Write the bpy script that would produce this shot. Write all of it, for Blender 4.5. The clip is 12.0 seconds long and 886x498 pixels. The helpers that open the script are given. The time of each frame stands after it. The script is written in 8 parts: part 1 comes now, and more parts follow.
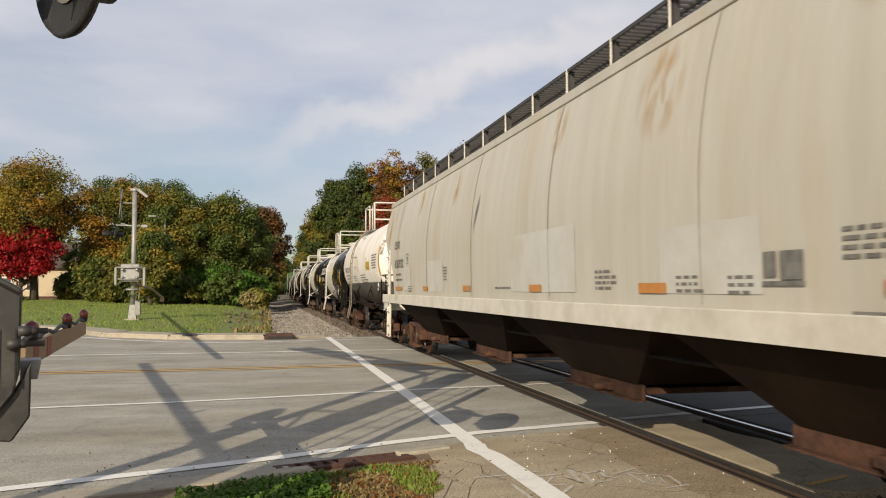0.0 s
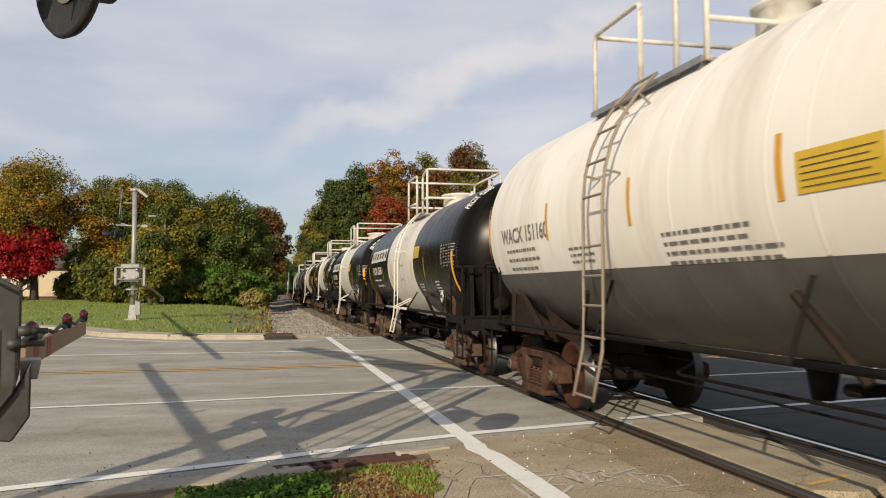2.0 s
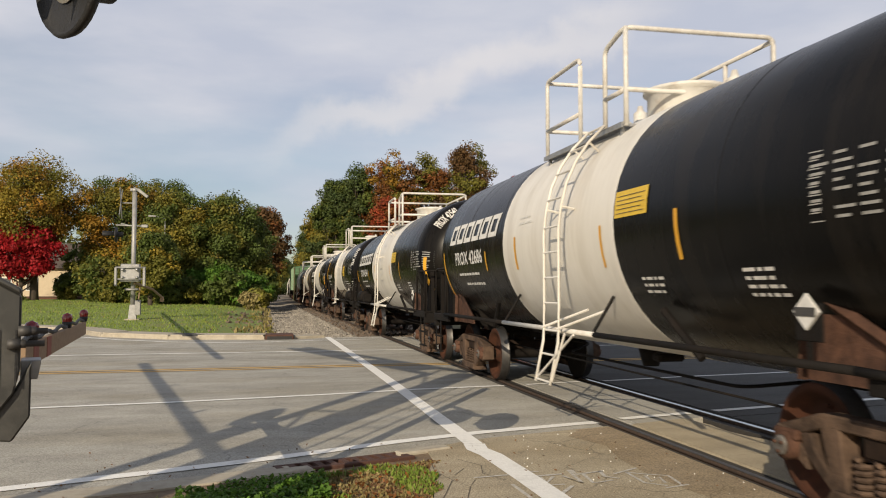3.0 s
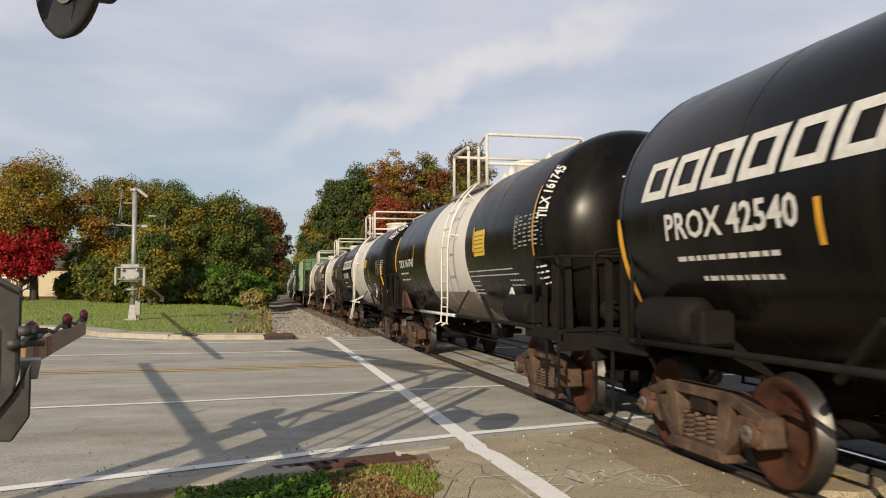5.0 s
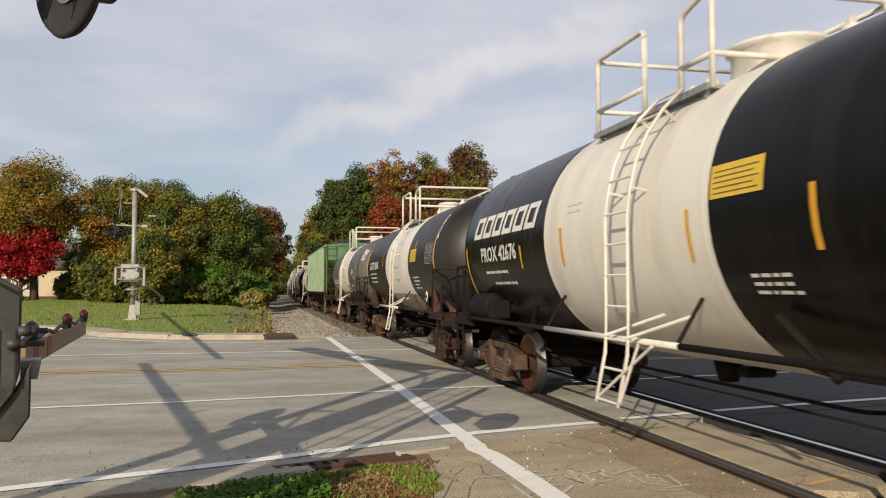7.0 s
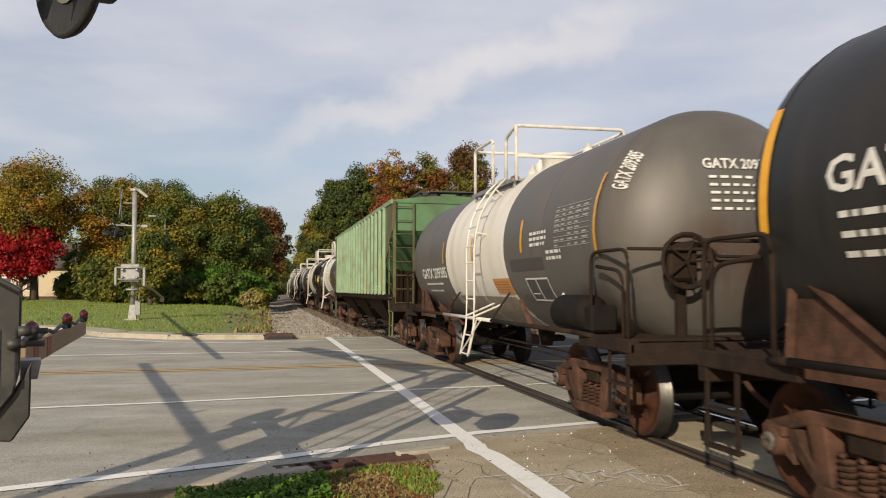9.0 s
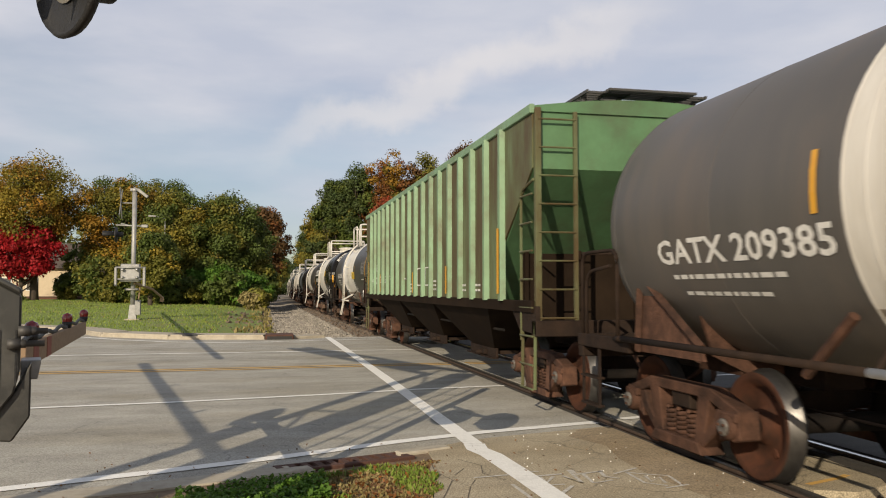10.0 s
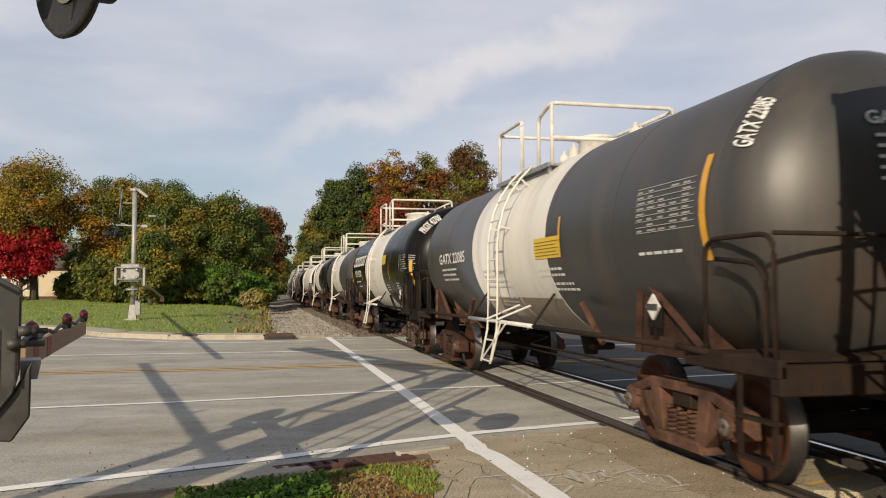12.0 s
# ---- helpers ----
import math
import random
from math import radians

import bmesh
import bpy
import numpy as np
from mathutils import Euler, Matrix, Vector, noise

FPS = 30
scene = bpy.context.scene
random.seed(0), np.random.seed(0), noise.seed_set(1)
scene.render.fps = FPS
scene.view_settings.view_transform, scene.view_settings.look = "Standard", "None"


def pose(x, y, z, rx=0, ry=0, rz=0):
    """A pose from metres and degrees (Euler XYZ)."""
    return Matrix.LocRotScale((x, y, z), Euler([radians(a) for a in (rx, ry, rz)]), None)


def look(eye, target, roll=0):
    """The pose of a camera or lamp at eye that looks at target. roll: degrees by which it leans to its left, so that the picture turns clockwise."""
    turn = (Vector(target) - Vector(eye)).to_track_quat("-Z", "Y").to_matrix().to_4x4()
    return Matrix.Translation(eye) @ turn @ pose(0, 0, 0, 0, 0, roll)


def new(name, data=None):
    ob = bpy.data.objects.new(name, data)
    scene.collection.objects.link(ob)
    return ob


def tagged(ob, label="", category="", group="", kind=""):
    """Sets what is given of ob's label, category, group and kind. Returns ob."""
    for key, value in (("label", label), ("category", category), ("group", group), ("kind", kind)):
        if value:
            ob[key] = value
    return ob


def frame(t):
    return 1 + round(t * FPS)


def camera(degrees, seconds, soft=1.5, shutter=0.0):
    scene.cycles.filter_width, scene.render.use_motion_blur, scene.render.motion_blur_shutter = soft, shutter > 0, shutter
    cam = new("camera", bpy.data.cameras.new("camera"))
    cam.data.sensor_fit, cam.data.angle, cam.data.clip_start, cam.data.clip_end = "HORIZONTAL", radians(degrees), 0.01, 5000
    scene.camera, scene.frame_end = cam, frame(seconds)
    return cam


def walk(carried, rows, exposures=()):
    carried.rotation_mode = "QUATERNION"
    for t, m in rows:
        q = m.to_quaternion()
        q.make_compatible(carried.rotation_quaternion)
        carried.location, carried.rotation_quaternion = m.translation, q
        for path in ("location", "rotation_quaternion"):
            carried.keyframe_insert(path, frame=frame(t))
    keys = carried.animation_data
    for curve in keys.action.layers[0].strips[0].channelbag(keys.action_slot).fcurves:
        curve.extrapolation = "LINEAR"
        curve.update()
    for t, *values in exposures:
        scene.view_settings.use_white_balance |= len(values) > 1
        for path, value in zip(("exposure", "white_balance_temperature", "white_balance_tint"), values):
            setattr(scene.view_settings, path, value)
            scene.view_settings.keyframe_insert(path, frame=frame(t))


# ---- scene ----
cam = camera(58.0, 12.0, soft=1.05, shutter=0.12)
EYE = (0.0, 0.0, 1.62)
YAW, PITCH, ROLL = -12.83, 92.84, 0.0
walk(cam, [(0.0, pose(*EYE, PITCH, ROLL, YAW)), (12.0, pose(*EYE, PITCH, ROLL, YAW))])

# ---------------------------------------------------------------- light
SUN_DX, SUN_DY = 1.25, 2.10          # a shadow's run per metre of height
sun_dir = Vector((-SUN_DX, -SUN_DY, 1.0)).normalized()
sun = new("sun", bpy.data.lights.new("sun", "SUN"))
sun.data.energy, sun.data.angle, sun.data.color = 5.0, radians(0.22), (1.0, 0.85, 0.64)
sun.matrix_world = look(sun_dir * 50, (0, 0, 0))
scene.view_settings.exposure = 0.0


def make_world():
    w = bpy.data.worlds.new("sky")
    scene.world = w
    w.use_nodes = True
    nt = w.node_tree
    nt.nodes.clear()
    N, L = nt.nodes.new, nt.links.new
    out, bg, sky = N("ShaderNodeOutputWorld"), N("ShaderNodeBackground"), N("ShaderNodeTexSky")
    sky.sky_type, sky.sun_disc = "NISHITA", False
    sky.sun_elevation = math.asin(sun_dir.z)
    sky.sun_rotation = math.atan2(sun_dir.x, sun_dir.y)
    sky.air_density, sky.dust_density, sky.ozone_density = 1.0, 1.2, 1.5
    tc, mp = N("ShaderNodeTexCoord"), N("ShaderNodeMapping")
    mp.inputs["Scale"].default_value = (1.0, 1.0, 3.6)
    mp.inputs["Rotation"].default_value = (radians(6), radians(-14), 0.3)
    n1, n2 = N("ShaderNodeTexNoise"), N("ShaderNodeTexNoise")
    for n, s, d in ((n1, 2.1, 6.0), (n2, 0.9, 2.0)):
        n.inputs["Scale"].default_value, n.inputs["Detail"].default_value, n.inputs["Roughness"].default_value = s, d, 0.52
        L(mp.outputs[0], n.inputs["Vector"])
    L(tc.outputs["Generated"], mp.inputs["Vector"])
    sep = N("ShaderNodeSeparateXYZ")
    L(tc.outputs["Generated"], sep.inputs[0])
    up = N("ShaderNodeMapRange")                      # thin near the skyline, closed overhead
    up.inputs["From Min"].default_value, up.inputs["From Max"].default_value = 0.04, 0.34
    up.inputs["To Min"].default_value, up.inputs["To Max"].default_value = -0.26, 0.50
    L(sep.outputs["Z"], up.inputs["Value"])
    a1, a2, a3 = N("ShaderNodeMath"), N("ShaderNodeMath"), N("ShaderNodeMath")
    a1.operation, a2.operation, a3.operation = "ADD", "MULTIPLY", "ADD"
    a2.inputs[1].default_value = 0.55
    L(n2.outputs["Fac"], a2.inputs[0])
    L(n1.outputs["Fac"], a1.inputs[0])
    L(a2.outputs[0], a1.inputs[1])
    L(a1.outputs[0], a3.inputs[0])
    L(up.outputs[0], a3.inputs[1])
    ramp = N("ShaderNodeValToRGB")
    ramp.color_ramp.elements[0].position, ramp.color_ramp.elements[1].position = 0.55, 1.05
    ramp.color_ramp.elements[0].color = (0.06, 0.06, 0.06, 1)
    ramp.color_ramp.elements[1].color = (0.94, 0.94, 0.94, 1)
    clear = N("ShaderNodeMapRange")                   # the cover breaks up towards the zenith
    clear.inputs["From Min"].default_value, clear.inputs["From Max"].default_value = 0.42, 0.80
    clear.inputs["To Min"].default_value, clear.inputs["To Max"].default_value = 0.0, 0.62
    L(sep.outputs["Z"], clear.inputs["Value"])
    a4 = N("ShaderNodeMath")
    a4.operation = "SUBTRACT"
    L(a3.outputs[0], a4.inputs[0])
    L(clear.outputs[0], a4.inputs[1])
    L(a4.outputs[0], ramp.inputs[0])
    # clouds: lit tops and greyer bellies from a second reading of the noise
    n3 = N("ShaderNodeTexNoise")
    n3.inputs["Scale"].default_value, n3.inputs["Detail"].default_value = 3.3, 5.0
    L(mp.outputs[0], n3.inputs["Vector"])
    cr = N("ShaderNodeValToRGB")
    cr.color_ramp.elements[0].position, cr.color_ramp.elements[1].position = 0.36, 0.68
    cr.color_ramp.elements[0].color = (5.6, 5.9, 6.9, 1)
    cr.color_ramp.elements[1].color = (7.6, 7.5, 7.9, 1)
    L(n3.outputs["Fac"], cr.inputs[0])
    mix = N("ShaderNodeMix")
    mix.data_type = "RGBA"
    L(ramp.outputs[0], mix.inputs[0])
    L(sky.outputs[0], mix.inputs[6])
    L(cr.outputs[0], mix.inputs[7])
    # one long bright cloud bank over the railway
    d0, d1 = Vector((0.1186, 0.971, 0.2075)), Vector((0.3576, 0.8834, 0.3028))
    side, mid = d0.cross(d1).normalized(), (d0 + d1).normalized()
    nb = N("ShaderNodeTexNoise")
    nb.inputs["Scale"].default_value, nb.inputs["Detail"].default_value, nb.inputs["Roughness"].default_value = 9.0, 6.0, 0.55
    L(tc.outputs["Generated"], nb.inputs["Vector"])
    across, along = N("ShaderNodeVectorMath"), N("ShaderNodeVectorMath")
    for node, v in ((across, side), (along, mid)):
        node.operation = "DOT_PRODUCT"
        node.inputs[1].default_value = v
        L(tc.outputs["Generated"], node.inputs[0])
    wob = N("ShaderNodeMath")
    wob.operation = "MULTIPLY_ADD"
    wob.inputs[1].default_value, wob.inputs[2].default_value = 0.15, -0.075
    L(nb.outputs["Fac"], wob.inputs[0])
    off = N("ShaderNodeMath")
    off.operation = "ADD"
    L(across.outputs["Value"], off.inputs[0])
    L(wob.outputs[0], off.inputs[1])
    ab = N("ShaderNodeMath")
    ab.operation = "ABSOLUTE"
    L(off.outputs[0], ab.inputs[0])
    w1, w2 = N("ShaderNodeMapRange"), N("ShaderNodeMapRange")
    w1.interpolation_type = w2.interpolation_type = "SMOOTHSTEP"
    w1.inputs["From Min"].default_value, w1.inputs["From Max"].default_value = 0.040, 0.004
    w2.inputs["From Min"].default_value, w2.inputs["From Max"].default_value = 0.955, 0.995
    w1.inputs["To Max"].default_value = 0.62
    L(ab.outputs[0], w1.inputs["Value"])
    L(along.outputs["Value"], w2.inputs["Value"])
    bank = N("ShaderNodeMath")
    bank.operation = "MULTIPLY"
    L(w1.outputs[0], bank.inputs[0])
    L(w2.outputs[0], bank.inputs[1])
    mix2 = N("ShaderNodeMix")
    mix2.data_type = "RGBA"
    L(bank.outputs[0], mix2.inputs[0])
    L(mix.outputs[2], mix2.inputs[6])
    mix2.inputs[7].default_value = (8.1, 7.75, 7.7, 1)
    L(mix2.outputs[2], bg.inputs["Color"])
    bg.inputs["Strength"].default_value = 0.097
    L(bg.outputs[0], out.inputs["Surface"])


make_world()


# ---------------------------------------------------------------- materials
def mat(name, c1, c2=None, rough=0.6, metal=0.0, scale=4.0, stretch=(1, 1, 1), bump=0.0, bump_scale=60.0,
        dirt=None, dirt_lo=0.48, dirt_amount=0.5, dirt_scale=1.2, dirt_stretch=(1, 1, 1), vary=0.0, coat=0.0, spec=0.5, island=0.0):
    """A painted or natural surface: fine grain between two colours, larger stains, relief."""
    m = bpy.data.materials.new(name)
    m.use_nodes = True
    nt = m.node_tree
    N, L = nt.nodes.new, nt.links.new
    b = nt.nodes["Principled BSDF"]
    c2 = c2 or tuple(v * 0.8 for v in c1)
    tc = N("ShaderNodeTexCoord")
    mp = N("ShaderNodeMapping")
    mp.inputs["Scale"].default_value = stretch
    L(tc.outputs["Object"], mp.inputs["Vector"])
    n = N("ShaderNodeTexNoise")
    n.inputs["Scale"].default_value, n.inputs["Detail"].default_value, n.inputs["Roughness"].default_value = scale, 8.0, 0.62
    L(mp.outputs[0], n.inputs["Vector"])
    r = N("ShaderNodeValToRGB")
    r.color_ramp.elements[0].position, r.color_ramp.elements[1].position = 0.32, 0.68
    r.color_ramp.elements[0].color, r.color_ramp.elements[1].color = (*c1, 1), (*c2, 1)
    L(n.outputs["Fac"], r.inputs[0])
    col = r.outputs[0]
    if dirt:
        mp2 = N("ShaderNodeMapping")
        mp2.inputs["Scale"].default_value = dirt_stretch
        L(tc.outputs["Object"], mp2.inputs["Vector"])
        n2 = N("ShaderNodeTexNoise")
        n2.inputs["Scale"].default_value, n2.inputs["Detail"].default_value, n2.inputs["Roughness"].default_value = dirt_scale, 9.0, 0.66
        L(mp2.outputs[0], n2.inputs["Vector"])
        r2 = N("ShaderNodeValToRGB")
        r2.color_ramp.elements[0].position, r2.color_ramp.elements[1].position = dirt_lo, dirt_lo + 0.26
        r2.color_ramp.elements[1].color = (dirt_amount,) * 3 + (1,)
        r2.color_ramp.elements[0].color = (0, 0, 0, 1)
        L(n2.outputs["Fac"], r2.inputs[0])
        mx = N("ShaderNodeMix")
        mx.data_type = "RGBA"
        L(r2.outputs[0], mx.inputs[0])
        L(col, mx.inputs[6])
        mx.inputs[7].default_value = (*dirt, 1)
        col = mx.outputs[2]
    if vary or island:
        if island:
            g = N("ShaderNodeNewGeometry")
            src = g.outputs["Random Per Island"]
        else:
            g = N("ShaderNodeObjectInfo")
            src = g.outputs["Random"]
        mr = N("ShaderNodeMapRange")
        k = island or vary
        mr.inputs["To Min"].default_value, mr.inputs["To Max"].default_value = 1 - k, 1 + k
        L(src, mr.inputs["Value"])
        hs = N("ShaderNodeHueSaturation")
        L(mr.outputs[0], hs.inputs["Value"])
        L(col, hs.inputs["Color"])
        col = hs.outputs[0]
    L(col, b.inputs["Base Color"])
    rr = N("ShaderNodeMapRange")
    rr.inputs["To Min"].default_value, rr.inputs["To Max"].default_value = max(0.02, rough - 0.1), min(1, rough + 0.1)
    L(n.outputs["Fac"], rr.inputs["Value"])
    L(rr.outputs[0], b.inputs["Roughness"])
    b.inputs["Metallic"].default_value = metal
    b.inputs["Specular IOR Level"].default_value = spec
    b.inputs["Coat Weight"].default_value = coat
    b.inputs["Coat Roughness"].default_value = 0.12
    if bump:
        nb = N("ShaderNodeTexNoise")
        nb.inputs["Scale"].default_value, nb.inputs["Detail"].default_value = bump_scale, 6.0
        L(tc.outputs["Object"], nb.inputs["Vector"])
        bp = N("ShaderNodeBump")
        bp.inputs["Strength"].default_value, bp.inputs["Distance"].default_value = bump, 0.02
        L(nb.outputs["Fac"], bp.inputs["Height"])
        L(bp.outputs[0], b.inputs["Normal"])
    return m


def asphalt_mat(name, base, speck=0.30, streak=0.16, cracks=0.0, tint=(0.5, 0.45, 0.36)):
    """Worn asphalt: stone speckle, tyre-polished streaks along the road, stains, hair cracks."""
    m = bpy.data.materials.new(name)
    m.use_nodes = True
    nt = m.node_tree
    N, L = nt.nodes.new, nt.links.new
    b = nt.nodes["Principled BSDF"]
    tc = N("ShaderNodeTexCoord")

    def fac(kind, scale, stretch, lo, hi, k0, k1, detail=4.0, out="Fac"):
        mp = N("ShaderNodeMapping")
        mp.inputs["Scale"].default_value = stretch
        L(tc.outputs["Object"], mp.inputs["Vector"])
        n = N(kind)
        n.inputs["Scale"].default_value = scale
        if "Detail" in n.inputs:
            n.inputs["Detail"].default_value = detail
        L(mp.outputs[0], n.inputs["Vector"])
        r = N("ShaderNodeMapRange")
        for key, v in (("From Min", lo), ("From Max", hi), ("To Min", k0), ("To Max", k1)):
            r.inputs[key].default_value = v
        L(n.outputs[out], r.inputs["Value"])
        return r.outputs[0], n

    def times(a, c):
        k = N("ShaderNodeMath")
        k.operation = "MULTIPLY"
        L(a, k.inputs[0])
        L(c, k.inputs[1])
        return k.outputs[0]
    fine, nf = fac("ShaderNodeTexNoise", 70, (1, 1, 1), 0.30, 0.70, 1 - speck, 1 + speck, 5.0)
    stone, _ = fac("ShaderNodeTexVoronoi", 38, (1, 1, 1), 0.10, 0.42, 1 + speck * 0.5, 1 - speck * 0.12, out="Distance")
    lane, _ = fac("ShaderNodeTexNoise", 1.0, (0.05, 0.85, 1), 0.36, 0.64, 1 - streak, 1 + streak * 0.7)
    mott, _ = fac("ShaderNodeTexNoise", 2.6, (0.5, 1.0, 1), 0.30, 0.70, 0.86, 1.13, 7.0)
    v = times(times(fine, stone), times(lane, mott))
    if cracks:
        warp = N("ShaderNodeTexNoise")
        warp.inputs["Scale"].default_value, warp.inputs["Detail"].default_value = 3.0, 5.0
        L(tc.outputs["Object"], warp.inputs["Vector"])
        mxv = N("ShaderNodeMix")
        mxv.data_type = "VECTOR"
        mxv.inputs[0].default_value = 0.22
        L(tc.outputs["Object"], mxv.inputs[4])
        L(warp.outputs["Color"], mxv.inputs[5])
        vo = N("ShaderNodeTexVoronoi")
        vo.feature = "DISTANCE_TO_EDGE"
        vo.inputs["Scale"].default_value = 1.9
        L(mxv.outputs[1], vo.inputs["Vector"])
        edge = N("ShaderNodeMapRange")
        edge.inputs["From Max"].default_value = 0.016
        edge.inputs["To Min"].default_value = 1 - cracks
        L(vo.outputs["Distance"], edge.inputs["Value"])
        where, _ = fac("ShaderNodeTexNoise", 0.8, (1, 1, 1), 0.46, 0.58, 0.0, 1.0)
        k = N("ShaderNodeMix")
        k.inputs[2].default_value = 1.0
        L(where, k.inputs[0])
        L(edge.outputs[0], k.inputs[3])
        v = times(v, k.outputs[0])
    stain, _ = fac("ShaderNodeTexNoise", 0.55, (0.6, 1.3, 1), 0.48, 0.72, 0.0, 0.55, 8.0)
    col = N("ShaderNodeMix")
    col.data_type = "RGBA"
    L(stain, col.inputs[0])
    col.inputs[6].default_value = (*base, 1)
    col.inputs[7].default_value = (*(a * t * 1.4 for a, t in zip(base, tint)), 1)
    sc = N("ShaderNodeVectorMath")
    sc.operation = "SCALE"
    L(col.outputs[2], sc.inputs[0])
    L(v, sc.inputs["Scale"])
    L(sc.outputs[0], b.inputs["Base Color"])
    b.inputs["Roughness"].default_value = 0.92
    b.inputs["Specular IOR Level"].default_value = 0.3
    bp = N("ShaderNodeBump")
    bp.inputs["Strength"].default_value, bp.inputs["Distance"].default_value = 0.6, 0.01
    L(nf.outputs["Fac"], bp.inputs["Height"])
    L(bp.outputs[0], b.inputs["Normal"])
    return m


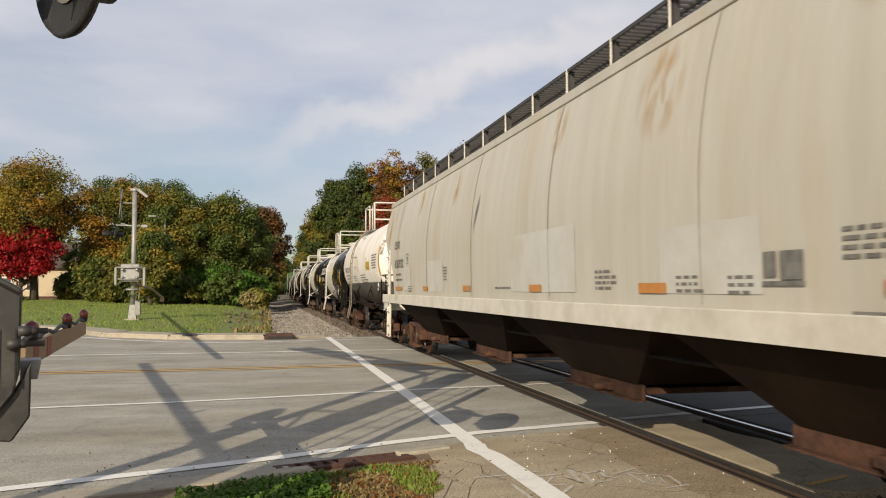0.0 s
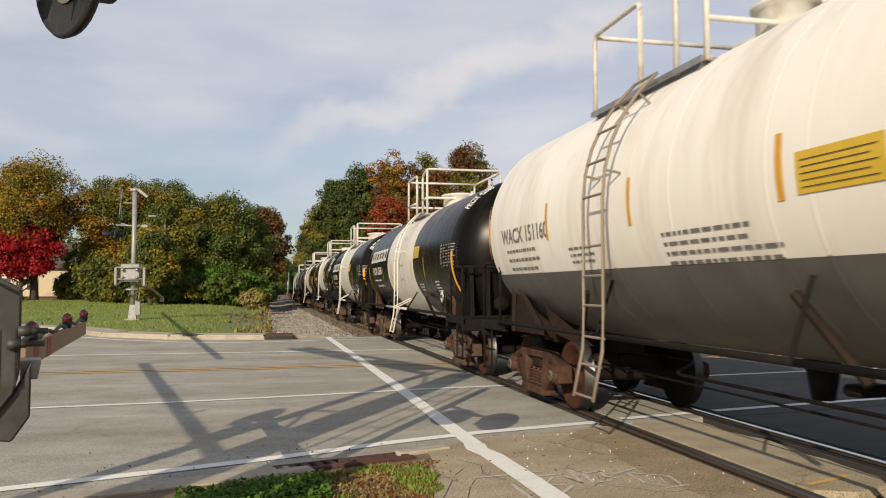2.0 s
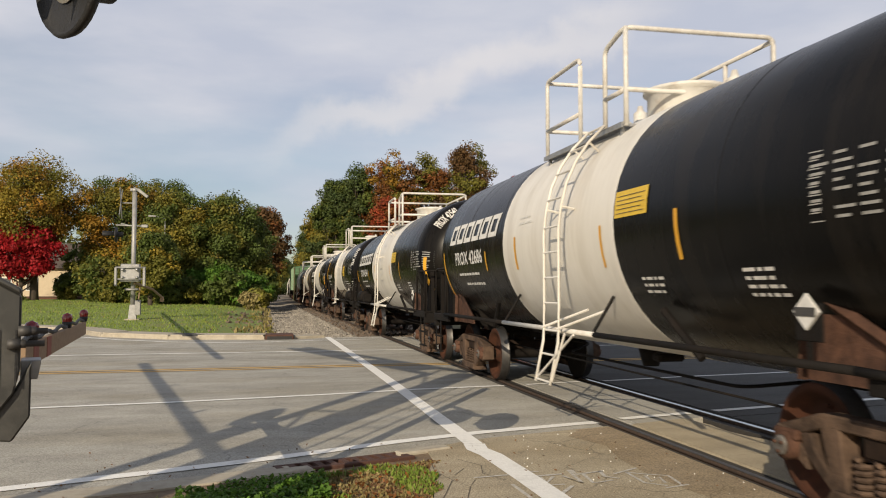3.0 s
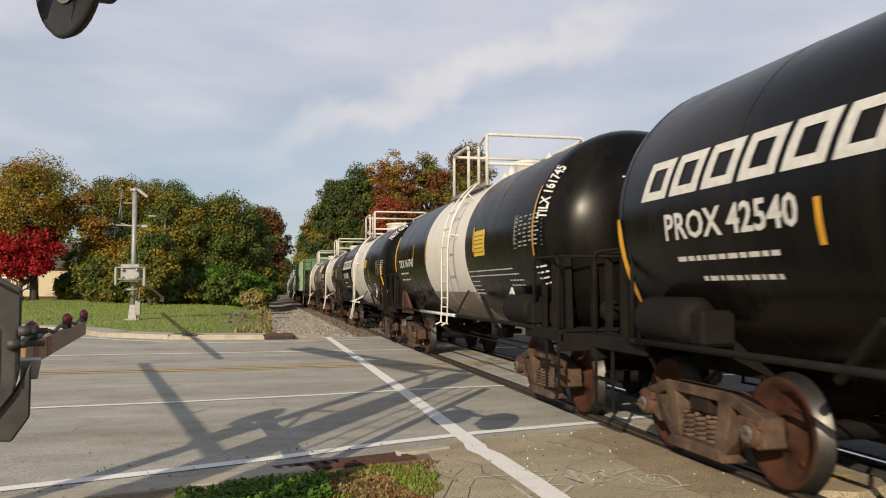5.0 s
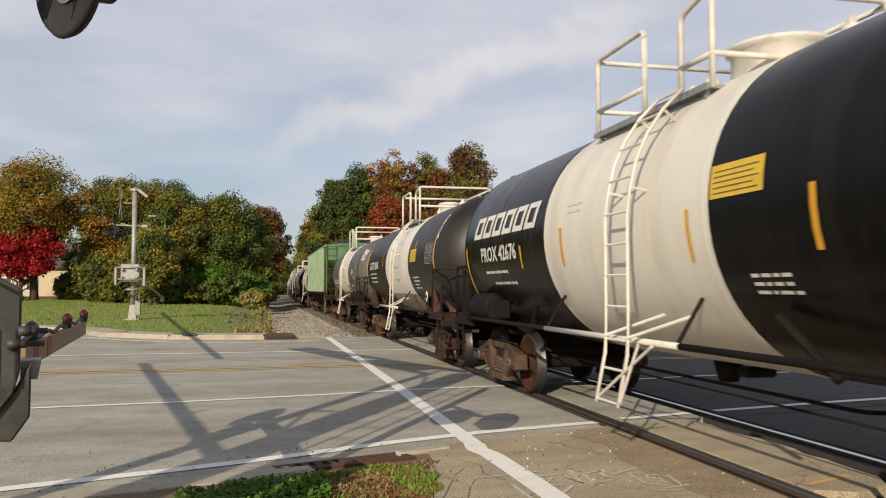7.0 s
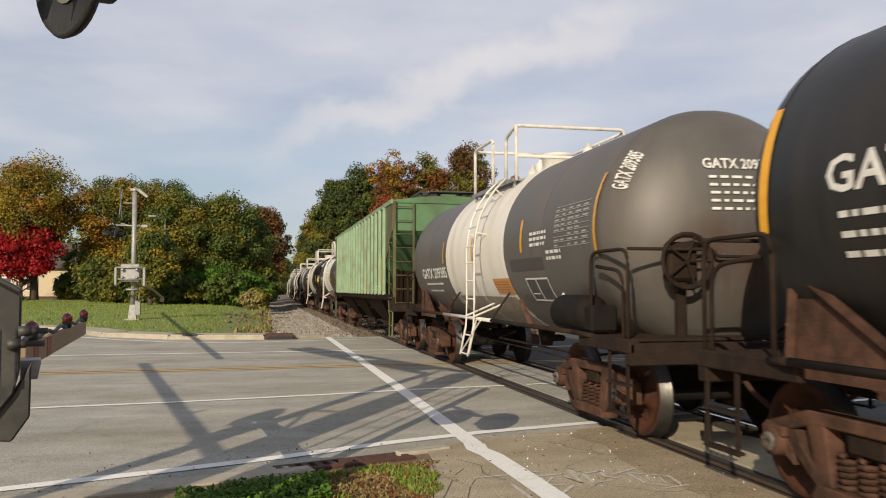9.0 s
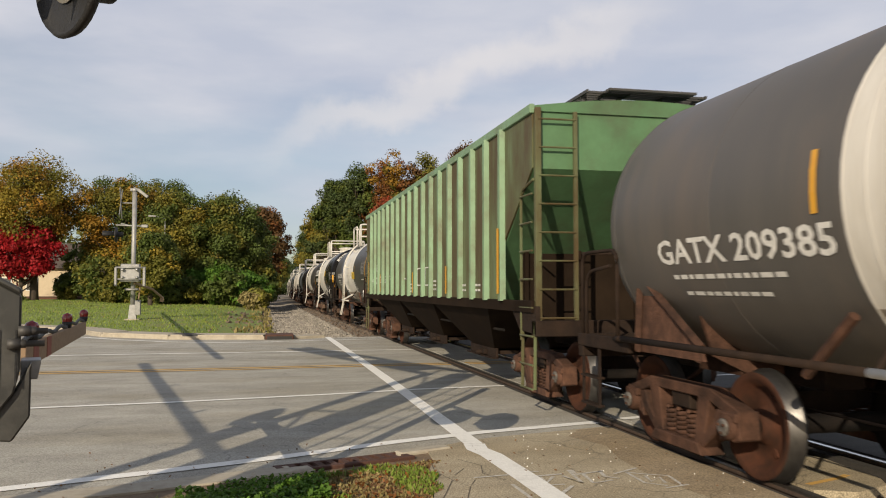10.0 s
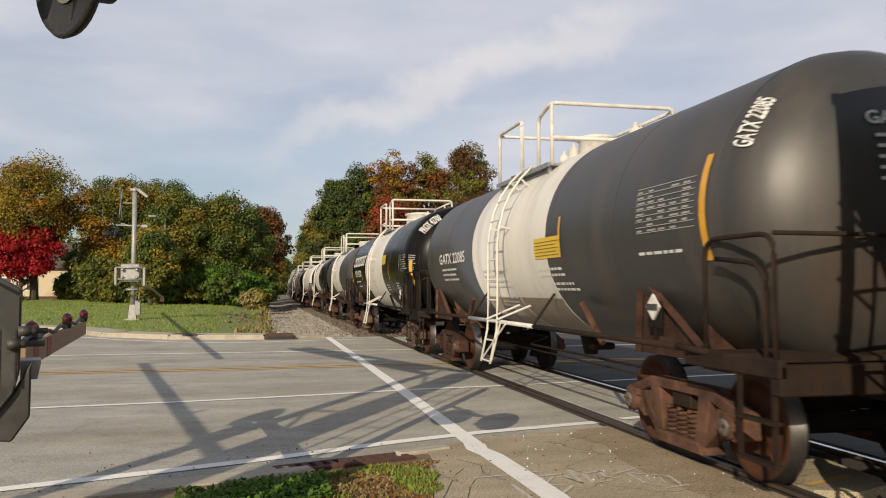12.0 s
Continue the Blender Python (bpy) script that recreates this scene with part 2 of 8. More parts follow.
STREAK = (1.0, 1.6, 0.22)
M = dict(
    asphalt=asphalt_mat("asphalt", (0.362, 0.346, 0.302), 0.34, 0.10, 0.35),
    dark_asphalt=asphalt_mat("dark_asphalt", (0.078, 0.076, 0.074), 0.34, 0.10, 0.3),
    old_asphalt=asphalt_mat("old_asphalt", (0.395, 0.338, 0.240), 0.45, 0.0, 0.5),
    stained_asphalt=asphalt_mat("rust_stained_asphalt", (0.315, 0.250, 0.165), 0.42, 0.0, 0.3),
    tar=mat("crack_shadow_tar", (0.085, 0.070, 0.052), (0.13, 0.105, 0.078), 0.95, scale=20),
    road_white=mat("road_white", (0.84, 0.83, 0.79), (0.74, 0.73, 0.69), 0.8, scale=25, bump=0.3, dirt=(0.38, 0.37, 0.33), dirt_lo=0.54, dirt_amount=0.6, dirt_scale=4),
    road_yellow=mat("road_yellow", (0.66, 0.40, 0.10), (0.56, 0.34, 0.10), 0.8, scale=25, dirt=(0.26, 0.21, 0.15), dirt_lo=0.54, dirt_amount=0.6, dirt_scale=3),
    chalk=mat("chalk_paint", (0.60, 0.58, 0.53), (0.32, 0.29, 0.24), 0.9, scale=30),
    concrete=mat("concrete", (0.42, 0.38, 0.30), (0.34, 0.30, 0.24), 0.9, scale=9, bump=0.3, dirt=(0.2, 0.17, 0.12), dirt_amount=0.6, dirt_scale=1.4),
    dirt=mat("bare_earth", (0.20, 0.14, 0.085), (0.13, 0.09, 0.055), 0.95, scale=6, bump=0.8, bump_scale=30),
    grass_ground=mat("turf", (0.130, 0.195, 0.032), (0.180, 0.215, 0.045), 0.95, scale=2.2, bump=0.6, bump_scale=25, dirt=(0.20, 0.16, 0.07), dirt_amount=0.7, dirt_scale=0.35),
    ground=mat("far_ground", (0.09, 0.09, 0.035), (0.14, 0.11, 0.05), 0.95, scale=0.6, bump=0.4, bump_scale=8),
    gravel=mat("ballast_stone", (0.29, 0.265, 0.225), (0.17, 0.152, 0.128), 0.9, scale=7, island=0.35),
    ballast_stone_dark=mat("brown_ballast_stone", (0.15, 0.11, 0.08), (0.09, 0.068, 0.05), 0.9, scale=7, island=0.35),
    sleeper=mat("creosoted_wood", (0.055, 0.042, 0.032), (0.09, 0.07, 0.055), 0.9, scale=6, stretch=(0.3, 4, 4), bump=0.5, spec=0.2),
    ballast_bed=mat("ballast_bed", (0.24, 0.20, 0.155), (0.14, 0.115, 0.085), 0.95, scale=18, bump=1.0, bump_scale=45),
    rail_side=mat("rail_side", (0.10, 0.065, 0.045), (0.06, 0.042, 0.032), 0.75, 0.3, scale=20),
    rail_dark=mat("dark_reflection_rail_head", (0.085, 0.072, 0.060), (0.050, 0.042, 0.036), 0.45, 0.5, scale=30),
    rail_top=mat("rail_top", (0.55, 0.54, 0.52), (0.40, 0.39, 0.37), 0.16, 0.95, scale=30),
    rubber=mat("flangeway_rubber", (0.030, 0.028, 0.026), (0.05, 0.045, 0.04), 0.85, scale=20, bump=0.3),
    steel_rust=mat("rusty_cast_steel", (0.105, 0.054, 0.036), (0.045, 0.025, 0.018), 0.85, 0.1, scale=6, bump=0.5, bump_scale=40, dirt=(0.014, 0.011, 0.010), dirt_amount=0.85, dirt_scale=2.5, vary=0.4, spec=0.15),
    steel_tan=mat("dusty_tan_cast_steel", (0.130, 0.086, 0.060), (0.056, 0.038, 0.028), 0.85, 0.1, scale=6, bump=0.5, bump_scale=40, dirt=(0.014, 0.011, 0.010), dirt_amount=0.85, dirt_scale=2.5, vary=0.3, spec=0.15),
    # grime on the underframe; on the wheelsets it stands for shade
    steel_grime_shade=mat("grimy_shaded_steel", (0.0075, 0.0070, 0.0066), (0.014, 0.012, 0.011), 0.75, 0.1, scale=6, bump=0.3, dirt=(0.022, 0.015, 0.011), dirt_amount=0.6, dirt_scale=2.0, spec=0.12),
    steel_brown=mat("brown_underframe_steel", (0.032, 0.020, 0.014), (0.017, 0.012, 0.010), 0.8, 0.1, scale=5, bump=0.3, dirt=(0.035, 0.025, 0.019), dirt_amount=0.7, dirt_scale=2.0, spec=0.12),
    wheel_face=mat("wheel_plate_rust", (0.082, 0.032, 0.018), (0.042, 0.020, 0.013), 0.85, 0.1, scale=5, dirt=(0.02, 0.014, 0.011), dirt_amount=0.8, dirt_scale=3, spec=0.15),
    cap_grey=mat("grey_bearing_cap", (0.17, 0.16, 0.15), (0.09, 0.08, 0.07), 0.6, 0.2, scale=9, dirt=(0.04, 0.03, 0.024), dirt_amount=0.6, dirt_scale=9),
    letter_dim=mat("worn_white_stencil", (0.34, 0.335, 0.32), (0.22, 0.215, 0.20), 0.6, scale=20),
    ink_grey=mat("faded_black_stencil", (0.10, 0.098, 0.092), (0.20, 0.195, 0.18), 0.6, scale=12),
    bright_white=mat("bright_white_tank_paint", (0.80, 0.775, 0.72), (0.74, 0.71, 0.65), 0.5, scale=1.6, stretch=STREAK, dirt=(0.36, 0.27, 0.17), dirt_amount=0.5, dirt_scale=1.0, dirt_stretch=STREAK),
    tread=mat("polished_tread", (0.10, 0.096, 0.092), (0.055, 0.052, 0.05), 0.42, 0.8, scale=14),
    black=mat("black_tank_paint", (0.0036, 0.0035, 0.0034), (0.0055, 0.0051, 0.0048), 0.27, scale=2.0, stretch=STREAK, dirt=(0.024, 0.019, 0.014), dirt_amount=0.5, dirt_scale=1.0, dirt_stretch=STREAK, spec=0.11),
    grey_tank=mat("dark_grey_tank_paint", (0.070, 0.065, 0.060), (0.092, 0.084, 0.076), 0.5, scale=2.0, stretch=STREAK, dirt=(0.13, 0.095, 0.07), dirt_amount=0.45, dirt_scale=1.0, dirt_stretch=STREAK),
    char_tank=mat("charcoal_tank_paint", (0.030, 0.0295, 0.029), (0.043, 0.041, 0.039), 0.45, scale=2.0, stretch=STREAK, dirt=(0.10, 0.075, 0.055), dirt_amount=0.4, dirt_scale=1.0, dirt_stretch=STREAK),
    coal_tank=mat("coal_black_tank_paint", (0.0135, 0.0132, 0.0128), (0.020, 0.019, 0.018), 0.42, scale=2.0, stretch=STREAK, dirt=(0.05, 0.038, 0.028), dirt_amount=0.4, dirt_scale=1.0, dirt_stretch=STREAK, spec=0.25),
    white=mat("white_tank_paint", (0.66, 0.635, 0.58), (0.57, 0.545, 0.49), 0.45, scale=1.6, stretch=STREAK, dirt=(0.30, 0.25, 0.18), dirt_amount=0.5, dirt_scale=1.0, dirt_stretch=STREAK),
    tan=mat("streaked_tan_paint", (0.26, 0.22, 0.17), (0.19, 0.155, 0.12), 0.6, scale=1.5, stretch=STREAK, dirt=(0.11, 0.08, 0.055), dirt_amount=0.6),
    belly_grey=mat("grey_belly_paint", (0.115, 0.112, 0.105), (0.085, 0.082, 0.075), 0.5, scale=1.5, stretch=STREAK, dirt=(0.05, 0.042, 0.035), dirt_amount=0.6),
    pipe_white=mat("white_pipe_paint", (0.60, 0.585, 0.545), (0.50, 0.485, 0.445), 0.5, scale=6, dirt=(0.25, 0.17, 0.10), dirt_amount=0.5, dirt_scale=5),
    yellow=mat("yellow_decal", (0.62, 0.42, 0.03), (0.55, 0.36, 0.03), 0.5, scale=8),
    amber=mat("amber_reflector", (0.62, 0.32, 0.02), (0.55, 0.27, 0.02), 0.4, scale=8),
    orange=mat("orange_reflector", (0.50, 0.22, 0.05), (0.42, 0.18, 0.05), 0.5, scale=8),
    letter=mat("white_lettering", (0.66, 0.65, 0.62), (0.5, 0.49, 0.46), 0.6, scale=14),
    letter_black=mat("black_lettering", (0.03, 0.03, 0.03), (0.06, 0.055, 0.05), 0.6, scale=14),
    hopper_grey=mat("pale_grey_hopper_paint", (0.50, 0.485, 0.43), (0.43, 0.415, 0.36), 0.55, scale=1.2, stretch=(1, 2.4, 0.25), dirt=(0.36, 0.27, 0.13), dirt_amount=0.4, dirt_scale=0.9, dirt_stretch=(1, 1.6, 0.25)),
    hopper_patch=mat("fresh_white_patch_paint", (0.53, 0.535, 0.505), (0.46, 0.455, 0.415), 0.5, scale=2, dirt=(0.40, 0.33, 0.21), dirt_amount=0.5, dirt_scale=1.2),
    hopper_white=mat("white_sill_paint", (0.62, 0.60, 0.54), (0.52, 0.50, 0.44), 0.55, scale=3, dirt=(0.28, 0.24, 0.18), dirt_amount=0.5),
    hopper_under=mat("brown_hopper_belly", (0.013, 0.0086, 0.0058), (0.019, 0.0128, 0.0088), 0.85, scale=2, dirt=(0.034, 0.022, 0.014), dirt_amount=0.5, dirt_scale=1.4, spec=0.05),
    green=mat("faded_green_hopper_paint", (0.135, 0.195, 0.100), (0.100, 0.118, 0.052), 0.6, scale=1.3, stretch=(1, 2.0, 0.5), dirt=(0.070, 0.046, 0.020), dirt_lo=0.31, dirt_amount=0.95, dirt_scale=1.0, dirt_stretch=(1, 2.2, 0.55), spec=0.3),
    green_rib=mat("green_rib_paint", (0.175, 0.300, 0.175), (0.145, 0.225, 0.130), 0.55, scale=2.0, dirt=(0.10, 0.070, 0.038), dirt_amount=0.75, dirt_scale=1.5),
    green_end=mat("bright_green_end_paint", (0.085, 0.185, 0.085), (0.06, 0.125, 0.055), 0.6, scale=2.0, dirt=(0.06, 0.05, 0.03), dirt_amount=0.6),
    dark_metal=mat("dark_grating_metal", (0.05, 0.05, 0.05), (0.08, 0.075, 0.07), 0.6, 0.4, scale=10),
    galv=mat("galvanised_steel", (0.36, 0.36, 0.355), (0.24, 0.24, 0.235), 0.45, 0.6, scale=9),
    alu=mat("aluminium_paint", (0.33, 0.33, 0.32), (0.22, 0.22, 0.215), 0.5, 0.3, scale=6, dirt=(0.3, 0.28, 0.24), dirt_amount=0.4),
    signal_black=mat("signal_black", (0.008, 0.008, 0.009), (0.014, 0.014, 0.014), 0.6, scale=8, bump=0.2),
    gate_metal=mat("weathered_grey_gate_housing", (0.060, 0.060, 0.056), (0.032, 0.032, 0.031), 0.5, 0.3, scale=4, stretch=(1, 1, 0.25), bump=0.06, dirt=(0.16, 0.155, 0.14), dirt_amount=0.5, dirt_scale=2.5),
    lens_grey=mat("unlit_signal_lens", (0.30, 0.29, 0.26), (0.22, 0.21, 0.19), 0.25, scale=6),
    lens_red=mat("red_gate_lamp_lens", (0.22, 0.012, 0.012), (0.15, 0.01, 0.01), 0.2, scale=6, coat=0.5),
    gate_wood=mat("weathered_gate_arm", (0.34, 0.24, 0.15), (0.24, 0.16, 0.10), 0.8, scale=5, stretch=(1, 8, 8)),
    gate_red=mat("faded_red_band", (0.28, 0.075, 0.05), (0.2, 0.06, 0.04), 0.7, scale=6),
    bark=mat("bark", (0.085, 0.065, 0.048), (0.045, 0.035, 0.027), 0.95, scale=5, stretch=(1, 1, 0.25), bump=0.8, bump_scale=14),
    house_wall=mat("cream_stucco", (0.55, 0.46, 0.32), (0.48, 0.40, 0.28), 0.85, scale=3),
    white_trim=mat("white_trim_paint", (0.72, 0.72, 0.70), (0.66, 0.66, 0.63), 0.6, scale=4),
    roof=mat("brown_shingle", (0.10, 0.075, 0.06), (0.065, 0.05, 0.042), 0.9, scale=12),
    mulch=mat("bark_mulch", (0.12, 0.055, 0.032), (0.075, 0.036, 0.022), 0.95, scale=10, bump=0.6),
    glass=mat("dark_window_glass", (0.02, 0.025, 0.03), (0.03, 0.035, 0.04), 0.08, scale=2, coat=0.5),
    iron=mat("rusty_drain_iron", (0.10, 0.045, 0.03), (0.065, 0.032, 0.024), 0.85, 0.2, scale=9, bump=0.4),
)


def stain_mat(name, colour, amount=0.8, scale=5.0, stretch=(1, 1, 0.3), mask=(0, 2, 2)):
    """A stain with ragged, fading edges, laid over a painted surface."""
    m = mat(name, colour, rough=0.8, scale=12)
    nt = m.node_tree
    N, L = nt.nodes.new, nt.links.new
    tc, mp, n = N("ShaderNodeTexCoord"), N("ShaderNodeMapping"), N("ShaderNodeTexNoise")
    mp.inputs["Scale"].default_value = stretch
    n.inputs["Scale"].default_value, n.inputs["Detail"].default_value = scale, 8.0
    L(tc.outputs["Object"], mp.inputs["Vector"])
    L(mp.outputs[0], n.inputs["Vector"])
    ce = N("ShaderNodeVectorMath")
    ce.operation = "SUBTRACT"
    ce.inputs[1].default_value = (0.5, 0.5, 0.5)
    L(tc.outputs["Generated"], ce.inputs[0])
    flat = N("ShaderNodeVectorMath")
    flat.operation = "MULTIPLY"
    flat.inputs[1].default_value = mask
    L(ce.outputs[0], flat.inputs[0])
    ln = N("ShaderNodeVectorMath")
    ln.operation = "LENGTH"
    L(flat.outputs[0], ln.inputs[0])
    fall = N("ShaderNodeMapRange")
    fall.inputs["From Min"].default_value, fall.inputs["From Max"].default_value = 1.0, 0.1
    fall.inputs["To Max"].default_value = 1.0
    L(ln.outputs["Value"], fall.inputs["Value"])
    rag = N("ShaderNodeMapRange")
    rag.inputs["From Min"].default_value, rag.inputs["From Max"].default_value = 0.40, 0.66
    rag.inputs["To Max"].default_value = amount
    L(n.outputs["Fac"], rag.inputs["Value"])
    k = N("ShaderNodeMath")
    k.operation = "MULTIPLY"
    L(fall.outputs[0], k.inputs[0])
    L(rag.outputs[0], k.inputs[1])
    L(k.outputs[0], nt.nodes["Principled BSDF"].inputs["Alpha"])
    return m


M["rust_stain"] = stain_mat("orange_rust_stain", (0.56, 0.30, 0.075), 1.0)
M["grey_scuff"] = stain_mat("dark_grey_scuff", (0.16, 0.15, 0.13), 0.9, 3.0)
M["soot_stain"] = stain_mat("brown_soot_stain", (0.10, 0.055, 0.035), 1.0, 2.0, mask=(2, 0, 2))


def leaf_mat(name, c1, c2):
    m = mat(name, c1, c2, 0.65, scale=0.55, island=0.30, spec=0.25)
    nt = m.node_tree
    b = nt.nodes["Principled BSDF"]
    tr = nt.nodes.new("ShaderNodeBsdfTranslucent")
    ad = nt.nodes.new("ShaderNodeMixShader")
    ad.inputs[0].default_value = 0.22
    src = b.inputs["Base Color"].links[0].from_socket
    nt.links.new(src, tr.inputs["Color"])
    nt.links.new(b.outputs[0], ad.inputs[1])
    nt.links.new(tr.outputs[0], ad.inputs[2])
    nt.links.new(ad.outputs[0], nt.nodes["Material Output"].inputs["Surface"])
    return m


LEAF = dict(
    green=leaf_mat("green_leaves", (0.0600, 0.0920, 0.0176), (0.1000, 0.1200, 0.0240)),
    olive=leaf_mat("olive_leaves", (0.1150, 0.1220, 0.0210), (0.1850, 0.1600, 0.0260)),
    gold=leaf_mat("golden_leaves", (0.2900, 0.2000, 0.0220), (0.1700, 0.1500, 0.0240)),
    amber=leaf_mat("amber_leaves", (0.3300, 0.1600, 0.0180), (0.2000, 0.1350, 0.0210)),
    rust=leaf_mat("rust_leaves", (0.2240, 0.0760, 0.0192), (0.1360, 0.0680, 0.0192)),
    brown=leaf_mat("brown_leaves", (0.1520, 0.0760, 0.0288), (0.0920, 0.0600, 0.0240)),
    red=leaf_mat("crimson_leaves", (0.3680, 0.0128, 0.0176), (0.2240, 0.0112, 0.0128)),
    scarlet=leaf_mat("scarlet_leaves", (0.3200, 0.0560, 0.0180), (0.1900, 0.0420, 0.0160)),
    pine=leaf_mat("pine_needles", (0.0440, 0.0704, 0.0192), (0.0680, 0.0880, 0.0240)),
    weed=leaf_mat("weed_leaves", (0.0600, 0.1360, 0.0144), (0.0960, 0.1760, 0.0224)),
    straw=leaf_mat("dry_grass", (0.28, 0.22, 0.095), (0.19, 0.17, 0.06)),
    litter=leaf_mat("fallen_leaves", (0.2400, 0.1360, 0.0680), (0.1520, 0.0880, 0.0440)),
    lawn=leaf_mat("lawn_blades", (0.145, 0.220, 0.032), (0.205, 0.245, 0.045)),
)


# ---------------------------------------------------------------- mesh helpers
def part(name, bm, material, parent=None, label="", smooth=False):
    me = bpy.data.meshes.new(name)
    bm.to_mesh(me)
    bm.free()
    mats = material if isinstance(material, (list, tuple)) else [material]
    for m in mats:
        me.materials.append(m)
    if smooth:
        for p in me.polygons:
            p.use_smooth = True
        try:
            me.set_sharp_from_angle(angle=radians(40))
        except AttributeError:
            pass
    ob = new(name, me)
    if parent:
        ob.parent = parent
    if label:
        tagged(ob, label)
    return ob


def empty(name, label, category, group="", at=(0, 0, 0)):
    ob = new(name)
    ob.location = at
    return tagged(ob, label, category, group)


def box(bm, x0, x1, y0, y1, z0, z1, bevel=0.0, mi=0, m=None):
    v = [bm.verts.new((x, y, z)) for x in (x0, x1) for y in (y0, y1) for z in (z0, z1)]
    if m:
        for q in v:
            q.co = m @ q.co
    fs = [bm.faces.new([v[i] for i in f]) for f in ((0, 1, 3, 2), (4, 6, 7, 5), (0, 4, 5, 1), (2, 3, 7, 6), (0, 2, 6, 4), (1, 5, 7, 3))]
    for f in fs:
        f.material_index = mi
    if bevel:
        es = list({e for f in fs for e in f.edges})
        bmesh.ops.bevel(bm, geom=es, offset=bevel, segments=1, affect="EDGES")
    return fs


def prism(bm, pts, axis, a, b, mi=0):
    """A solid with outline pts, pushed along axis 'x', 'y' or 'z' from a to b."""
    def at(p, k):
        return {"x": (k, p[0], p[1]), "y": (p[0], k, p[1]), "z": (p[0], p[1], k)}[axis]
    A = [bm.verts.new(at(p, a)) for p in pts]
    B = [bm.verts.new(at(p, b)) for p in pts]
    n = len(pts)
    fs = [bm.faces.new(A), bm.faces.new(B[::-1])]
    for i in range(n):
        fs.append(bm.faces.new((A[i], B[i], B[(i + 1) % n], A[(i + 1) % n])))
    for f in fs:
        f.material_index = mi
    bmesh.ops.recalc_face_normals(bm, faces=fs)
    return fs


def tube(bm, pts, r, seg=8, mi=0, caps=True):
    """A round bar along a line of points."""
    pts = [Vector(p) for p in pts]
    rings, n = [], len(pts)
    for i, p in enumerate(pts):
        d = (pts[min(i + 1, n - 1)] - pts[max(i - 1, 0)]).normalized()
        s = d.cross(Vector((0, 0, 1)))
        if s.length < 0.05:
            s = d.cross(Vector((0, 1, 0)))
        s.normalize()
        u = s.cross(d)
        rr = r[i] if isinstance(r, (list, tuple)) else r
        rings.append([bm.verts.new(p + rr * (math.cos(a) * s + math.sin(a) * u)) for a in (2 * math.pi * k / seg for k in range(seg))])
    for A, B in zip(rings, rings[1:]):
        for k in range(seg):
            f = bm.faces.new((A[k], A[(k + 1) % seg], B[(k + 1) % seg], B[k]))
            f.material_index = mi
            f.smooth = seg > 6
    if caps:
        bm.faces.new(rings[0][::-1]).material_index = mi
        bm.faces.new(rings[-1]).material_index = mi


def bend(pts, r=0.12, n=4):
    """Rounds the inner corners of a line of points."""
    pts = [Vector(p) for p in pts]
    out = [pts[0]]
    for a, b, c in zip(pts, pts[1:], pts[2:]):
        k = min(r, (b - a).length * 0.49, (c - b).length * 0.49)
        p, q = b + (a - b).normalized() * k, b + (c - b).normalized() * k
        out += [(1 - s) ** 2 * p + 2 * s * (1 - s) * b + s * s * q for s in (j / n for j in range(n + 1))]
    return out + [pts[-1]]


def lathe(bm, prof, axis="x", at=(0, 0, 0), seg=24, mi=None, a0=0.0, a1=2 * math.pi):
    """Turns a profile of (distance along the axis, radius) round the axis."""
    full = a1 - a0 > 6.28
    n = seg if full else seg + 1
    rings = []
    for d, r in prof:
        ring = []
        for k in range(n):
            a = a0 + (a1 - a0) * k / seg
            c, s = r * math.cos(a), r * math.sin(a)
            p = {"x": (d, c, s), "y": (c, d, s), "z": (c, s, d)}[axis]
            ring.append(bm.verts.new(Vector(p) + Vector(at)))
        rings.append(ring)
    fs = []
    for i, (A, B) in enumerate(zip(rings, rings[1:])):
        for k in range(seg):
            j = (k + 1) % n
            q = [A[k], A[j], B[j], B[k]]
            f = bm.faces.new(q)
            f.smooth = True
            f.material_index = mi[i] if mi else 0
            fs.append(f)
    bmesh.ops.recalc_face_normals(bm, faces=fs)
    return fs


# ---------------------------------------------------------------- the track's line
XC, V, LAG = 4.96, 11.1, 1.12        # track centre, train speed, offset along the track
RUN = 10.5                           # the cars are laid out at this many metres a second of passing, then drawn out to V
BEND_FROM, BEND_R = 60.0, 3000.0


def line_x(y):
    return XC + (max(0.0, y - BEND_FROM) ** 2) / (2 * BEND_R)


def on_track(y):
    """Pose of a car whose centre lies at y along the track."""
    yaw = -math.atan(max(0.0, y - BEND_FROM) / BEND_R)
    return Matrix.Translation((line_x(y), y, 0)) @ Matrix.Rotation(yaw, 4, "Z")


# ---------------------------------------------------------------- ground
def sheet(name, x0, x1, y0, y1, z, material, nx=2, ny=2, rough=0.0, height=None):
    bm = bmesh.new()
    vs = {}
    for i in range(nx + 1):
        for j in range(ny + 1):
            x, y = x0 + (x1 - x0) * i / nx, y0 + (y1 - y0) * j / ny
            h = height(x, y) if height else 0.0
            vs[i, j] = bm.verts.new((x, y, z + h + rough * noise.noise((x * 0.7, y * 0.7, 0))))
    for i in range(nx):
        for j in range(ny):
            bm.faces.new((vs[i, j], vs[i + 1, j], vs[i + 1, j + 1], vs[i, j + 1])).smooth = True
    return part(name, bm, material)


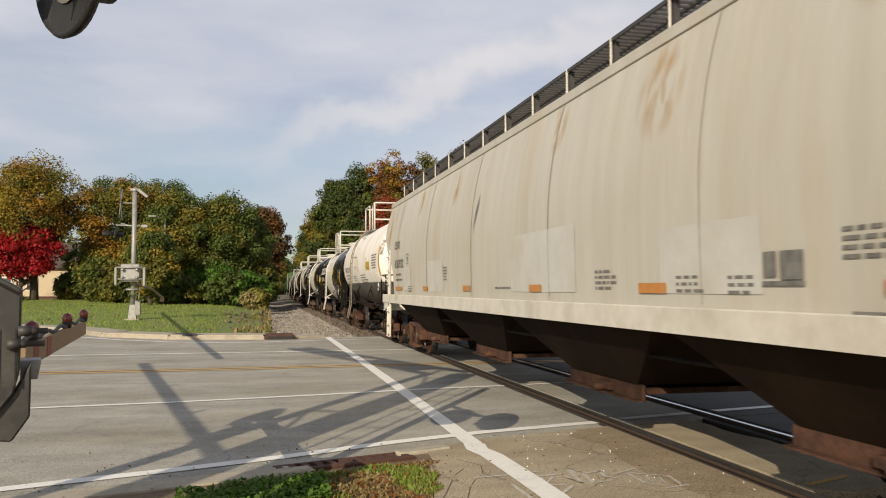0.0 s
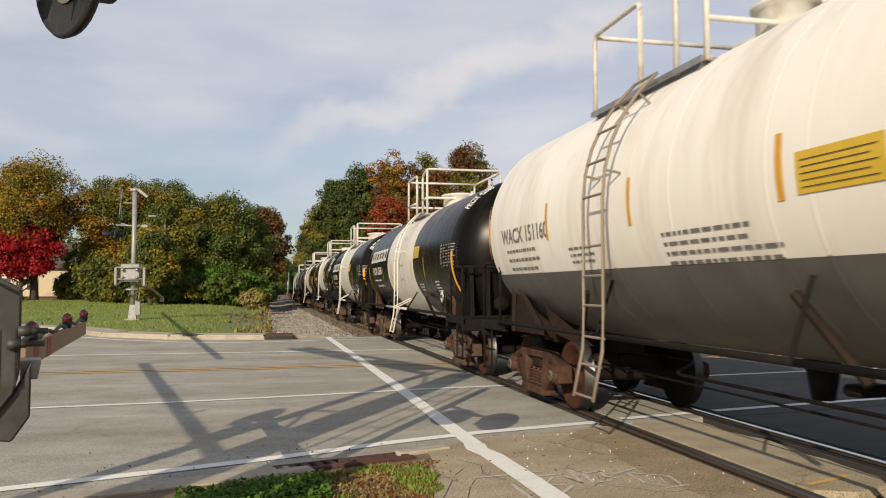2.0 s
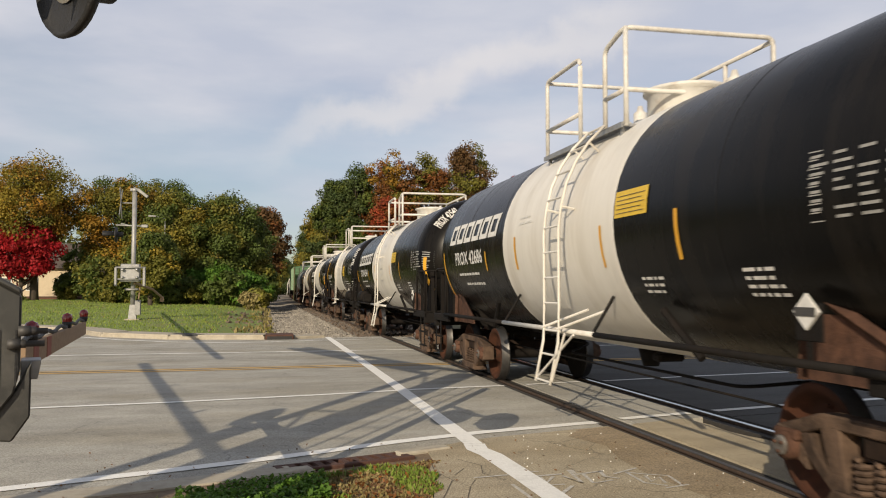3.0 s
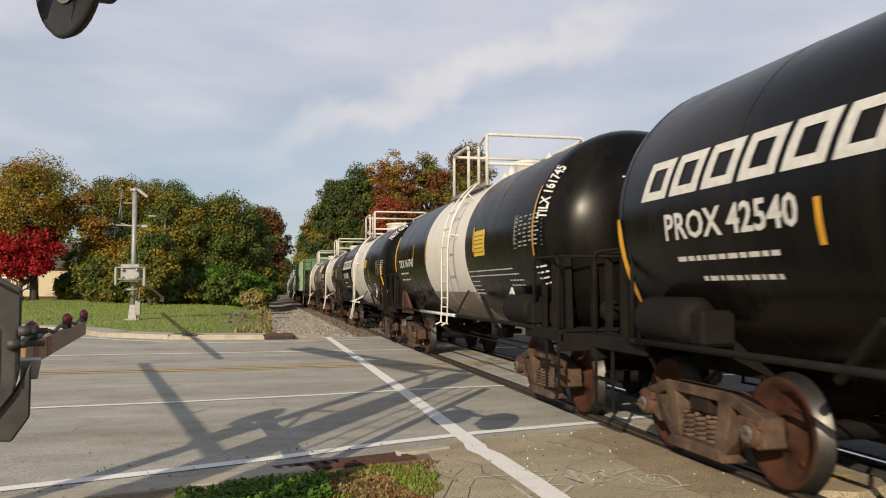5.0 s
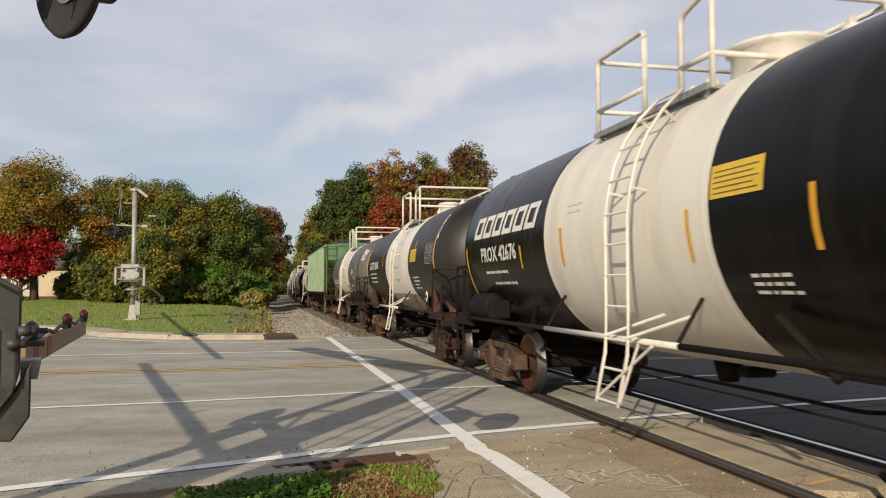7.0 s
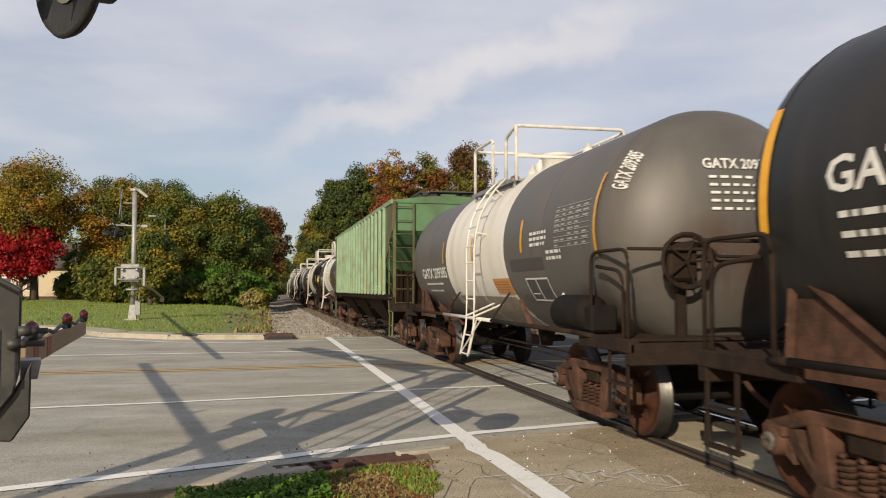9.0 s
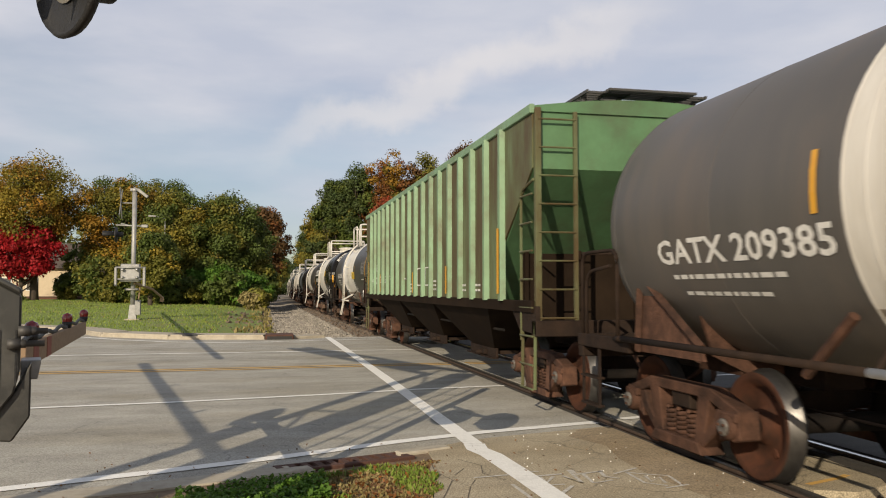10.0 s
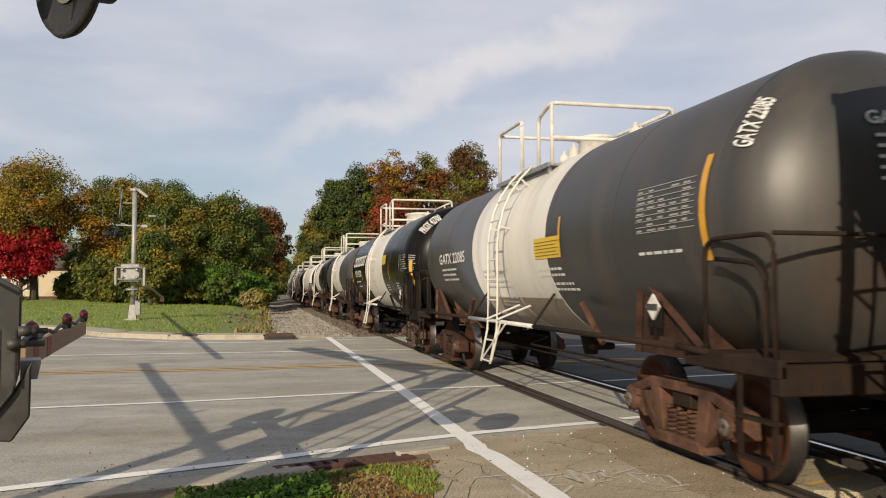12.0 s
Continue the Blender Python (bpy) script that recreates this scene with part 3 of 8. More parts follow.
def poly(name, pts, z, material, thick=0.0):
    bm = bmesh.new()
    if thick:
        prism(bm, pts, "z", z - thick, z)
    else:
        bm.faces.new([bm.verts.new((x, y, z)) for x, y in pts])
        bmesh.ops.recalc_face_normals(bm, faces=bm.faces[:])
        for f in bm.faces:
            if f.normal.z < 0:
                f.normal_flip()
    return part(name, bm, material)


def stripe(name, pts, width, z, material, label=""):
    """A painted line of a width along points on the road."""
    bm = bmesh.new()
    P = [Vector((x, y)) for x, y in pts]
    rows = []
    for i, p in enumerate(P):
        d = (P[min(i + 1, len(P) - 1)] - P[max(i - 1, 0)]).normalized()
        s = Vector((-d.y, d.x)) * width / 2
        rows.append((bm.verts.new((*(p + s), z)), bm.verts.new((*(p - s), z))))
    for (a, b), (c, d) in zip(rows, rows[1:]):
        f = bm.faces.new((a, b, d, c))
        f.normal_update()
        if f.normal.z < 0:
            f.normal_flip()
    return tagged(part(name, bm, material), label, kind="structure")


def struct(ob, label):
    return tagged(ob, label, kind="structure")


struct(sheet("ground", -1500, 1500, -150, 2500, -0.40, M["ground"], 6, 6), "rough autumn ground reaching the horizon")
FAR_KERB = [(-60, 62), (-30, 50), (-16, 41), (-9.5, 35.6), (-6.9, 32.4), (-5.3, 29.2), (-2.9, 27.2), (0.14, 26.5), (1.1, 26.4), (2.0, 26.9)]
struct(poly("road", [(-120, 9), (-30, 7.0), (-6, 6.9), (-2.0, 6.95), (-0.8, 7.25), (0.2, 7.6), (1.4, 8.1), (2.46, 8.5), (4.0, 8.9), (4.04, 27.6)] + FAR_KERB[::-1] + [(-120, 80)], -0.02, M["asphalt"], 0.3), "grey worn asphalt road crossing the railway")
struct(poly("road", [(5.92, 9.3), (9, 9.8), (60, 8), (60, 30), (9, 27.4), (5.92, 27.0)], -0.022, M["dark_asphalt"], 0.3), "dark newer asphalt road beyond the rails")
struct(poly("pavement", [(5.92, -10), (13, -10), (13, 9.75), (9, 9.78), (5.92, 9.28)], -0.026, M["dark_asphalt"], 0.3), "dark asphalt apron beyond the rails")
struct(poly("crossing_panel", [(4.40, 9.0), (5.52, 9.3), (5.52, 26.8), (4.40, 27.2)], -0.018, M["asphalt"], 0.3), "asphalt between the rails of the crossing")
rnd = random.Random(4)
edge = [(5.30 + rnd.uniform(-0.07, 0.07), 9.25 - 0.25 * k) for k in range(14)]
struct(poly("crossing_panel", [(4.40, 9.0), (4.40, 5.75), (4.7, 5.6), (5.1, 5.75)] + edge[::-1], -0.012, M["old_asphalt"], 0.3), "tan asphalt infill between the rails with a broken edge")
struct(poly("pavement", [(1.0, -8), (4.04, -8), (4.04, 8.92), (2.46, 8.52), (2.05, 8.33), (1.66, 8.02), (1.64, 7.7), (1.52, 7.2), (1.46, 6.7), (1.34, 6.2), (1.22, 5.4), (1.1, 4.2)], -0.012, M["old_asphalt"], 0.3), "tan cracked asphalt apron beside the track")
for x0, x1 in ((4.04, 4.135), (4.285, 4.40), (5.52, 5.63), (5.785, 5.92)):
    struct(poly("flangeway", [(x0, -6), (x1, -6), (x1, 27.4), (x0, 27.4)], -0.035, M["rubber"], 0.2), "black flangeway filler beside the rail")


def rail(x_off, name, head):
    prof = [(-0.068, -0.17), (0.068, -0.17), (0.068, -0.155), (0.012, -0.13), (0.010, -0.045), (0.036, -0.035), (0.036, -0.004), (0.028, 0.0), (-0.028, 0.0), (-0.036, -0.004), (-0.036, -0.035), (-0.010, -0.045), (-0.012, -0.13), (-0.068, -0.155)]
    bm = bmesh.new()
    ys = [-40, 0, 30, 60] + [60 + 12 * k for k in range(1, 17)]
    rings = [[bm.verts.new((line_x(y) + x_off + a, y, b)) for a, b in prof] for y in ys]
    n = len(prof)
    for A, B in zip(rings, rings[1:]):
        for k in range(n):
            f = bm.faces.new((A[k], A[(k + 1) % n], B[(k + 1) % n], B[k]))
            f.material_index = 1 if k in (6, 7, 8) else 0
    bmesh.ops.recalc_face_normals(bm, faces=bm.faces[:])
    return struct(part(name, bm, [M["rail_side"], head]), "steel rail with a worn head")


# the near head is coloured dark in place of the train it reflects
rail(-0.75, "rail", M["rail_dark"])
rail(0.75, "rail", M["rail_top"])


def bed_height(x, y):
    """Ballast shoulder: level under the track, falling to a ditch on the lawn's side."""
    d = x - line_x(y)
    if d < -1.9:
        return max(-0.28, -0.10 - 0.16 * (-1.9 - d)) + 0.05 * noise.noise((x, y * 0.4, 3))
    return -0.10 - 0.12 * max(0.0, d - 1.9)


bm = bmesh.new()
ys = [27.2 + 0.6 * k for k in range(50)] + [57.2 + 4 * k for k in range(50)]
rows = []
for y in ys:
    rows.append([bm.verts.new((line_x(y) + d, y, bed_height(line_x(y) + d, y) - (0.10 if y < 27.5 else 0))) for d in (-6.2, -5.2, -4.4, -3.6, -3.0, -2.4, -1.9, -1.2, 0, 1.2, 1.9, 3.0, 4.5)])
for A, B in zip(rows, rows[1:]):
    for k in range(len(A) - 1):
        bm.faces.new((A[k], A[k + 1], B[k + 1], B[k])).smooth = True
struct(part("trackbed", bm, M["ballast_bed"]), "brown ballast bed of the railway")
struct(sheet("trackbed", 4.04, 9.5, -14, 9.2, -0.14, M["ballast_bed"], 8, 20, 0.03), "dark stony ground beside the crossing")

# white and yellow paint
W = M["road_white"]
stripe("road_marking", [(-9, 6.4), (-2.1, 7.23), (-1.74, 7.35), (-0.81, 7.64), (0.21, 8.01), (1.41, 8.52), (2.46, 8.87), (3.6, 9.13), (4.02, 9.22)], 0.17, -0.012, W, "white edge line with a crack in it")
stripe("road_marking", [(4.42, 9.37), (5.36, 9.58), (5.50, 9.62)], 0.15, -0.008, W, "white edge line between the rails")
stripe("road_marking", [(5.95, 9.74), (7.58, 10.04), (14, 11)], 0.15, -0.014, W, "white edge line beyond the rails")
stripe("road_marking", [(-30, 11.2), (-3.06, 12.02), (-1.3, 12.18), (0.84, 12.52), (2.51, 12.86), (4.02, 13.02)], 0.125, -0.012, W, "thin white lane line")
stripe("road_marking", [(4.43, 13.06), (5.48, 13.26)], 0.105, -0.010, W, "thin white lane line")
stripe("road_marking", [(5.95, 13.3), (7.61, 13.6), (16, 14.6)], 0.105, -0.014, W, "thin white lane line")
for d in (-0.16, 0.16):
    stripe("road_marking", [(-40, 17.4 + d), (-4.31, 16.94 + d), (-0.7, 16.95 + d), (2.23, 17.1 + d), (4.02, 17.05 + d)], 0.11, -0.012, M["road_yellow"], "worn yellow centre line")
    stripe("road_marking", [(4.42, 17.07 + d), (5.5, 17.1 + d)], 0.11, -0.010, M["road_yellow"], "worn yellow centre line")
    stripe("road_marking", [(5.95, 17.1 + d), (16, 17.6 + d)], 0.11, -0.014, M["road_yellow"], "worn yellow centre line")
stripe("road_marking", [(-40, 22.0), (-5.54, 21.24), (-0.88, 21.24), (4.02, 21.27)], 0.16, -0.012, W, "thin white lane line")
stripe("road_marking", [(5.95, 21.4), (16, 22)], 0.12, -0.014, W, "thin white lane line")
stripe("road_marking", [(-6.3, 29.6), (-4.48, 27.44), (-2.76, 25.92), (-1.03, 25.1), (0.31, 25.23), (1.76, 25.7), (4.02, 25.9)], 0.15, -0.012, W, "white edge line curving along the kerb")
stripe("road_marking", [(2.0, 26.75), (4.02, 26.6)], 0.12, -0.011, W, "white stop bar beside the track")
stripe("road_marking", [(2.21, 27.2), (2.24, 18.2), (2.24, 13.5), (2.21, 10.1), (2.20, 8.2)], 0.20, -0.007, W, "white line parallel to the track")
stripe("road_marking", [(2.20, 8.19), (2.16, 7.92), (2.22, 7.62), (2.25, 6.6), (2.27, 5.2), (2.27, 3)], 0.225, -0.004, W, "white line parallel to the track with a kink")
stripe("road_marking", [(4.46, 5.9), (4.9, 6.05), (5.02, 6.12)], 0.06, -0.006, M["road_yellow"], "yellow dash of survey paint")


def scrawl(strokes, width, label):
    for pts in strokes:
        stripe("survey_paint", pts, width, -0.006, M["chalk"], label)


scrawl([[(1.81, 6.74), (2.13, 6.78)], [(2.17, 6.88), (2.43, 6.84)], [(2.31, 6.67), (2.61, 6.71)], [(2.31, 6.67), (2.26, 6.36), (2.49, 6.35)], [(2.37, 6.64), (2.37, 6.45), (2.49, 6.63)], [(2.58, 6.64), (2.65, 6.37), (2.71, 6.84)],
        [(2.74, 6.83), (2.72, 6.66), (3.0, 6.74)], [(2.78, 6.67), (2.74, 6.34), (2.94, 6.4)], [(2.97, 6.74), (2.93, 6.53), (3.02, 6.44)], [(2.53, 6.29), (2.26, 5.96)], [(2.06, 6.45), (2.07, 6.0)]], 0.036, "faded white survey scrawl on the asphalt")
scrawl([[(3.05, 6.61), (3.35, 6.78)], [(3.18, 6.65), (3.16, 6.25), (3.3, 6.12)], [(3.18, 6.65), (3.27, 6.56), (3.48, 6.44), (3.43, 6.11)], [(3.25, 6.05), (3.49, 6.12)], [(3.28, 6.48), (3.24, 6.28), (3.38, 6.41), (3.33, 6.21)]], 0.030, "white survey arrow on the asphalt")
CRACKS = [[(1.6, 7.6), (1.53, 7.05), (1.61, 6.71), (1.7, 6.45), (1.8, 6.67)], [(1.61, 6.71), (1.45, 6.27), (1.35, 6.0)], [(1.7, 6.45), (1.59, 6.11)], [(1.81, 7.11), (1.67, 6.87)], [(3.0, 8.0), (3.45, 8.28), (3.61, 8.42), (3.9, 8.45)], [(1.85, 7.5), (2.0, 7.2), (1.93, 6.9), (2.05, 6.6)]]
rnd = random.Random(8)
struct(poly("stained_strip", [(4.035, 8.85), (4.035, -6)] + [(3.42 + rnd.uniform(-0.10, 0.10), -6 + 0.6 * k) for k in range(25)] + [(3.6, 8.75)], -0.008, M["stained_asphalt"]), "rust stained asphalt along the rail")
for pts in CRACKS:
    stripe("crack", pts, 0.007, -0.007, M["tar"], "dark crack in the old asphalt")

# kerbs, gutter, drains
def kerb(name, pts, width, z0, z1, label, bev=0.02):
    """A kerb of cast lengths along points, each length a piece of its own."""
    base = struct(empty(name, label, "kerb"), label)
    base["category"] = ""
    del base["category"]
    P = [Vector((x, y)) for x, y in pts]
    for a, b in zip(P, P[1:]):
        n = max(1, round((b - a).length / 3.0))
        d = (b - a) / n
        s = Vector((-d.y, d.x)).normalized() * width
        for k in range(n):
            p, q = a + d * (k + 0.004), a + d * (k + 0.996)
            bm = bmesh.new()
            prism(bm, [tuple(p), tuple(q), tuple(q + s), tuple(p + s)], "z", z0, z1)
            bmesh.ops.bevel(bm, geom=[e for e in bm.edges if all(v.co.z > z1 - 0.001 for v in e.verts)], offset=bev, segments=2, affect="EDGES")
            part("kerb_length", bm, M["concrete"], base)
    return base


kerb("kerb", FAR_KERB[:8][::-1], -1.15, -0.3, 0.13, "buff concrete kerb and walk at the lawn's edge", 0.05)
kerb("kerb", [(2.1, 27.1), (1.08, 26.62)], -0.9, -0.3, 0.06, "concrete apron beside the ballast")
struct(poly("pavement", [(-2.95, 28.30), (-2.2, 28.05), (-1.75, 26.99), (-2.45, 27.14)], 0.137, M["dark_asphalt"], 0.1), "dark asphalt patch set in the kerb")
bm = bmesh.new()
box(bm, 0.16, 1.06, 26.38, 27.4, -0.2, 0.14, 0.02)
inlet = tagged(part("storm_drain", bm, M["iron"]), "rusty iron storm drain inlet in the kerb", "drain")
bm = bmesh.new()
box(bm, 0.22, 1.0, 26.365, 26.385, -0.02, 0.085)
part("opening", bm, M["signal_black"], inlet)
struct(poly("gutter", [(-9, 5.9), (-2.0, 6.65), (-0.8, 6.95), (0.18, 7.28), (0.3, 7.62), (-0.8, 7.27), (-2.0, 6.97), (-9, 6.2)], -0.012, M["concrete"], 0.3), "concrete gutter below the road edge")
bm = bmesh.new()
drain_m = Matrix.Translation((0.80, 7.66, 0)) @ Matrix.Rotation(radians(17), 4, "Z")
box(bm, -0.66, 0.66, -0.17, -0.10, -0.16, 0.005, 0.01)
box(bm, -0.66, 0.66, 0.12, 0.16, -0.16, -0.01, 0.005)
for k in range(11):
    x = -0.63 + 0.126 * k
    box(bm, x - 0.032, x + 0.032, -0.11, 0.13, -0.14, -0.008)
box(bm, -0.66, 0.66, -0.17, 0.16, -0.19, -0.14)
drain = tagged(part("drain_grate", bm, M["iron"]), "rusty iron drain grate in the gutter", "drain")
drain.matrix_basis = drain_m
bm = bmesh.new()
box(bm, -0.40, 0.14, -0.10, 0.10, -0.3, 0.01, 0.02)
kb = tagged(part("kerb_stub", bm, M["concrete"]), "broken concrete kerb end beside the drain", "kerb", kind="structure")
kb.matrix_basis = Matrix.Translation((0.34, 7.36, 0)) @ Matrix.Rotation(radians(17), 4, "Z")
bm = bmesh.new()
box(bm, -0.30, 0.30, -0.08, 0.08, -0.3, 0.005, 0.02)
kb = tagged(part("kerb_stub", bm, M["concrete"]), "broken concrete kerb end beside the drain", "kerb", kind="structure")
kb.matrix_basis = Matrix.Translation((1.62, 8.02, 0)) @ Matrix.Rotation(radians(20), 4, "Z")
struct(poly("verge", [(-9, -8), (1.02, -8), (1.12, 4.2), (1.24, 5.4), (1.36, 6.2), (1.48, 6.7), (1.54, 7.2), (1.66, 7.7), (1.68, 8.02), (1.4, 7.85), (0.2, 7.3), (-0.8, 6.97), (-2.0, 6.67), (-9, 5.95)], -0.03, M["dirt"], 0.3), "earth verge with weeds and fallen leaves")


def lawn_h(x, y):
    return 0.012 * max(0, y - 34) + 0.10 * noise.noise((x * 0.12, y * 0.12, 1.0)) * min(1, max(0, (y - 38) / 8)) - 0.30 * max(0.0, min(1.0, (x + 2.6) / 2.0))


bm = bmesh.new()
inner = {}
cols = [-75, -55, -40, -30, -24, -19, -15, -12, -9.5, -7.5, -6, -4.5, -3, -1.8, -0.9, 0.1]


def lawn_front(x):
    pts = [(-75, 66.5), (-60, 63), (-30, 51), (-16, 42), (-9.5, 36.6), (-6.2, 33.4), (-4.5, 30.2), (-2.4, 28.3), (0.2, 27.5)]
    for (a, b), (c, d) in zip(pts, pts[1:]):
        if a <= x <= c:
            return b + (d - b) * (x - a) / (c - a)
    return 27.5


rows = []
for x in cols:
    f = lawn_front(x)
    rows.append([bm.verts.new((x, y, 0.115 + lawn_h(x, y))) for y in [f + (92 - f) * (k / 16) for k in range(17)]])
for A, B in zip(rows, rows[1:]):
    for k in range(16):
        bm.faces.new((A[k], B[k], B[k + 1], A[k + 1])).smooth = True
lawn = struct(part("lawn", bm, M["grass_ground"]), "mown green lawn browning in patches")
# ---------------------------------------------------------------- railway cars
def ribbon_text(body, size):
    """Flat outline of a text as vertices and faces, its left foot at the origin."""
    cu = bpy.data.curves.new("lettering", "FONT")
    cu.body, cu.size = body, size
    cu.resolution_u = 2
    cu.offset = 0.022 * size
    ob = bpy.data.objects.new("lettering", cu)
    scene.collection.objects.link(ob)
    bpy.context.view_layer.update()
    me = bpy.data.meshes.new_from_object(ob.evaluated_get(bpy.context.evaluated_depsgraph_get()))
    vs, fs = [v.co.copy() for v in me.vertices], [tuple(p.vertices) for p in me.polygons]
    bpy.data.objects.remove(ob)
    bpy.data.curves.remove(cu)
    bpy.data.meshes.remove(me)
    return vs, fs


class Skin:
    """Marks laid on a car's near flank: a tank's round shell or a flat side."""

    def __init__(self, r=None, zc=None, x=None, flank=-1, span=(-99, 99), head=1.0):
        self.r, self.zc, self.x, self.flank, self.span, self.head = r, zc, x, flank, span, head

    def at(self, y, arc, lift=0.006):
        if self.r:
            a, r = arc / self.r, self.r + lift
            over = max(self.span[0] - y, y - self.span[1])      # past the straight shell, on a head
            if over > 0:
                r = self.r * math.sqrt(max(0.05, 1 - (over / self.head) ** 2)) + 2.5 * lift
            return Vector((self.flank * r * math.cos(a), y, self.zc + r * math.sin(a)))
        return Vector((self.flank * (abs(self.x) + lift), y, arc))

    def fit(self, bm, body, y0, y1, arc, h, lift=0.006):
        """A text stretched from y0 to y1 and to the height h."""
        vs, fs = ribbon_text(body, 1.0)
        w = max(v.x for v in vs)
        t = max(v.y for v in vs)
        k = [bm.verts.new(self.at(y0 + (y1 - y0) * v.x / w, arc + h * v.y / t, lift)) for v in vs]
        for f in fs:
            if len(set(f)) > 2:
                bm.faces.new([k[i] for i in f])

    def slab(self, bm, pts, lift=0.006):
        """A flat patch with corners (y, arc)."""
        (ya, a0), (yb, _), (yc, a1), (yd, _) = pts
        n = max(1, int((a1 - a0) / 0.06))
        rows = [(bm.verts.new(self.at(ya + (yd - ya) * k / n, a0 + (a1 - a0) * k / n, lift)), bm.verts.new(self.at(yb + (yc - yb) * k / n, a0 + (a1 - a0) * k / n, lift))) for k in range(n + 1)]
        for (p, q), (s, t) in zip(rows, rows[1:]):
            bm.faces.new((p, q, t, s))

    def up_fit(self, bm, body, y, w, arc0, arc1, lift=0.006):
        """A text that climbs the shell from arc0 to arc1, its letters w high, feet at y."""
        vs, fs = ribbon_text(body, 1.0)
        a, b = max(v.x for v in vs), max(v.y for v in vs)
        k = [bm.verts.new(self.at(y + w * v.y / b, arc0 + (arc1 - arc0) * v.x / a, lift)) for v in vs]
        for f in fs:
            if len(set(f)) > 2:
                bm.faces.new([k[i] for i in f])

    def bar(self, bm, y, arc, w, h, lift=0.006, curve=0.0, n=None):
        n = n or (max(1, int(h / 0.12)) if self.r else 1)
        rows = []
        for i in range(n + 1):
            b = h * i / n
            dy = curve * (i / n - 0.5) ** 2
            rows.append((bm.verts.new(self.at(y + dy, arc + b, lift)), bm.verts.new(self.at(y + dy + self.flank * w, arc + b, lift))))
        for (a, b), (c, d) in zip(rows, rows[1:]):
            bm.faces.new((a, b, d, c))

    def lines(self, bm, y, arc, w, n, pitch=0.07, h=0.04, seed=0):
        """Rows of small writing as broken bars."""
        rnd = random.Random(seed)
        for i in range(n):
            x, end = 0.0, w * rnd.uniform(0.75, 1.0)
            while x < end:
                k = min(rnd.uniform(0.04, 0.15), end - x)
                if k > 0.03:
                    self.bar(bm, y + self.flank * x, arc - i * pitch, k, h * 0.85)
                x += k + 0.03


class Pens:
    """Hands out a new mesh for each mark, and in the end makes each mark a part; of a word, each letter."""

    def __init__(self):
        self.made = []

    def __call__(self, name):
        bm = bmesh.new()
        self.made.append((name, bm))
        return bm

    def finish(self, material, parent):
        for name, bm in self.made:
            if not bm.faces:
                bm.free()
                continue
            if name == "letter":
                left = set(bm.verts)
                while left:
                    seed = [left.pop()]
                    isle = set(seed)
                    while seed:
                        v = seed.pop()
                        for e in v.link_edges:
                            o = e.other_vert(v)
                            if o not in isle:
                                isle.add(o)
                                seed.append(o)
                    left -= isle
                    one = bmesh.new()
                    at = {v: one.verts.new(v.co) for v in isle}
                    for f in {f for v in isle for f in v.link_faces}:
                        one.faces.new([at[v] for v in f.verts])
                    if one.faces:
                        part("letter", one, material, parent)
                    else:
                        one.free()
                bm.free()
            else:
                ob = part(name, bm, material, parent)
                if name == "small_print":
                    tagged(ob, "rows of small stencilled print", kind="stuff")


def wheelset_mesh():
    bm = bmesh.new()
    for s in (-1, 1):
        g = 0.7175
        prof = [(g + 0.10, 0.0), (g + 0.135, 0.10), (g + 0.10, 0.12), (g + 0.03, 0.17), (g + 0.035, 0.33), (g + 0.135, 0.385),
                (g + 0.14, 0.435), (g + 0.135, 0.452), (g + 0.03, 0.460), (g + 0.012, 0.486), (g - 0.01, 0.486), (g - 0.015, 0.40), (g + 0.0, 0.33), (g - 0.02, 0.16), (g - 0.06, 0.0)]
        # slot 2 colours inner faces and axle near black, as shade under the car
        lathe(bm, [(s * d, r) for d, r in prof], "x", seg=32, mi=[0, 0, 0, 0, 0, 0, 0, 1, 1, 1, 2, 2, 2, 2])
        for k in range(3):                       # raised marks on the plate, which show that it turns
            a = 2.1 * k
            box(bm, s * (g + 0.03), s * (g + 0.055), 0.22 + 0.02 * k, 0.29, -0.02, 0.02, 0, 0, Matrix.Rotation(a, 4, "X"))
    lathe(bm, [(-1.12, 0.0), (-1.12, 0.10), (-1.0, 0.115), (-0.95, 0.115), (-0.93, 0.085), (0.93, 0.085), (0.95, 0.115), (1.0, 0.115), (1.12, 0.10), (1.12, 0.0)], "x", seg=14, mi=[2] * 9)
    me = bpy.data.meshes.new("wheelset")
    bm.to_mesh(me)
    bm.free()
    me.materials.append(M["wheel_face"])
    me.materials.append(M["tread"])
    me.materials.append(M["steel_grime_shade"])
    return me


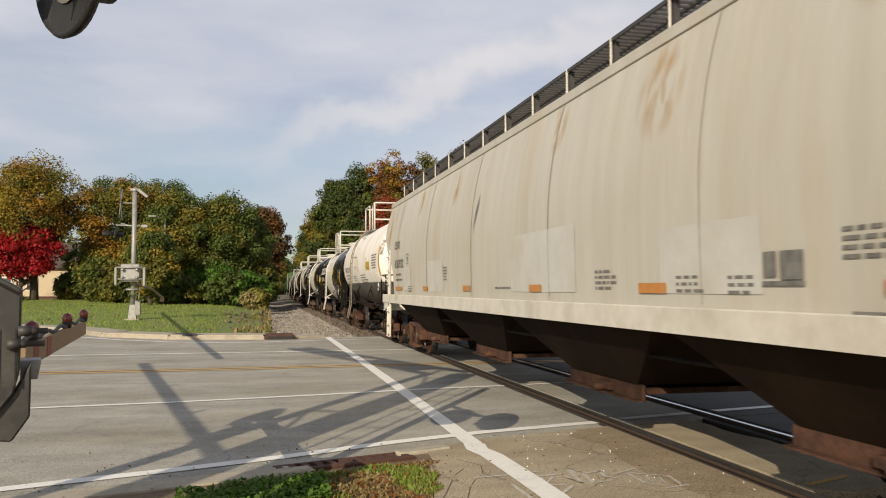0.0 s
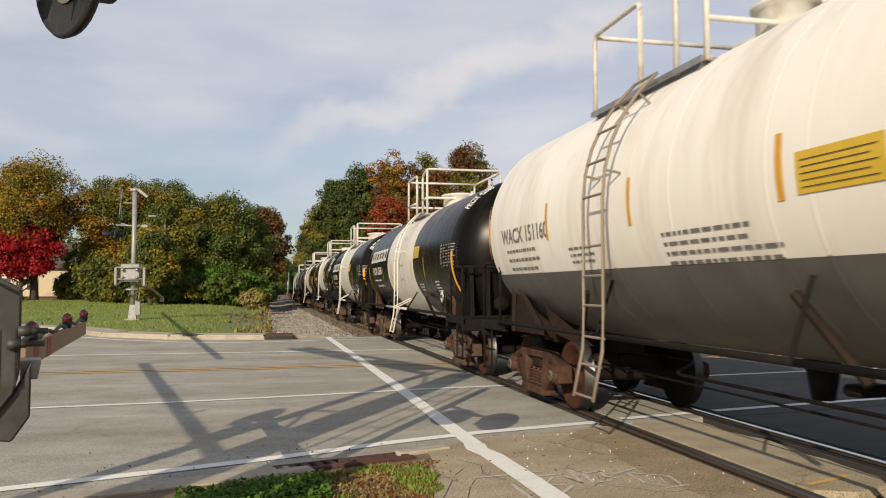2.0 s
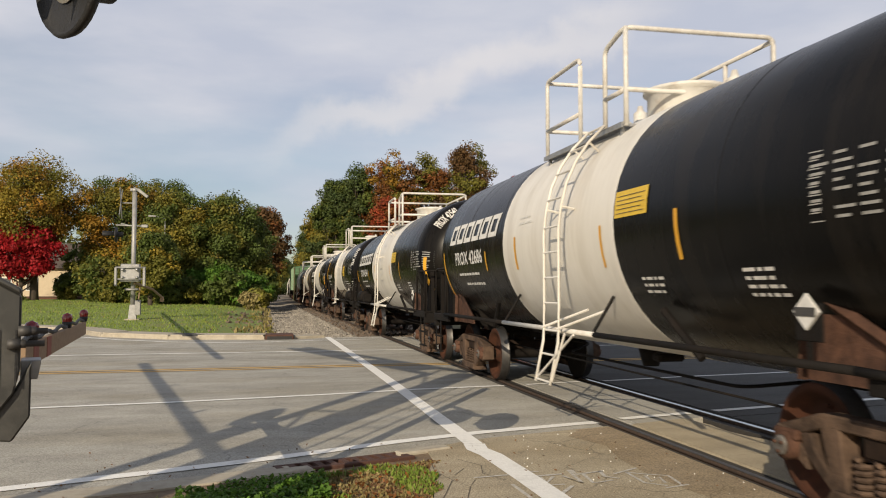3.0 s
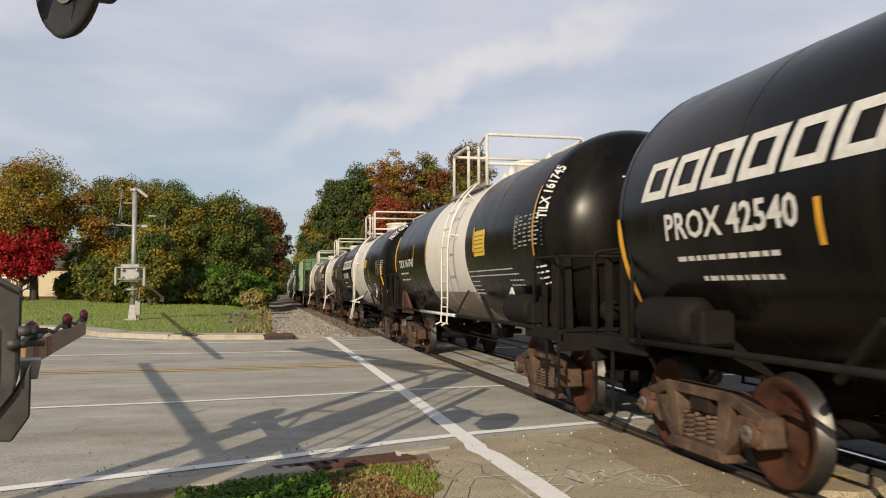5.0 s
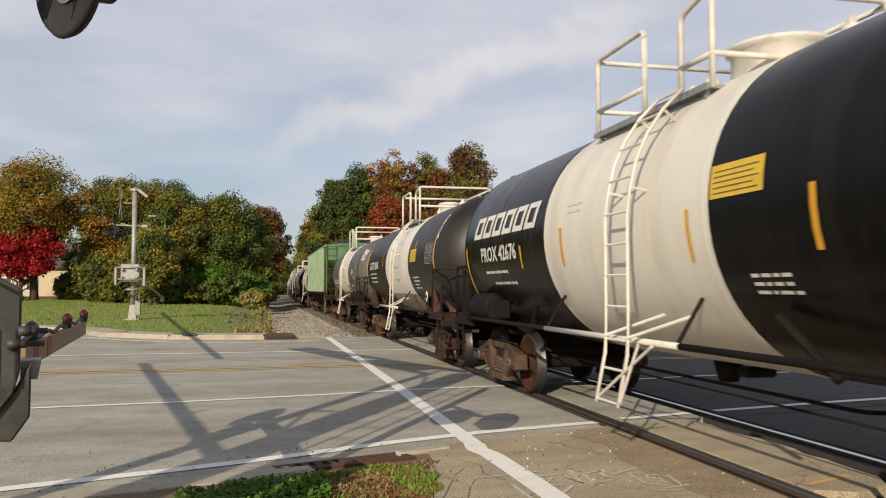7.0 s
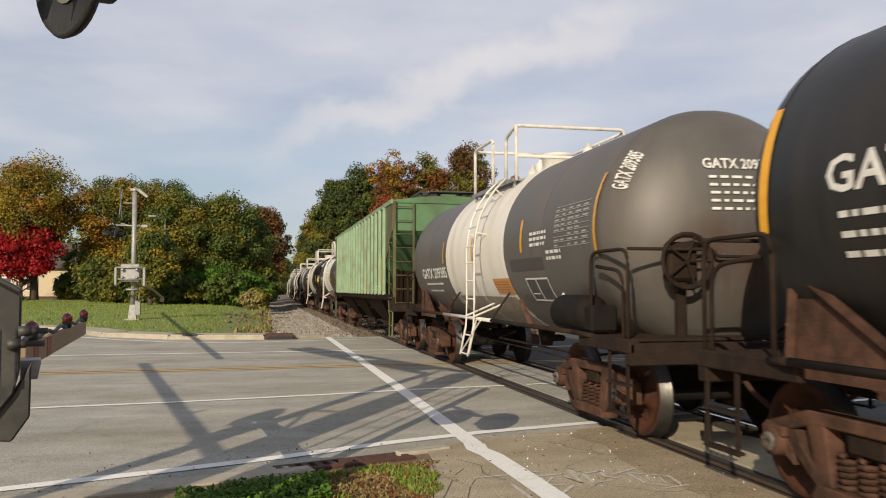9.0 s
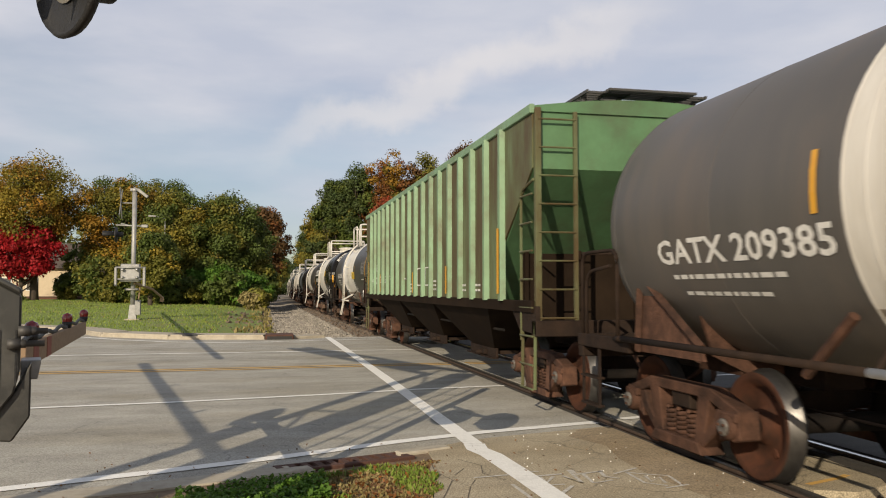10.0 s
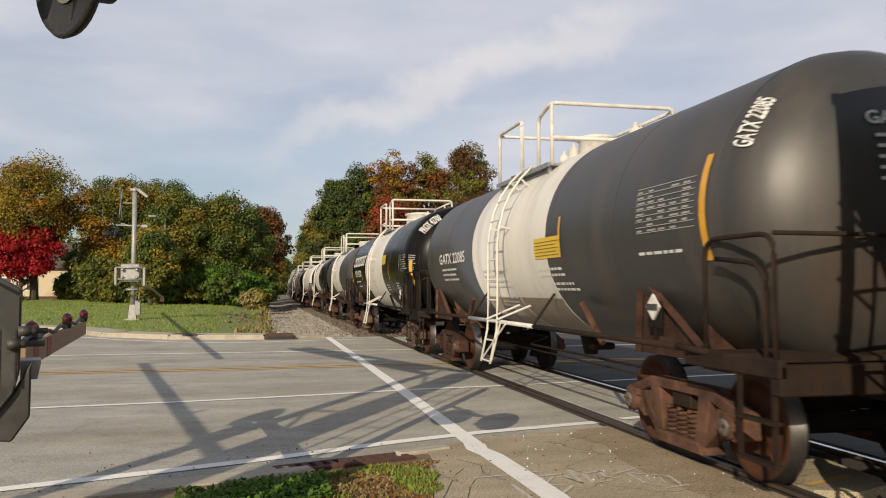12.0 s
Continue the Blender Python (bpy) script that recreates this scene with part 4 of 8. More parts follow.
def side_frame_mesh():
    """Cast side frame with its two windows and open spring well, in the plane x = 0."""
    bm = bmesh.new()
    w = 0.085
    top = [(-1.02, 0.50), (-1.00, 0.60), (-0.80, 0.66), (-0.55, 0.74), (0.55, 0.74), (0.80, 0.66), (1.00, 0.60), (1.02, 0.50)]
    low = [(0.80, 0.50), (0.76, 0.56), (0.50, 0.64), (-0.50, 0.64), (-0.76, 0.56), (-0.80, 0.50)]
    prism(bm, top + low, "x", -w, w)
    for s in (-1, 1):
        prism(bm, [(s * 0.36, 0.66), (s * 0.56, 0.66), (s * 0.44, 0.20), (s * 0.28, 0.20)][::s], "x", -w, w)      # columns
        prism(bm, [(s * 1.02, 0.60), (s * 1.04, 0.36), (s * 0.92, 0.33), (s * 0.80, 0.50), (s * 0.82, 0.58)][::s], "x", -w * 1.2, w * 1.2)   # pedestals
        prism(bm, [(s * 0.78, 0.56), (s * 0.70, 0.40), (s * 0.40, 0.17), (s * 0.40, 0.28), (s * 0.60, 0.46), (s * 0.66, 0.58)][::s], "x", -w, w)
        prism(bm, [(s * 0.80, 0.36), (s * 0.70, 0.30), (s * 0.70, 0.42), (s * 0.78, 0.50)][::s], "x", -w, w)
    prism(bm, [(-0.48, 0.13), (0.48, 0.13), (0.40, 0.24), (-0.40, 0.24)], "x", -w * 1.5, w * 1.5)
    bmesh.ops.bevel(bm, geom=bm.edges[:], offset=0.012, segments=1, affect="EDGES")
    me = bpy.data.meshes.new("side_frame")
    bm.to_mesh(me)
    bm.free()
    me.materials.append(M["steel_rust"])
    return me


def springs_mesh():
    bm = bmesh.new()
    for y in (-0.19, 0.0, 0.19):
        pts = [(0.075 * math.cos(a), y + 0.075 * math.sin(a), 0.24 + 0.24 * k / 40) for k in range(41) for a in (k * 2 * math.pi * 5.5 / 40,)]
        tube(bm, pts, 0.019, 5)
    me = bpy.data.meshes.new("spring_nest")
    bm.to_mesh(me)
    bm.free()
    me.materials.append(M["steel_rust"])
    return me


WHEELSET, SIDE_FRAME, SPRINGS = wheelset_mesh(), side_frame_mesh(), springs_mesh()


def in_tan(me):
    me = me.copy()
    me.materials[0] = M["steel_tan"]
    return me


FRAMES, NESTS = {"rust": SIDE_FRAME, "tan": in_tan(SIDE_FRAME)}, {"rust": SPRINGS, "tan": in_tan(SPRINGS)}


def shared(name, me, parent, m):
    ob = new(name, me)
    ob.parent = parent
    ob.matrix_basis = m
    return ob


def mesh_of(name, bm, *materials):
    me = bpy.data.meshes.new(name)
    bm.to_mesh(me)
    bm.free()
    for m in materials:
        me.materials.append(m)
    return me


def bolster_mesh():
    bm = bmesh.new()
    prism(bm, [(-1.05, 0.50), (-0.6, 0.42), (0.6, 0.42), (1.05, 0.50), (1.05, 0.64), (-1.05, 0.64)], "y", -0.17, 0.17)
    lathe(bm, [(0.64, 0.0), (0.64, 0.2), (0.74, 0.2), (0.74, 0.0)], "z", seg=14)
    bmesh.ops.bevel(bm, geom=[e for e in bm.edges if e.calc_length() > 0.12], offset=0.01, segments=1, affect="EDGES")
    return mesh_of("bolster", bm, M["steel_brown"])


def brake_mesh():
    bm = bmesh.new()
    for s in (-1, 1):
        tube(bm, [(-0.78, s * 0.42, 0.36), (0, s * 0.28, 0.36), (0.78, s * 0.42, 0.36)], 0.035, 6)
        for q in (-1, 1):
            box(bm, q * 0.70, q * 0.80, s * 0.40, s * 0.46, 0.26, 0.48)
    tube(bm, [(0, -0.3, 0.34), (0, 0.3, 0.34)], 0.03, 6)
    return mesh_of("brake_beam", bm, M["steel_grime_shade"])


def adapter_mesh():
    bm = bmesh.new()
    box(bm, -0.10, 0.10, -0.13, 0.13, 0.50, 0.58, 0.015)
    lathe(bm, [(-0.13, 0.0), (-0.13, 0.055), (-0.115, 0.105), (0.09, 0.125), (0.09, 0.0)], "x", (0, 0, 0.457), 16)
    lathe(bm, [(-0.15, 0.0), (-0.15, 0.05), (-0.145, 0.072), (-0.125, 0.078), (-0.12, 0.0)], "x", (0, 0, 0.457), 14, [1] * 4)
    for k in range(3):
        a = 2.094 * k + 0.5
        lathe(bm, [(-0.165, 0.0), (-0.165, 0.014), (-0.14, 0.014)], "x", (0, 0.045 * math.cos(a), 0.457 + 0.045 * math.sin(a)), 6)
    return mesh_of("bearing_adapter", bm, M["steel_rust"], M["cap_grey"])


BOLSTER, BRAKE, ADAPTER = bolster_mesh(), brake_mesh(), adapter_mesh()
turning = []


def truck(car, y, turns=True, tone="rust"):
    t = new("truck")
    t.parent = car
    t.location = (0, y, 0)
    for s in (-1, 1):
        w = shared("wheelset", WHEELSET, t, Matrix.Translation((0, s * 0.889, 0.457)))
        if turns:
            turning.append((w, s * 0.889))
        shared("side_frame", FRAMES[tone], t, Matrix.Translation((s * 1.0, 0, 0)))
        shared("spring_nest", NESTS[tone], t, Matrix.Translation((s * 1.0, 0, 0)))
        for q in (-1, 1):
            shared("bearing_adapter", ADAPTER, t, Matrix.Translation((s * 1.03, q * 0.889, 0)) @ Matrix.Rotation(0 if s < 0 else math.pi, 4, "Z"))
    shared("bolster", BOLSTER, t, Matrix())
    shared("brake_beam", BRAKE, t, Matrix())
    return t


def coupler_mesh():
    bm = bmesh.new()
    box(bm, -0.07, 0.07, -0.55, 0.1, 0.80, 0.95, 0.02)
    prism(bm, [(-0.17, 0.0), (-0.10, -0.12), (0.12, -0.10), (0.17, 0.05), (0.10, 0.14), (-0.02, 0.10), (-0.12, 0.16)], "z", 0.74, 1.02)
    tube(bm, bend([(0.25, -0.5, 0.9), (0.28, -0.1, 0.62), (0.16, 0.1, 0.45), (0.05, 0.18, 0.42)], 0.2), 0.028, 7)
    return mesh_of("coupler", bm, M["steel_rust"])


COUPLER = coupler_mesh()


def car_ends(car, half, fs=0.0):
    for s in (-1, 1):
        shared("coupler", COUPLER, car, Matrix.Translation((0, s * (half - 0.12) + (fs if s < 0 else 0), 0)) @ Matrix.Rotation(0 if s > 0 else math.pi, 4, "Z"))


def pipe_part(name, lines, r, material, car, label="", seg=8):
    bm = bmesh.new()
    for pts in lines:
        tube(bm, pts, r, seg)
    return part(name, bm, material, car, label)


HEAD = 0.70                             # depth of a tank's domed head


def tank_car(spec, length, turns):
    """A tank car: shell, band, saddles, sills, dome platform, ladders, rails and trucks. Its centre is the origin, the rail's top z = 0."""
    R, zc = spec.get("R", 1.38), spec.get("zc", 2.27)
    half = length / 2
    te = half - 0.62                    # end of the heads
    hd = HEAD
    fs = spec.get("fs", 0.0)            # how much nearer the front coupling lies
    ends = {-1: half - fs, 1: half}
    inset = {-1: spec.get("tf", 2.0), 1: spec.get("tr", 2.0)}
    car = empty("tank_car", spec["label"], "tank car", "cars of the freight train")
    b0, b1 = spec.get("band", (-1.3, 1.3))
    main, band = spec["main"], spec.get("band_mat", M["white"])
    belly = spec.get("belly")
    # shell
    bm = bmesh.new()
    prof = []
    for i in range(9):
        a = math.pi / 2 * i / 8
        prof.append((-te + hd * (1 - math.sin(a)), R * math.cos(a)) if i < 8 else (-te, 0.0))
    prof = prof[::-1]
    tf = te - fs
    ys = sorted({-tf + hd, b0, b1, te - hd} | {-te + hd + (2 * te - 2 * hd) * k / 6 for k in range(1, 6)})
    back = spec.get("back", 0.0)           # how much shorter the tank is at its rear end
    ys = [y for y in ys if -tf + hd <= y < te - hd - back - 0.1] + [te - hd - back]
    full = [(d + fs, r) for d, r in prof[:-1]] + [(y, R) for y in ys] + [(-d - back, r) for d, r in prof[:-1][::-1]]
    idx = []
    for (d0, _), (d1, _) in zip(full, full[1:]):
        mid = (d0 + d1) / 2
        idx.append(1 if b0 < mid < b1 and spec.get("banded", True) else 0)
    skin_faces = lathe(bm, full, "y", (0, 0, zc), 56, idx)
    if belly or spec.get("band_belly", True):
        cut = zc - (belly[0] if belly else 0.78)
        bmesh.ops.bisect_plane(bm, geom=bm.verts[:] + bm.edges[:] + bm.faces[:], plane_co=(0, 0, cut), plane_no=(0, 0, 1))
        skin_faces = bm.faces[:]
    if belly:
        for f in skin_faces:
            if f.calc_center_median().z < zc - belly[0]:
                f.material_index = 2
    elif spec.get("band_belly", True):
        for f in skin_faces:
            # the white band turns tan below this height
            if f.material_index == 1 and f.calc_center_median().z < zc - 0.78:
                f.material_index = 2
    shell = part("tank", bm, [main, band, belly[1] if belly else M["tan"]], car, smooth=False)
    # weld seams, one hoop each
    for y in ys:
        bm = bmesh.new()
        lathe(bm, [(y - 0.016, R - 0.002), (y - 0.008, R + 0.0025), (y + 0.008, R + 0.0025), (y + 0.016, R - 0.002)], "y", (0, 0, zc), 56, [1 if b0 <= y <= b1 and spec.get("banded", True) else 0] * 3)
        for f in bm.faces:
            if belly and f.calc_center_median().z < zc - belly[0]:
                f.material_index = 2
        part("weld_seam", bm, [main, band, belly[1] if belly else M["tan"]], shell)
    skin = Skin(R, zc, span=(-tf + hd, te - hd - back), head=hd)
    # marks on the near flank
    pens = Pens()
    spec["marks"](pens, skin, te)
    pens.finish(spec.get("ink", M["letter"]), shell)
    for y, arc, w, h, cv in spec.get("reflectors", ()):
        bm = bmesh.new()
        skin.bar(bm, y, arc, w, h, 0.008, cv)
        part("reflector_strip", bm, M["amber"], shell, "amber reflective strip")
    if spec.get("plate"):
        y, arc, w, h = spec["plate"]
        bm = bmesh.new()
        skin.bar(bm, y, arc, w, h, 0.008)
        pl = part("warning_panel", bm, spec.get("plate_mat", M["yellow"]), shell, "yellow warning panel with small print")
        bm = bmesh.new()
        for k in range(5):
            skin.bar(bm, y - 0.05, arc + h * (0.14 + 0.16 * k), w - 0.10 - 0.06 * (k % 2), h * 0.022, 0.013)
        part("small_print", bm, M["letter_black"], pl)
    bm = bmesh.new()
    if spec.get("table"):
        y, arc, w, h = spec["table"]
        n = 8
        for k in range(n + 1):
            skin.bar(bm, y, arc + h * k / n, w, 0.008)
        rnd = random.Random(len(spec["label"]))
        for k in range(n):
            for c in range(5):
                if rnd.random() < 0.85:
                    skin.bar(bm, y - w * (c + 0.08) / 5, arc + h * (k + 0.25) / n, w * rnd.uniform(0.08, 0.16), h * 0.34 / n)
    part("data_table", bm, spec.get("ink", M["letter_dim"]), shell, "stencilled data table") if bm.faces else bm.free()
    if spec.get("dark_patch"):
        bm = bmesh.new()
        skin.bar(bm, *spec["dark_patch"])
        part("blanked_panel", bm, M["letter_black"], shell, "painted-out black panel")
        y, arc, w, h = spec["frame_mark"]
        bm = bmesh.new()
        skin.bar(bm, y - 0.04, arc + 0.03, w - 0.08, h - 0.06, 0.006)
        fm = part("stencil_panel", bm, M["letter_black"], shell, "black stencil panel with a white frame")
        bm = bmesh.new()
        for a, b, ww, hh in ((0, 0, w, 0.025), (0, h - 0.025, w, 0.025), (0, 0, 0.025, h), (w - 0.025, 0, 0.025, h), (w * 0.45, 0.03, 0.03, h - 0.06), (0.08, h * 0.3, w * 0.3, 0.02)):
            skin.bar(bm, y - a, arc + b, ww, hh, 0.010)
        part("panel_frame", bm, M["letter"], fm)
    # stub sills, end platforms
    dark = spec.get("under", M["steel_grime_shade"])
    for s in (-1, 1):
        half, yt = ends[s], s * (ends[s] - inset[s])
        bm = bmesh.new()
        y0, y1 = sorted((s * (half - 0.45), s * (half - 2.9)))
        box(bm, -0.20, 0.20, y0, y1, 0.74, 1.02, 0.015)
        box(bm, -1.42, 1.42, *sorted((s * (half - 0.48), s * (half - 0.60))), 0.86, 1.08, 0.01)      # end sill
        for x in (-1.40, 1.40):
            box(bm, x - 0.03, x + 0.03, *sorted((s * (half - 0.48), s * (half - 1.7))), 0.98, 1.12, 0.01)
        part("end_sill", bm, dark, car)
        bm = bmesh.new()                                   # grating walk
        for k in range(14):
            y = s * (half - 0.62 - 0.062 * k)
            box(bm, -1.38, 1.38, y - 0.012, y + 0.012, 1.09, 1.12)
        for x in (-1.3, 0.0, 1.3):
            box(bm, x - 0.015, x + 0.015, *sorted((s * (half - 0.60), s * (half - 1.45))), 1.07, 1.10)
        tagged(part("end_walkway", bm, dark, car), kind="stuff")
        # saddle
        bm = bmesh.new()
        ys_ = yt
        for off in (-0.34, 0.34):
            pts = [(-0.92, 1.0)] + [(x, zc - math.sqrt(max(0.01, (R - 0.006) ** 2 - x * x))) for x in [-1.05 + 0.21 * k for k in range(11)]] + [(0.92, 1.0), (0.5, 0.80), (-0.5, 0.80)]
            prism(bm, pts, "y", ys_ + off - 0.02, ys_ + off + 0.02)
            part("saddle_web", bm, spec.get("saddle", dark), car)
            bm = bmesh.new()
        for x in (-0.62, 0.62):
            box(bm, x - 0.015, x + 0.015, ys_ - 0.34, ys_ + 0.34, 0.82, zc - math.sqrt(R * R - x * x) + 0.005)
            part("saddle_gusset", bm, spec.get("saddle", dark), car)
            bm = bmesh.new()
        bm.free()
        # slanting shell brace
        for q in (-1, 1):
            bm = bmesh.new()
            ya = s * (half - 2.3)
            if q < 0 and abs(spec.get("cylinder", 99) - ya) > 1.4 or q > 0:
                zb = zc - math.sqrt(R * R - 1.16 ** 2) + 0.10
                prism(bm, [(yt + 0.46, zb), (yt + 0.30, zb + 0.02), (yt - 0.52, 1.13), (yt - 0.60, 0.98), (yt + 0.52, 0.98)], "x", q * 1.16 - 0.015, q * 1.16 + 0.015)
                brace = part("shell_brace", bm, spec.get("brace", M["steel_rust"]), car, "sloping shell brace")
                for ya_, za_, yb_, zb_ in ((yt + 0.49, zb, yt + 0.55, 0.98), (yt + 0.29, zb + 0.02, yt - 0.60, 1.10)):
                    bm = bmesh.new()
                    tube(bm, [(q * 1.19, ya_, za_), (q * 1.19, yb_, zb_)], 0.045, 4)
                    part("flange", bm, spec.get("brace", M["steel_rust"]), brace)
                bm = bmesh.new()
            tube(bm, [(q * 1.16, ya - s * 1.55, 1.0), (q * (R * 0.86), ya - s * 2.05, zc - R * 0.60)], 0.038, 6)
            part("brace_strut", bm, spec.get("saddle", dark), car)
        # end handrails, each with two posts and steps
        style = spec.get("end_rail", "square")
        for q in (-1, 1):
            ya = s * (half - 0.56)
            x = q * 1.40
            yi = s * (half - 1.42)
            lines = [bend([(x, ya, 0.98), (x, ya, 2.02), (x, yi, 2.02), (x, yi, 1.0)], 0.16)]
            if style != "square":
                lines.append(bend([(x, ya - s * 0.1, 0.98), (x, ya - s * 0.1, 1.80), (x, yi + s * 0.15, 1.86)], 0.2))
            bm = bmesh.new()
            for pts in lines:
                tube(bm, pts, 0.020, 7)
            rail = part("end_handrail", bm, spec.get("rail_mat", dark), car)
            bm = bmesh.new()
            for yy in (ya - s * 0.02, ya - s * 0.42):
                box(bm, x - 0.008, x + 0.008, yy - 0.025, yy + 0.025, 0.34, 1.0)
            for z in (0.36, 0.66):
                box(bm, x - 0.03, x + 0.05, *sorted((ya - s * 0.0, ya - s * 0.44)), z - 0.012, z + 0.012)
            part("sill_step", bm, dark, car)
        bm = bmesh.new()
        ya = s * (half - 0.56)
        tube(bm, bend([(-1.40, ya, 2.02), (-0.45, ya, 2.02), (-0.40, ya, 1.95), (0.40, ya, 1.95), (0.45, ya, 2.02), (1.40, ya, 2.02)], 0.1), 0.018, 7)
        part("end_grab_rail", bm, spec.get("rail_mat", dark), car)
    # side rails along the tank's foot, white in the middle
    for q in (-1, 1):
        bm = bmesh.new()
        x = q * 1.50
        m0, m1 = -1.55, 1.55
        ye = half - 1.7
        yf = ye - fs
        for a, b, mi in ((-yf, m0, 0), (m0, m1, 1), (m1, ye, 0)):
            tube(bm, [(x, a, 1.13), (x, b, 1.13)], 0.030, 8, mi if spec.get("white_mid", True) else 0)
        for e, yy in ((-1, yf), (1, ye)):
            tube(bm, [(x, e * yy, 1.13), (q * 1.40, e * (yy + 0.35), 1.10)], 0.030, 8, 0)
        for k in (-1.5, 1.5):
            tube(bm, [(x, k, 1.13), (q * R * 0.86, k, zc - R * 0.52)], 0.018, 6, 0)
        part("side_rail", bm, [spec.get("side_mat", dark), M["pipe_white"]], car)
    # brake pipes under the tank
    pipe_part("train_pipe", [bend([(0.35, -half + 0.7, 0.72), (0.35, -2.6, 0.72), (-0.2, -2.2, 0.62), (-0.2, 2.2, 0.62), (0.35, 2.6, 0.72), (0.35, half - 0.7, 0.72)], 0.2)], 0.019, dark, car)
    pipe_part("brake_rod", [[(-0.5, -half + 2.6, 0.58), (-0.5, half - 2.6, 0.62)]], 0.012, dark, car)
    bm = bmesh.new()
    box(bm, -0.30, 0.05, -0.75, -0.55, 0.74, 0.84, 0.03)
    part("brake_lever_guide", bm, dark, car)
    bm = bmesh.new()
    tube(bm, [(0, 0, zc - R), (0, 0, 0.62)], [0.16, 0.10], 12)
    part("outlet_valve", bm, dark, car)
    # dome platform with rails
    po = spec.get("po", 0.0)                  # where the ladder and the gap in the rails lie
    p0, p1 = po - 0.95, po + 1.45
    deck = zc + R + 0.02
    bm = bmesh.new()
    n = int((p1 - p0) / 0.055)
    for k in range(n):
        y = p0 + (p1 - p0) * (k + 0.5) / n
        for a, b in ((-1.0, -0.40), (0.40, 1.0)):
            box(bm, a, b, y - 0.009, y + 0.009, deck - 0.30, deck - 0.265)
    for x in (-1.0, -0.4, 0.4, 1.0):
        box(bm, x - 0.012, x + 0.012, p0, p1, deck - 0.315, deck - 0.255)
    for y in (p0 + 0.1, (p0 + p1) / 2, p1 - 0.1):
        for q in (-1, 1):
            box(bm, *sorted((q * 0.97, q * 0.93)), y - 0.02, y + 0.02, zc + math.sqrt(R * R - 0.95 ** 2) - 0.02, deck - 0.28)
    part("platform", bm, spec.get("plat_mat", M["galv"]), car, "grating platform round the dome")
    top, foot_z, x = spec.get("rail_top", 4.27), deck - 0.30, 0.95
    mid = deck + spec.get("mid", 0.15)
    g0, g1 = po - 0.42, po + 0.30
    lines = [bend([(-x, p1, foot_z), (-x, p1, top), (-x, g1, top), (-x, g1, foot_z)], 0.10),
             bend([(-x, g0, foot_z), (-x, g0, top - 0.12), (-x, p0 + 0.02, top), (x, p0, top), (x, p0, foot_z)], 0.10),
             [(-x, p0, foot_z), (-x, p0, top)],
             [(-x, p1, top - 0.02), (x, p1, top - 0.02)],
             bend([(x, p0, top - 0.04), (x, p1, top - 0.04), (x, p1, foot_z)], 0.1),
             [(x, po, foot_z), (x, po, top - 0.04)]]
    if spec.get("box_rail"):
        lines += [[(-x, p1, mid), (-x, g1, mid)], [(-x, p1, mid), (x, p1, mid)], [(-x, p0, mid), (x, p0, mid)], [(-x, g0, mid), (-x, p0, mid)]]
    else:
        lines += [[(-x, p0, mid - 0.05), (x, p0, mid - 0.05)]]
    for pts in lines:
        bm = bmesh.new()
        tube(bm, pts, 0.030, 8)
        part("platform_rail", bm, M["pipe_white"], car, "white tubular rail")
    bm = bmesh.new()
    dr, dz = spec.get("dome", (0.50, 0.32))
    dy = po + spec.get("dome_y", -0.35)
    lathe(bm, [(zc + R - 0.12, dr), (zc + R + dz, dr), (zc + R + dz + 0.02, dr + 0.05), (zc + R + dz + 0.06, dr + 0.05), (zc + R + dz + 0.09, dr * 0.8), (zc + R + dz + 0.10, 0.0)], "z", (0, dy, 0), 26)
    part("dome", bm, M["pipe_white"], car, "white valve dome cover")
    bm = bmesh.new()
    for yy, hh in ((po + 0.6, 0.26), (po + 1.0, 0.20), (po - 1.5, 0.16)):
        lathe(bm, [(zc + R - 0.02, 0.09), (zc + R + hh, 0.09), (zc + R + hh + 0.03, 0.05), (zc + R + hh + 0.1, 0.03), (zc + R + hh + 0.1, 0.0)], "z", (0.05, yy, 0), 10)
        part("valve", bm, M["pipe_white"], car)
        bm = bmesh.new()
    bm.free()
    # ladders, down both flanks to below the side rail
    ly = po - 0.05 + spec.get("ladder_off", 0.0)
    lw = 0.23
    for q in (-1, 1):
        bm = bmesh.new()
        rad = R + 0.17
        arc = [(q * rad * math.cos(a), zc + rad * math.sin(a)) for a in (radians(d) for d in (50, 40, 30, 20, 10, 0))]
        foot = spec.get("foot", 0.52)
        side = arc + [(q * rad, 1.4), (q * (rad + 0.02), 1.0), (q * (rad + spec.get("flare", 0.12)), foot)]
        for e in (-1, 1):
            tube(bm, [(x, ly + e * lw, z) for x, z in side], 0.018, 7)
        rungs = []
        zs = [foot + 0.03, foot + 0.33, 1.13, 1.45, 1.75, 2.05]
        for z in zs:
            x = q * (rad + (spec.get("flare", 0.12) * max(0, 1.0 - z) / 0.5 if z < 1 else 0))
            if z < 2.1:
                rungs.append([(x, ly - lw, z), (x, ly + lw, z)])
        for d in (2, 14, 26, 38, 50):
            a = radians(d)
            rungs.append([(q * rad * math.cos(a), ly - lw, zc + rad * math.sin(a)), (q * rad * math.cos(a), ly + lw, zc + rad * math.sin(a))])
        if spec.get("strut", True):
            for e in (-1, 1):
                tube(bm, [(q * (rad + 0.10), ly + e * lw, foot + 0.04), (q * (rad + 0.05), ly - 0.62 - 0.12 * e, 1.12)], 0.014, 6)
                tube(bm, [(q * (rad + 0.02), ly + e * lw, 1.16), (q * R * 0.9, ly + e * lw - 0.55, 1.38)], 0.016, 6)
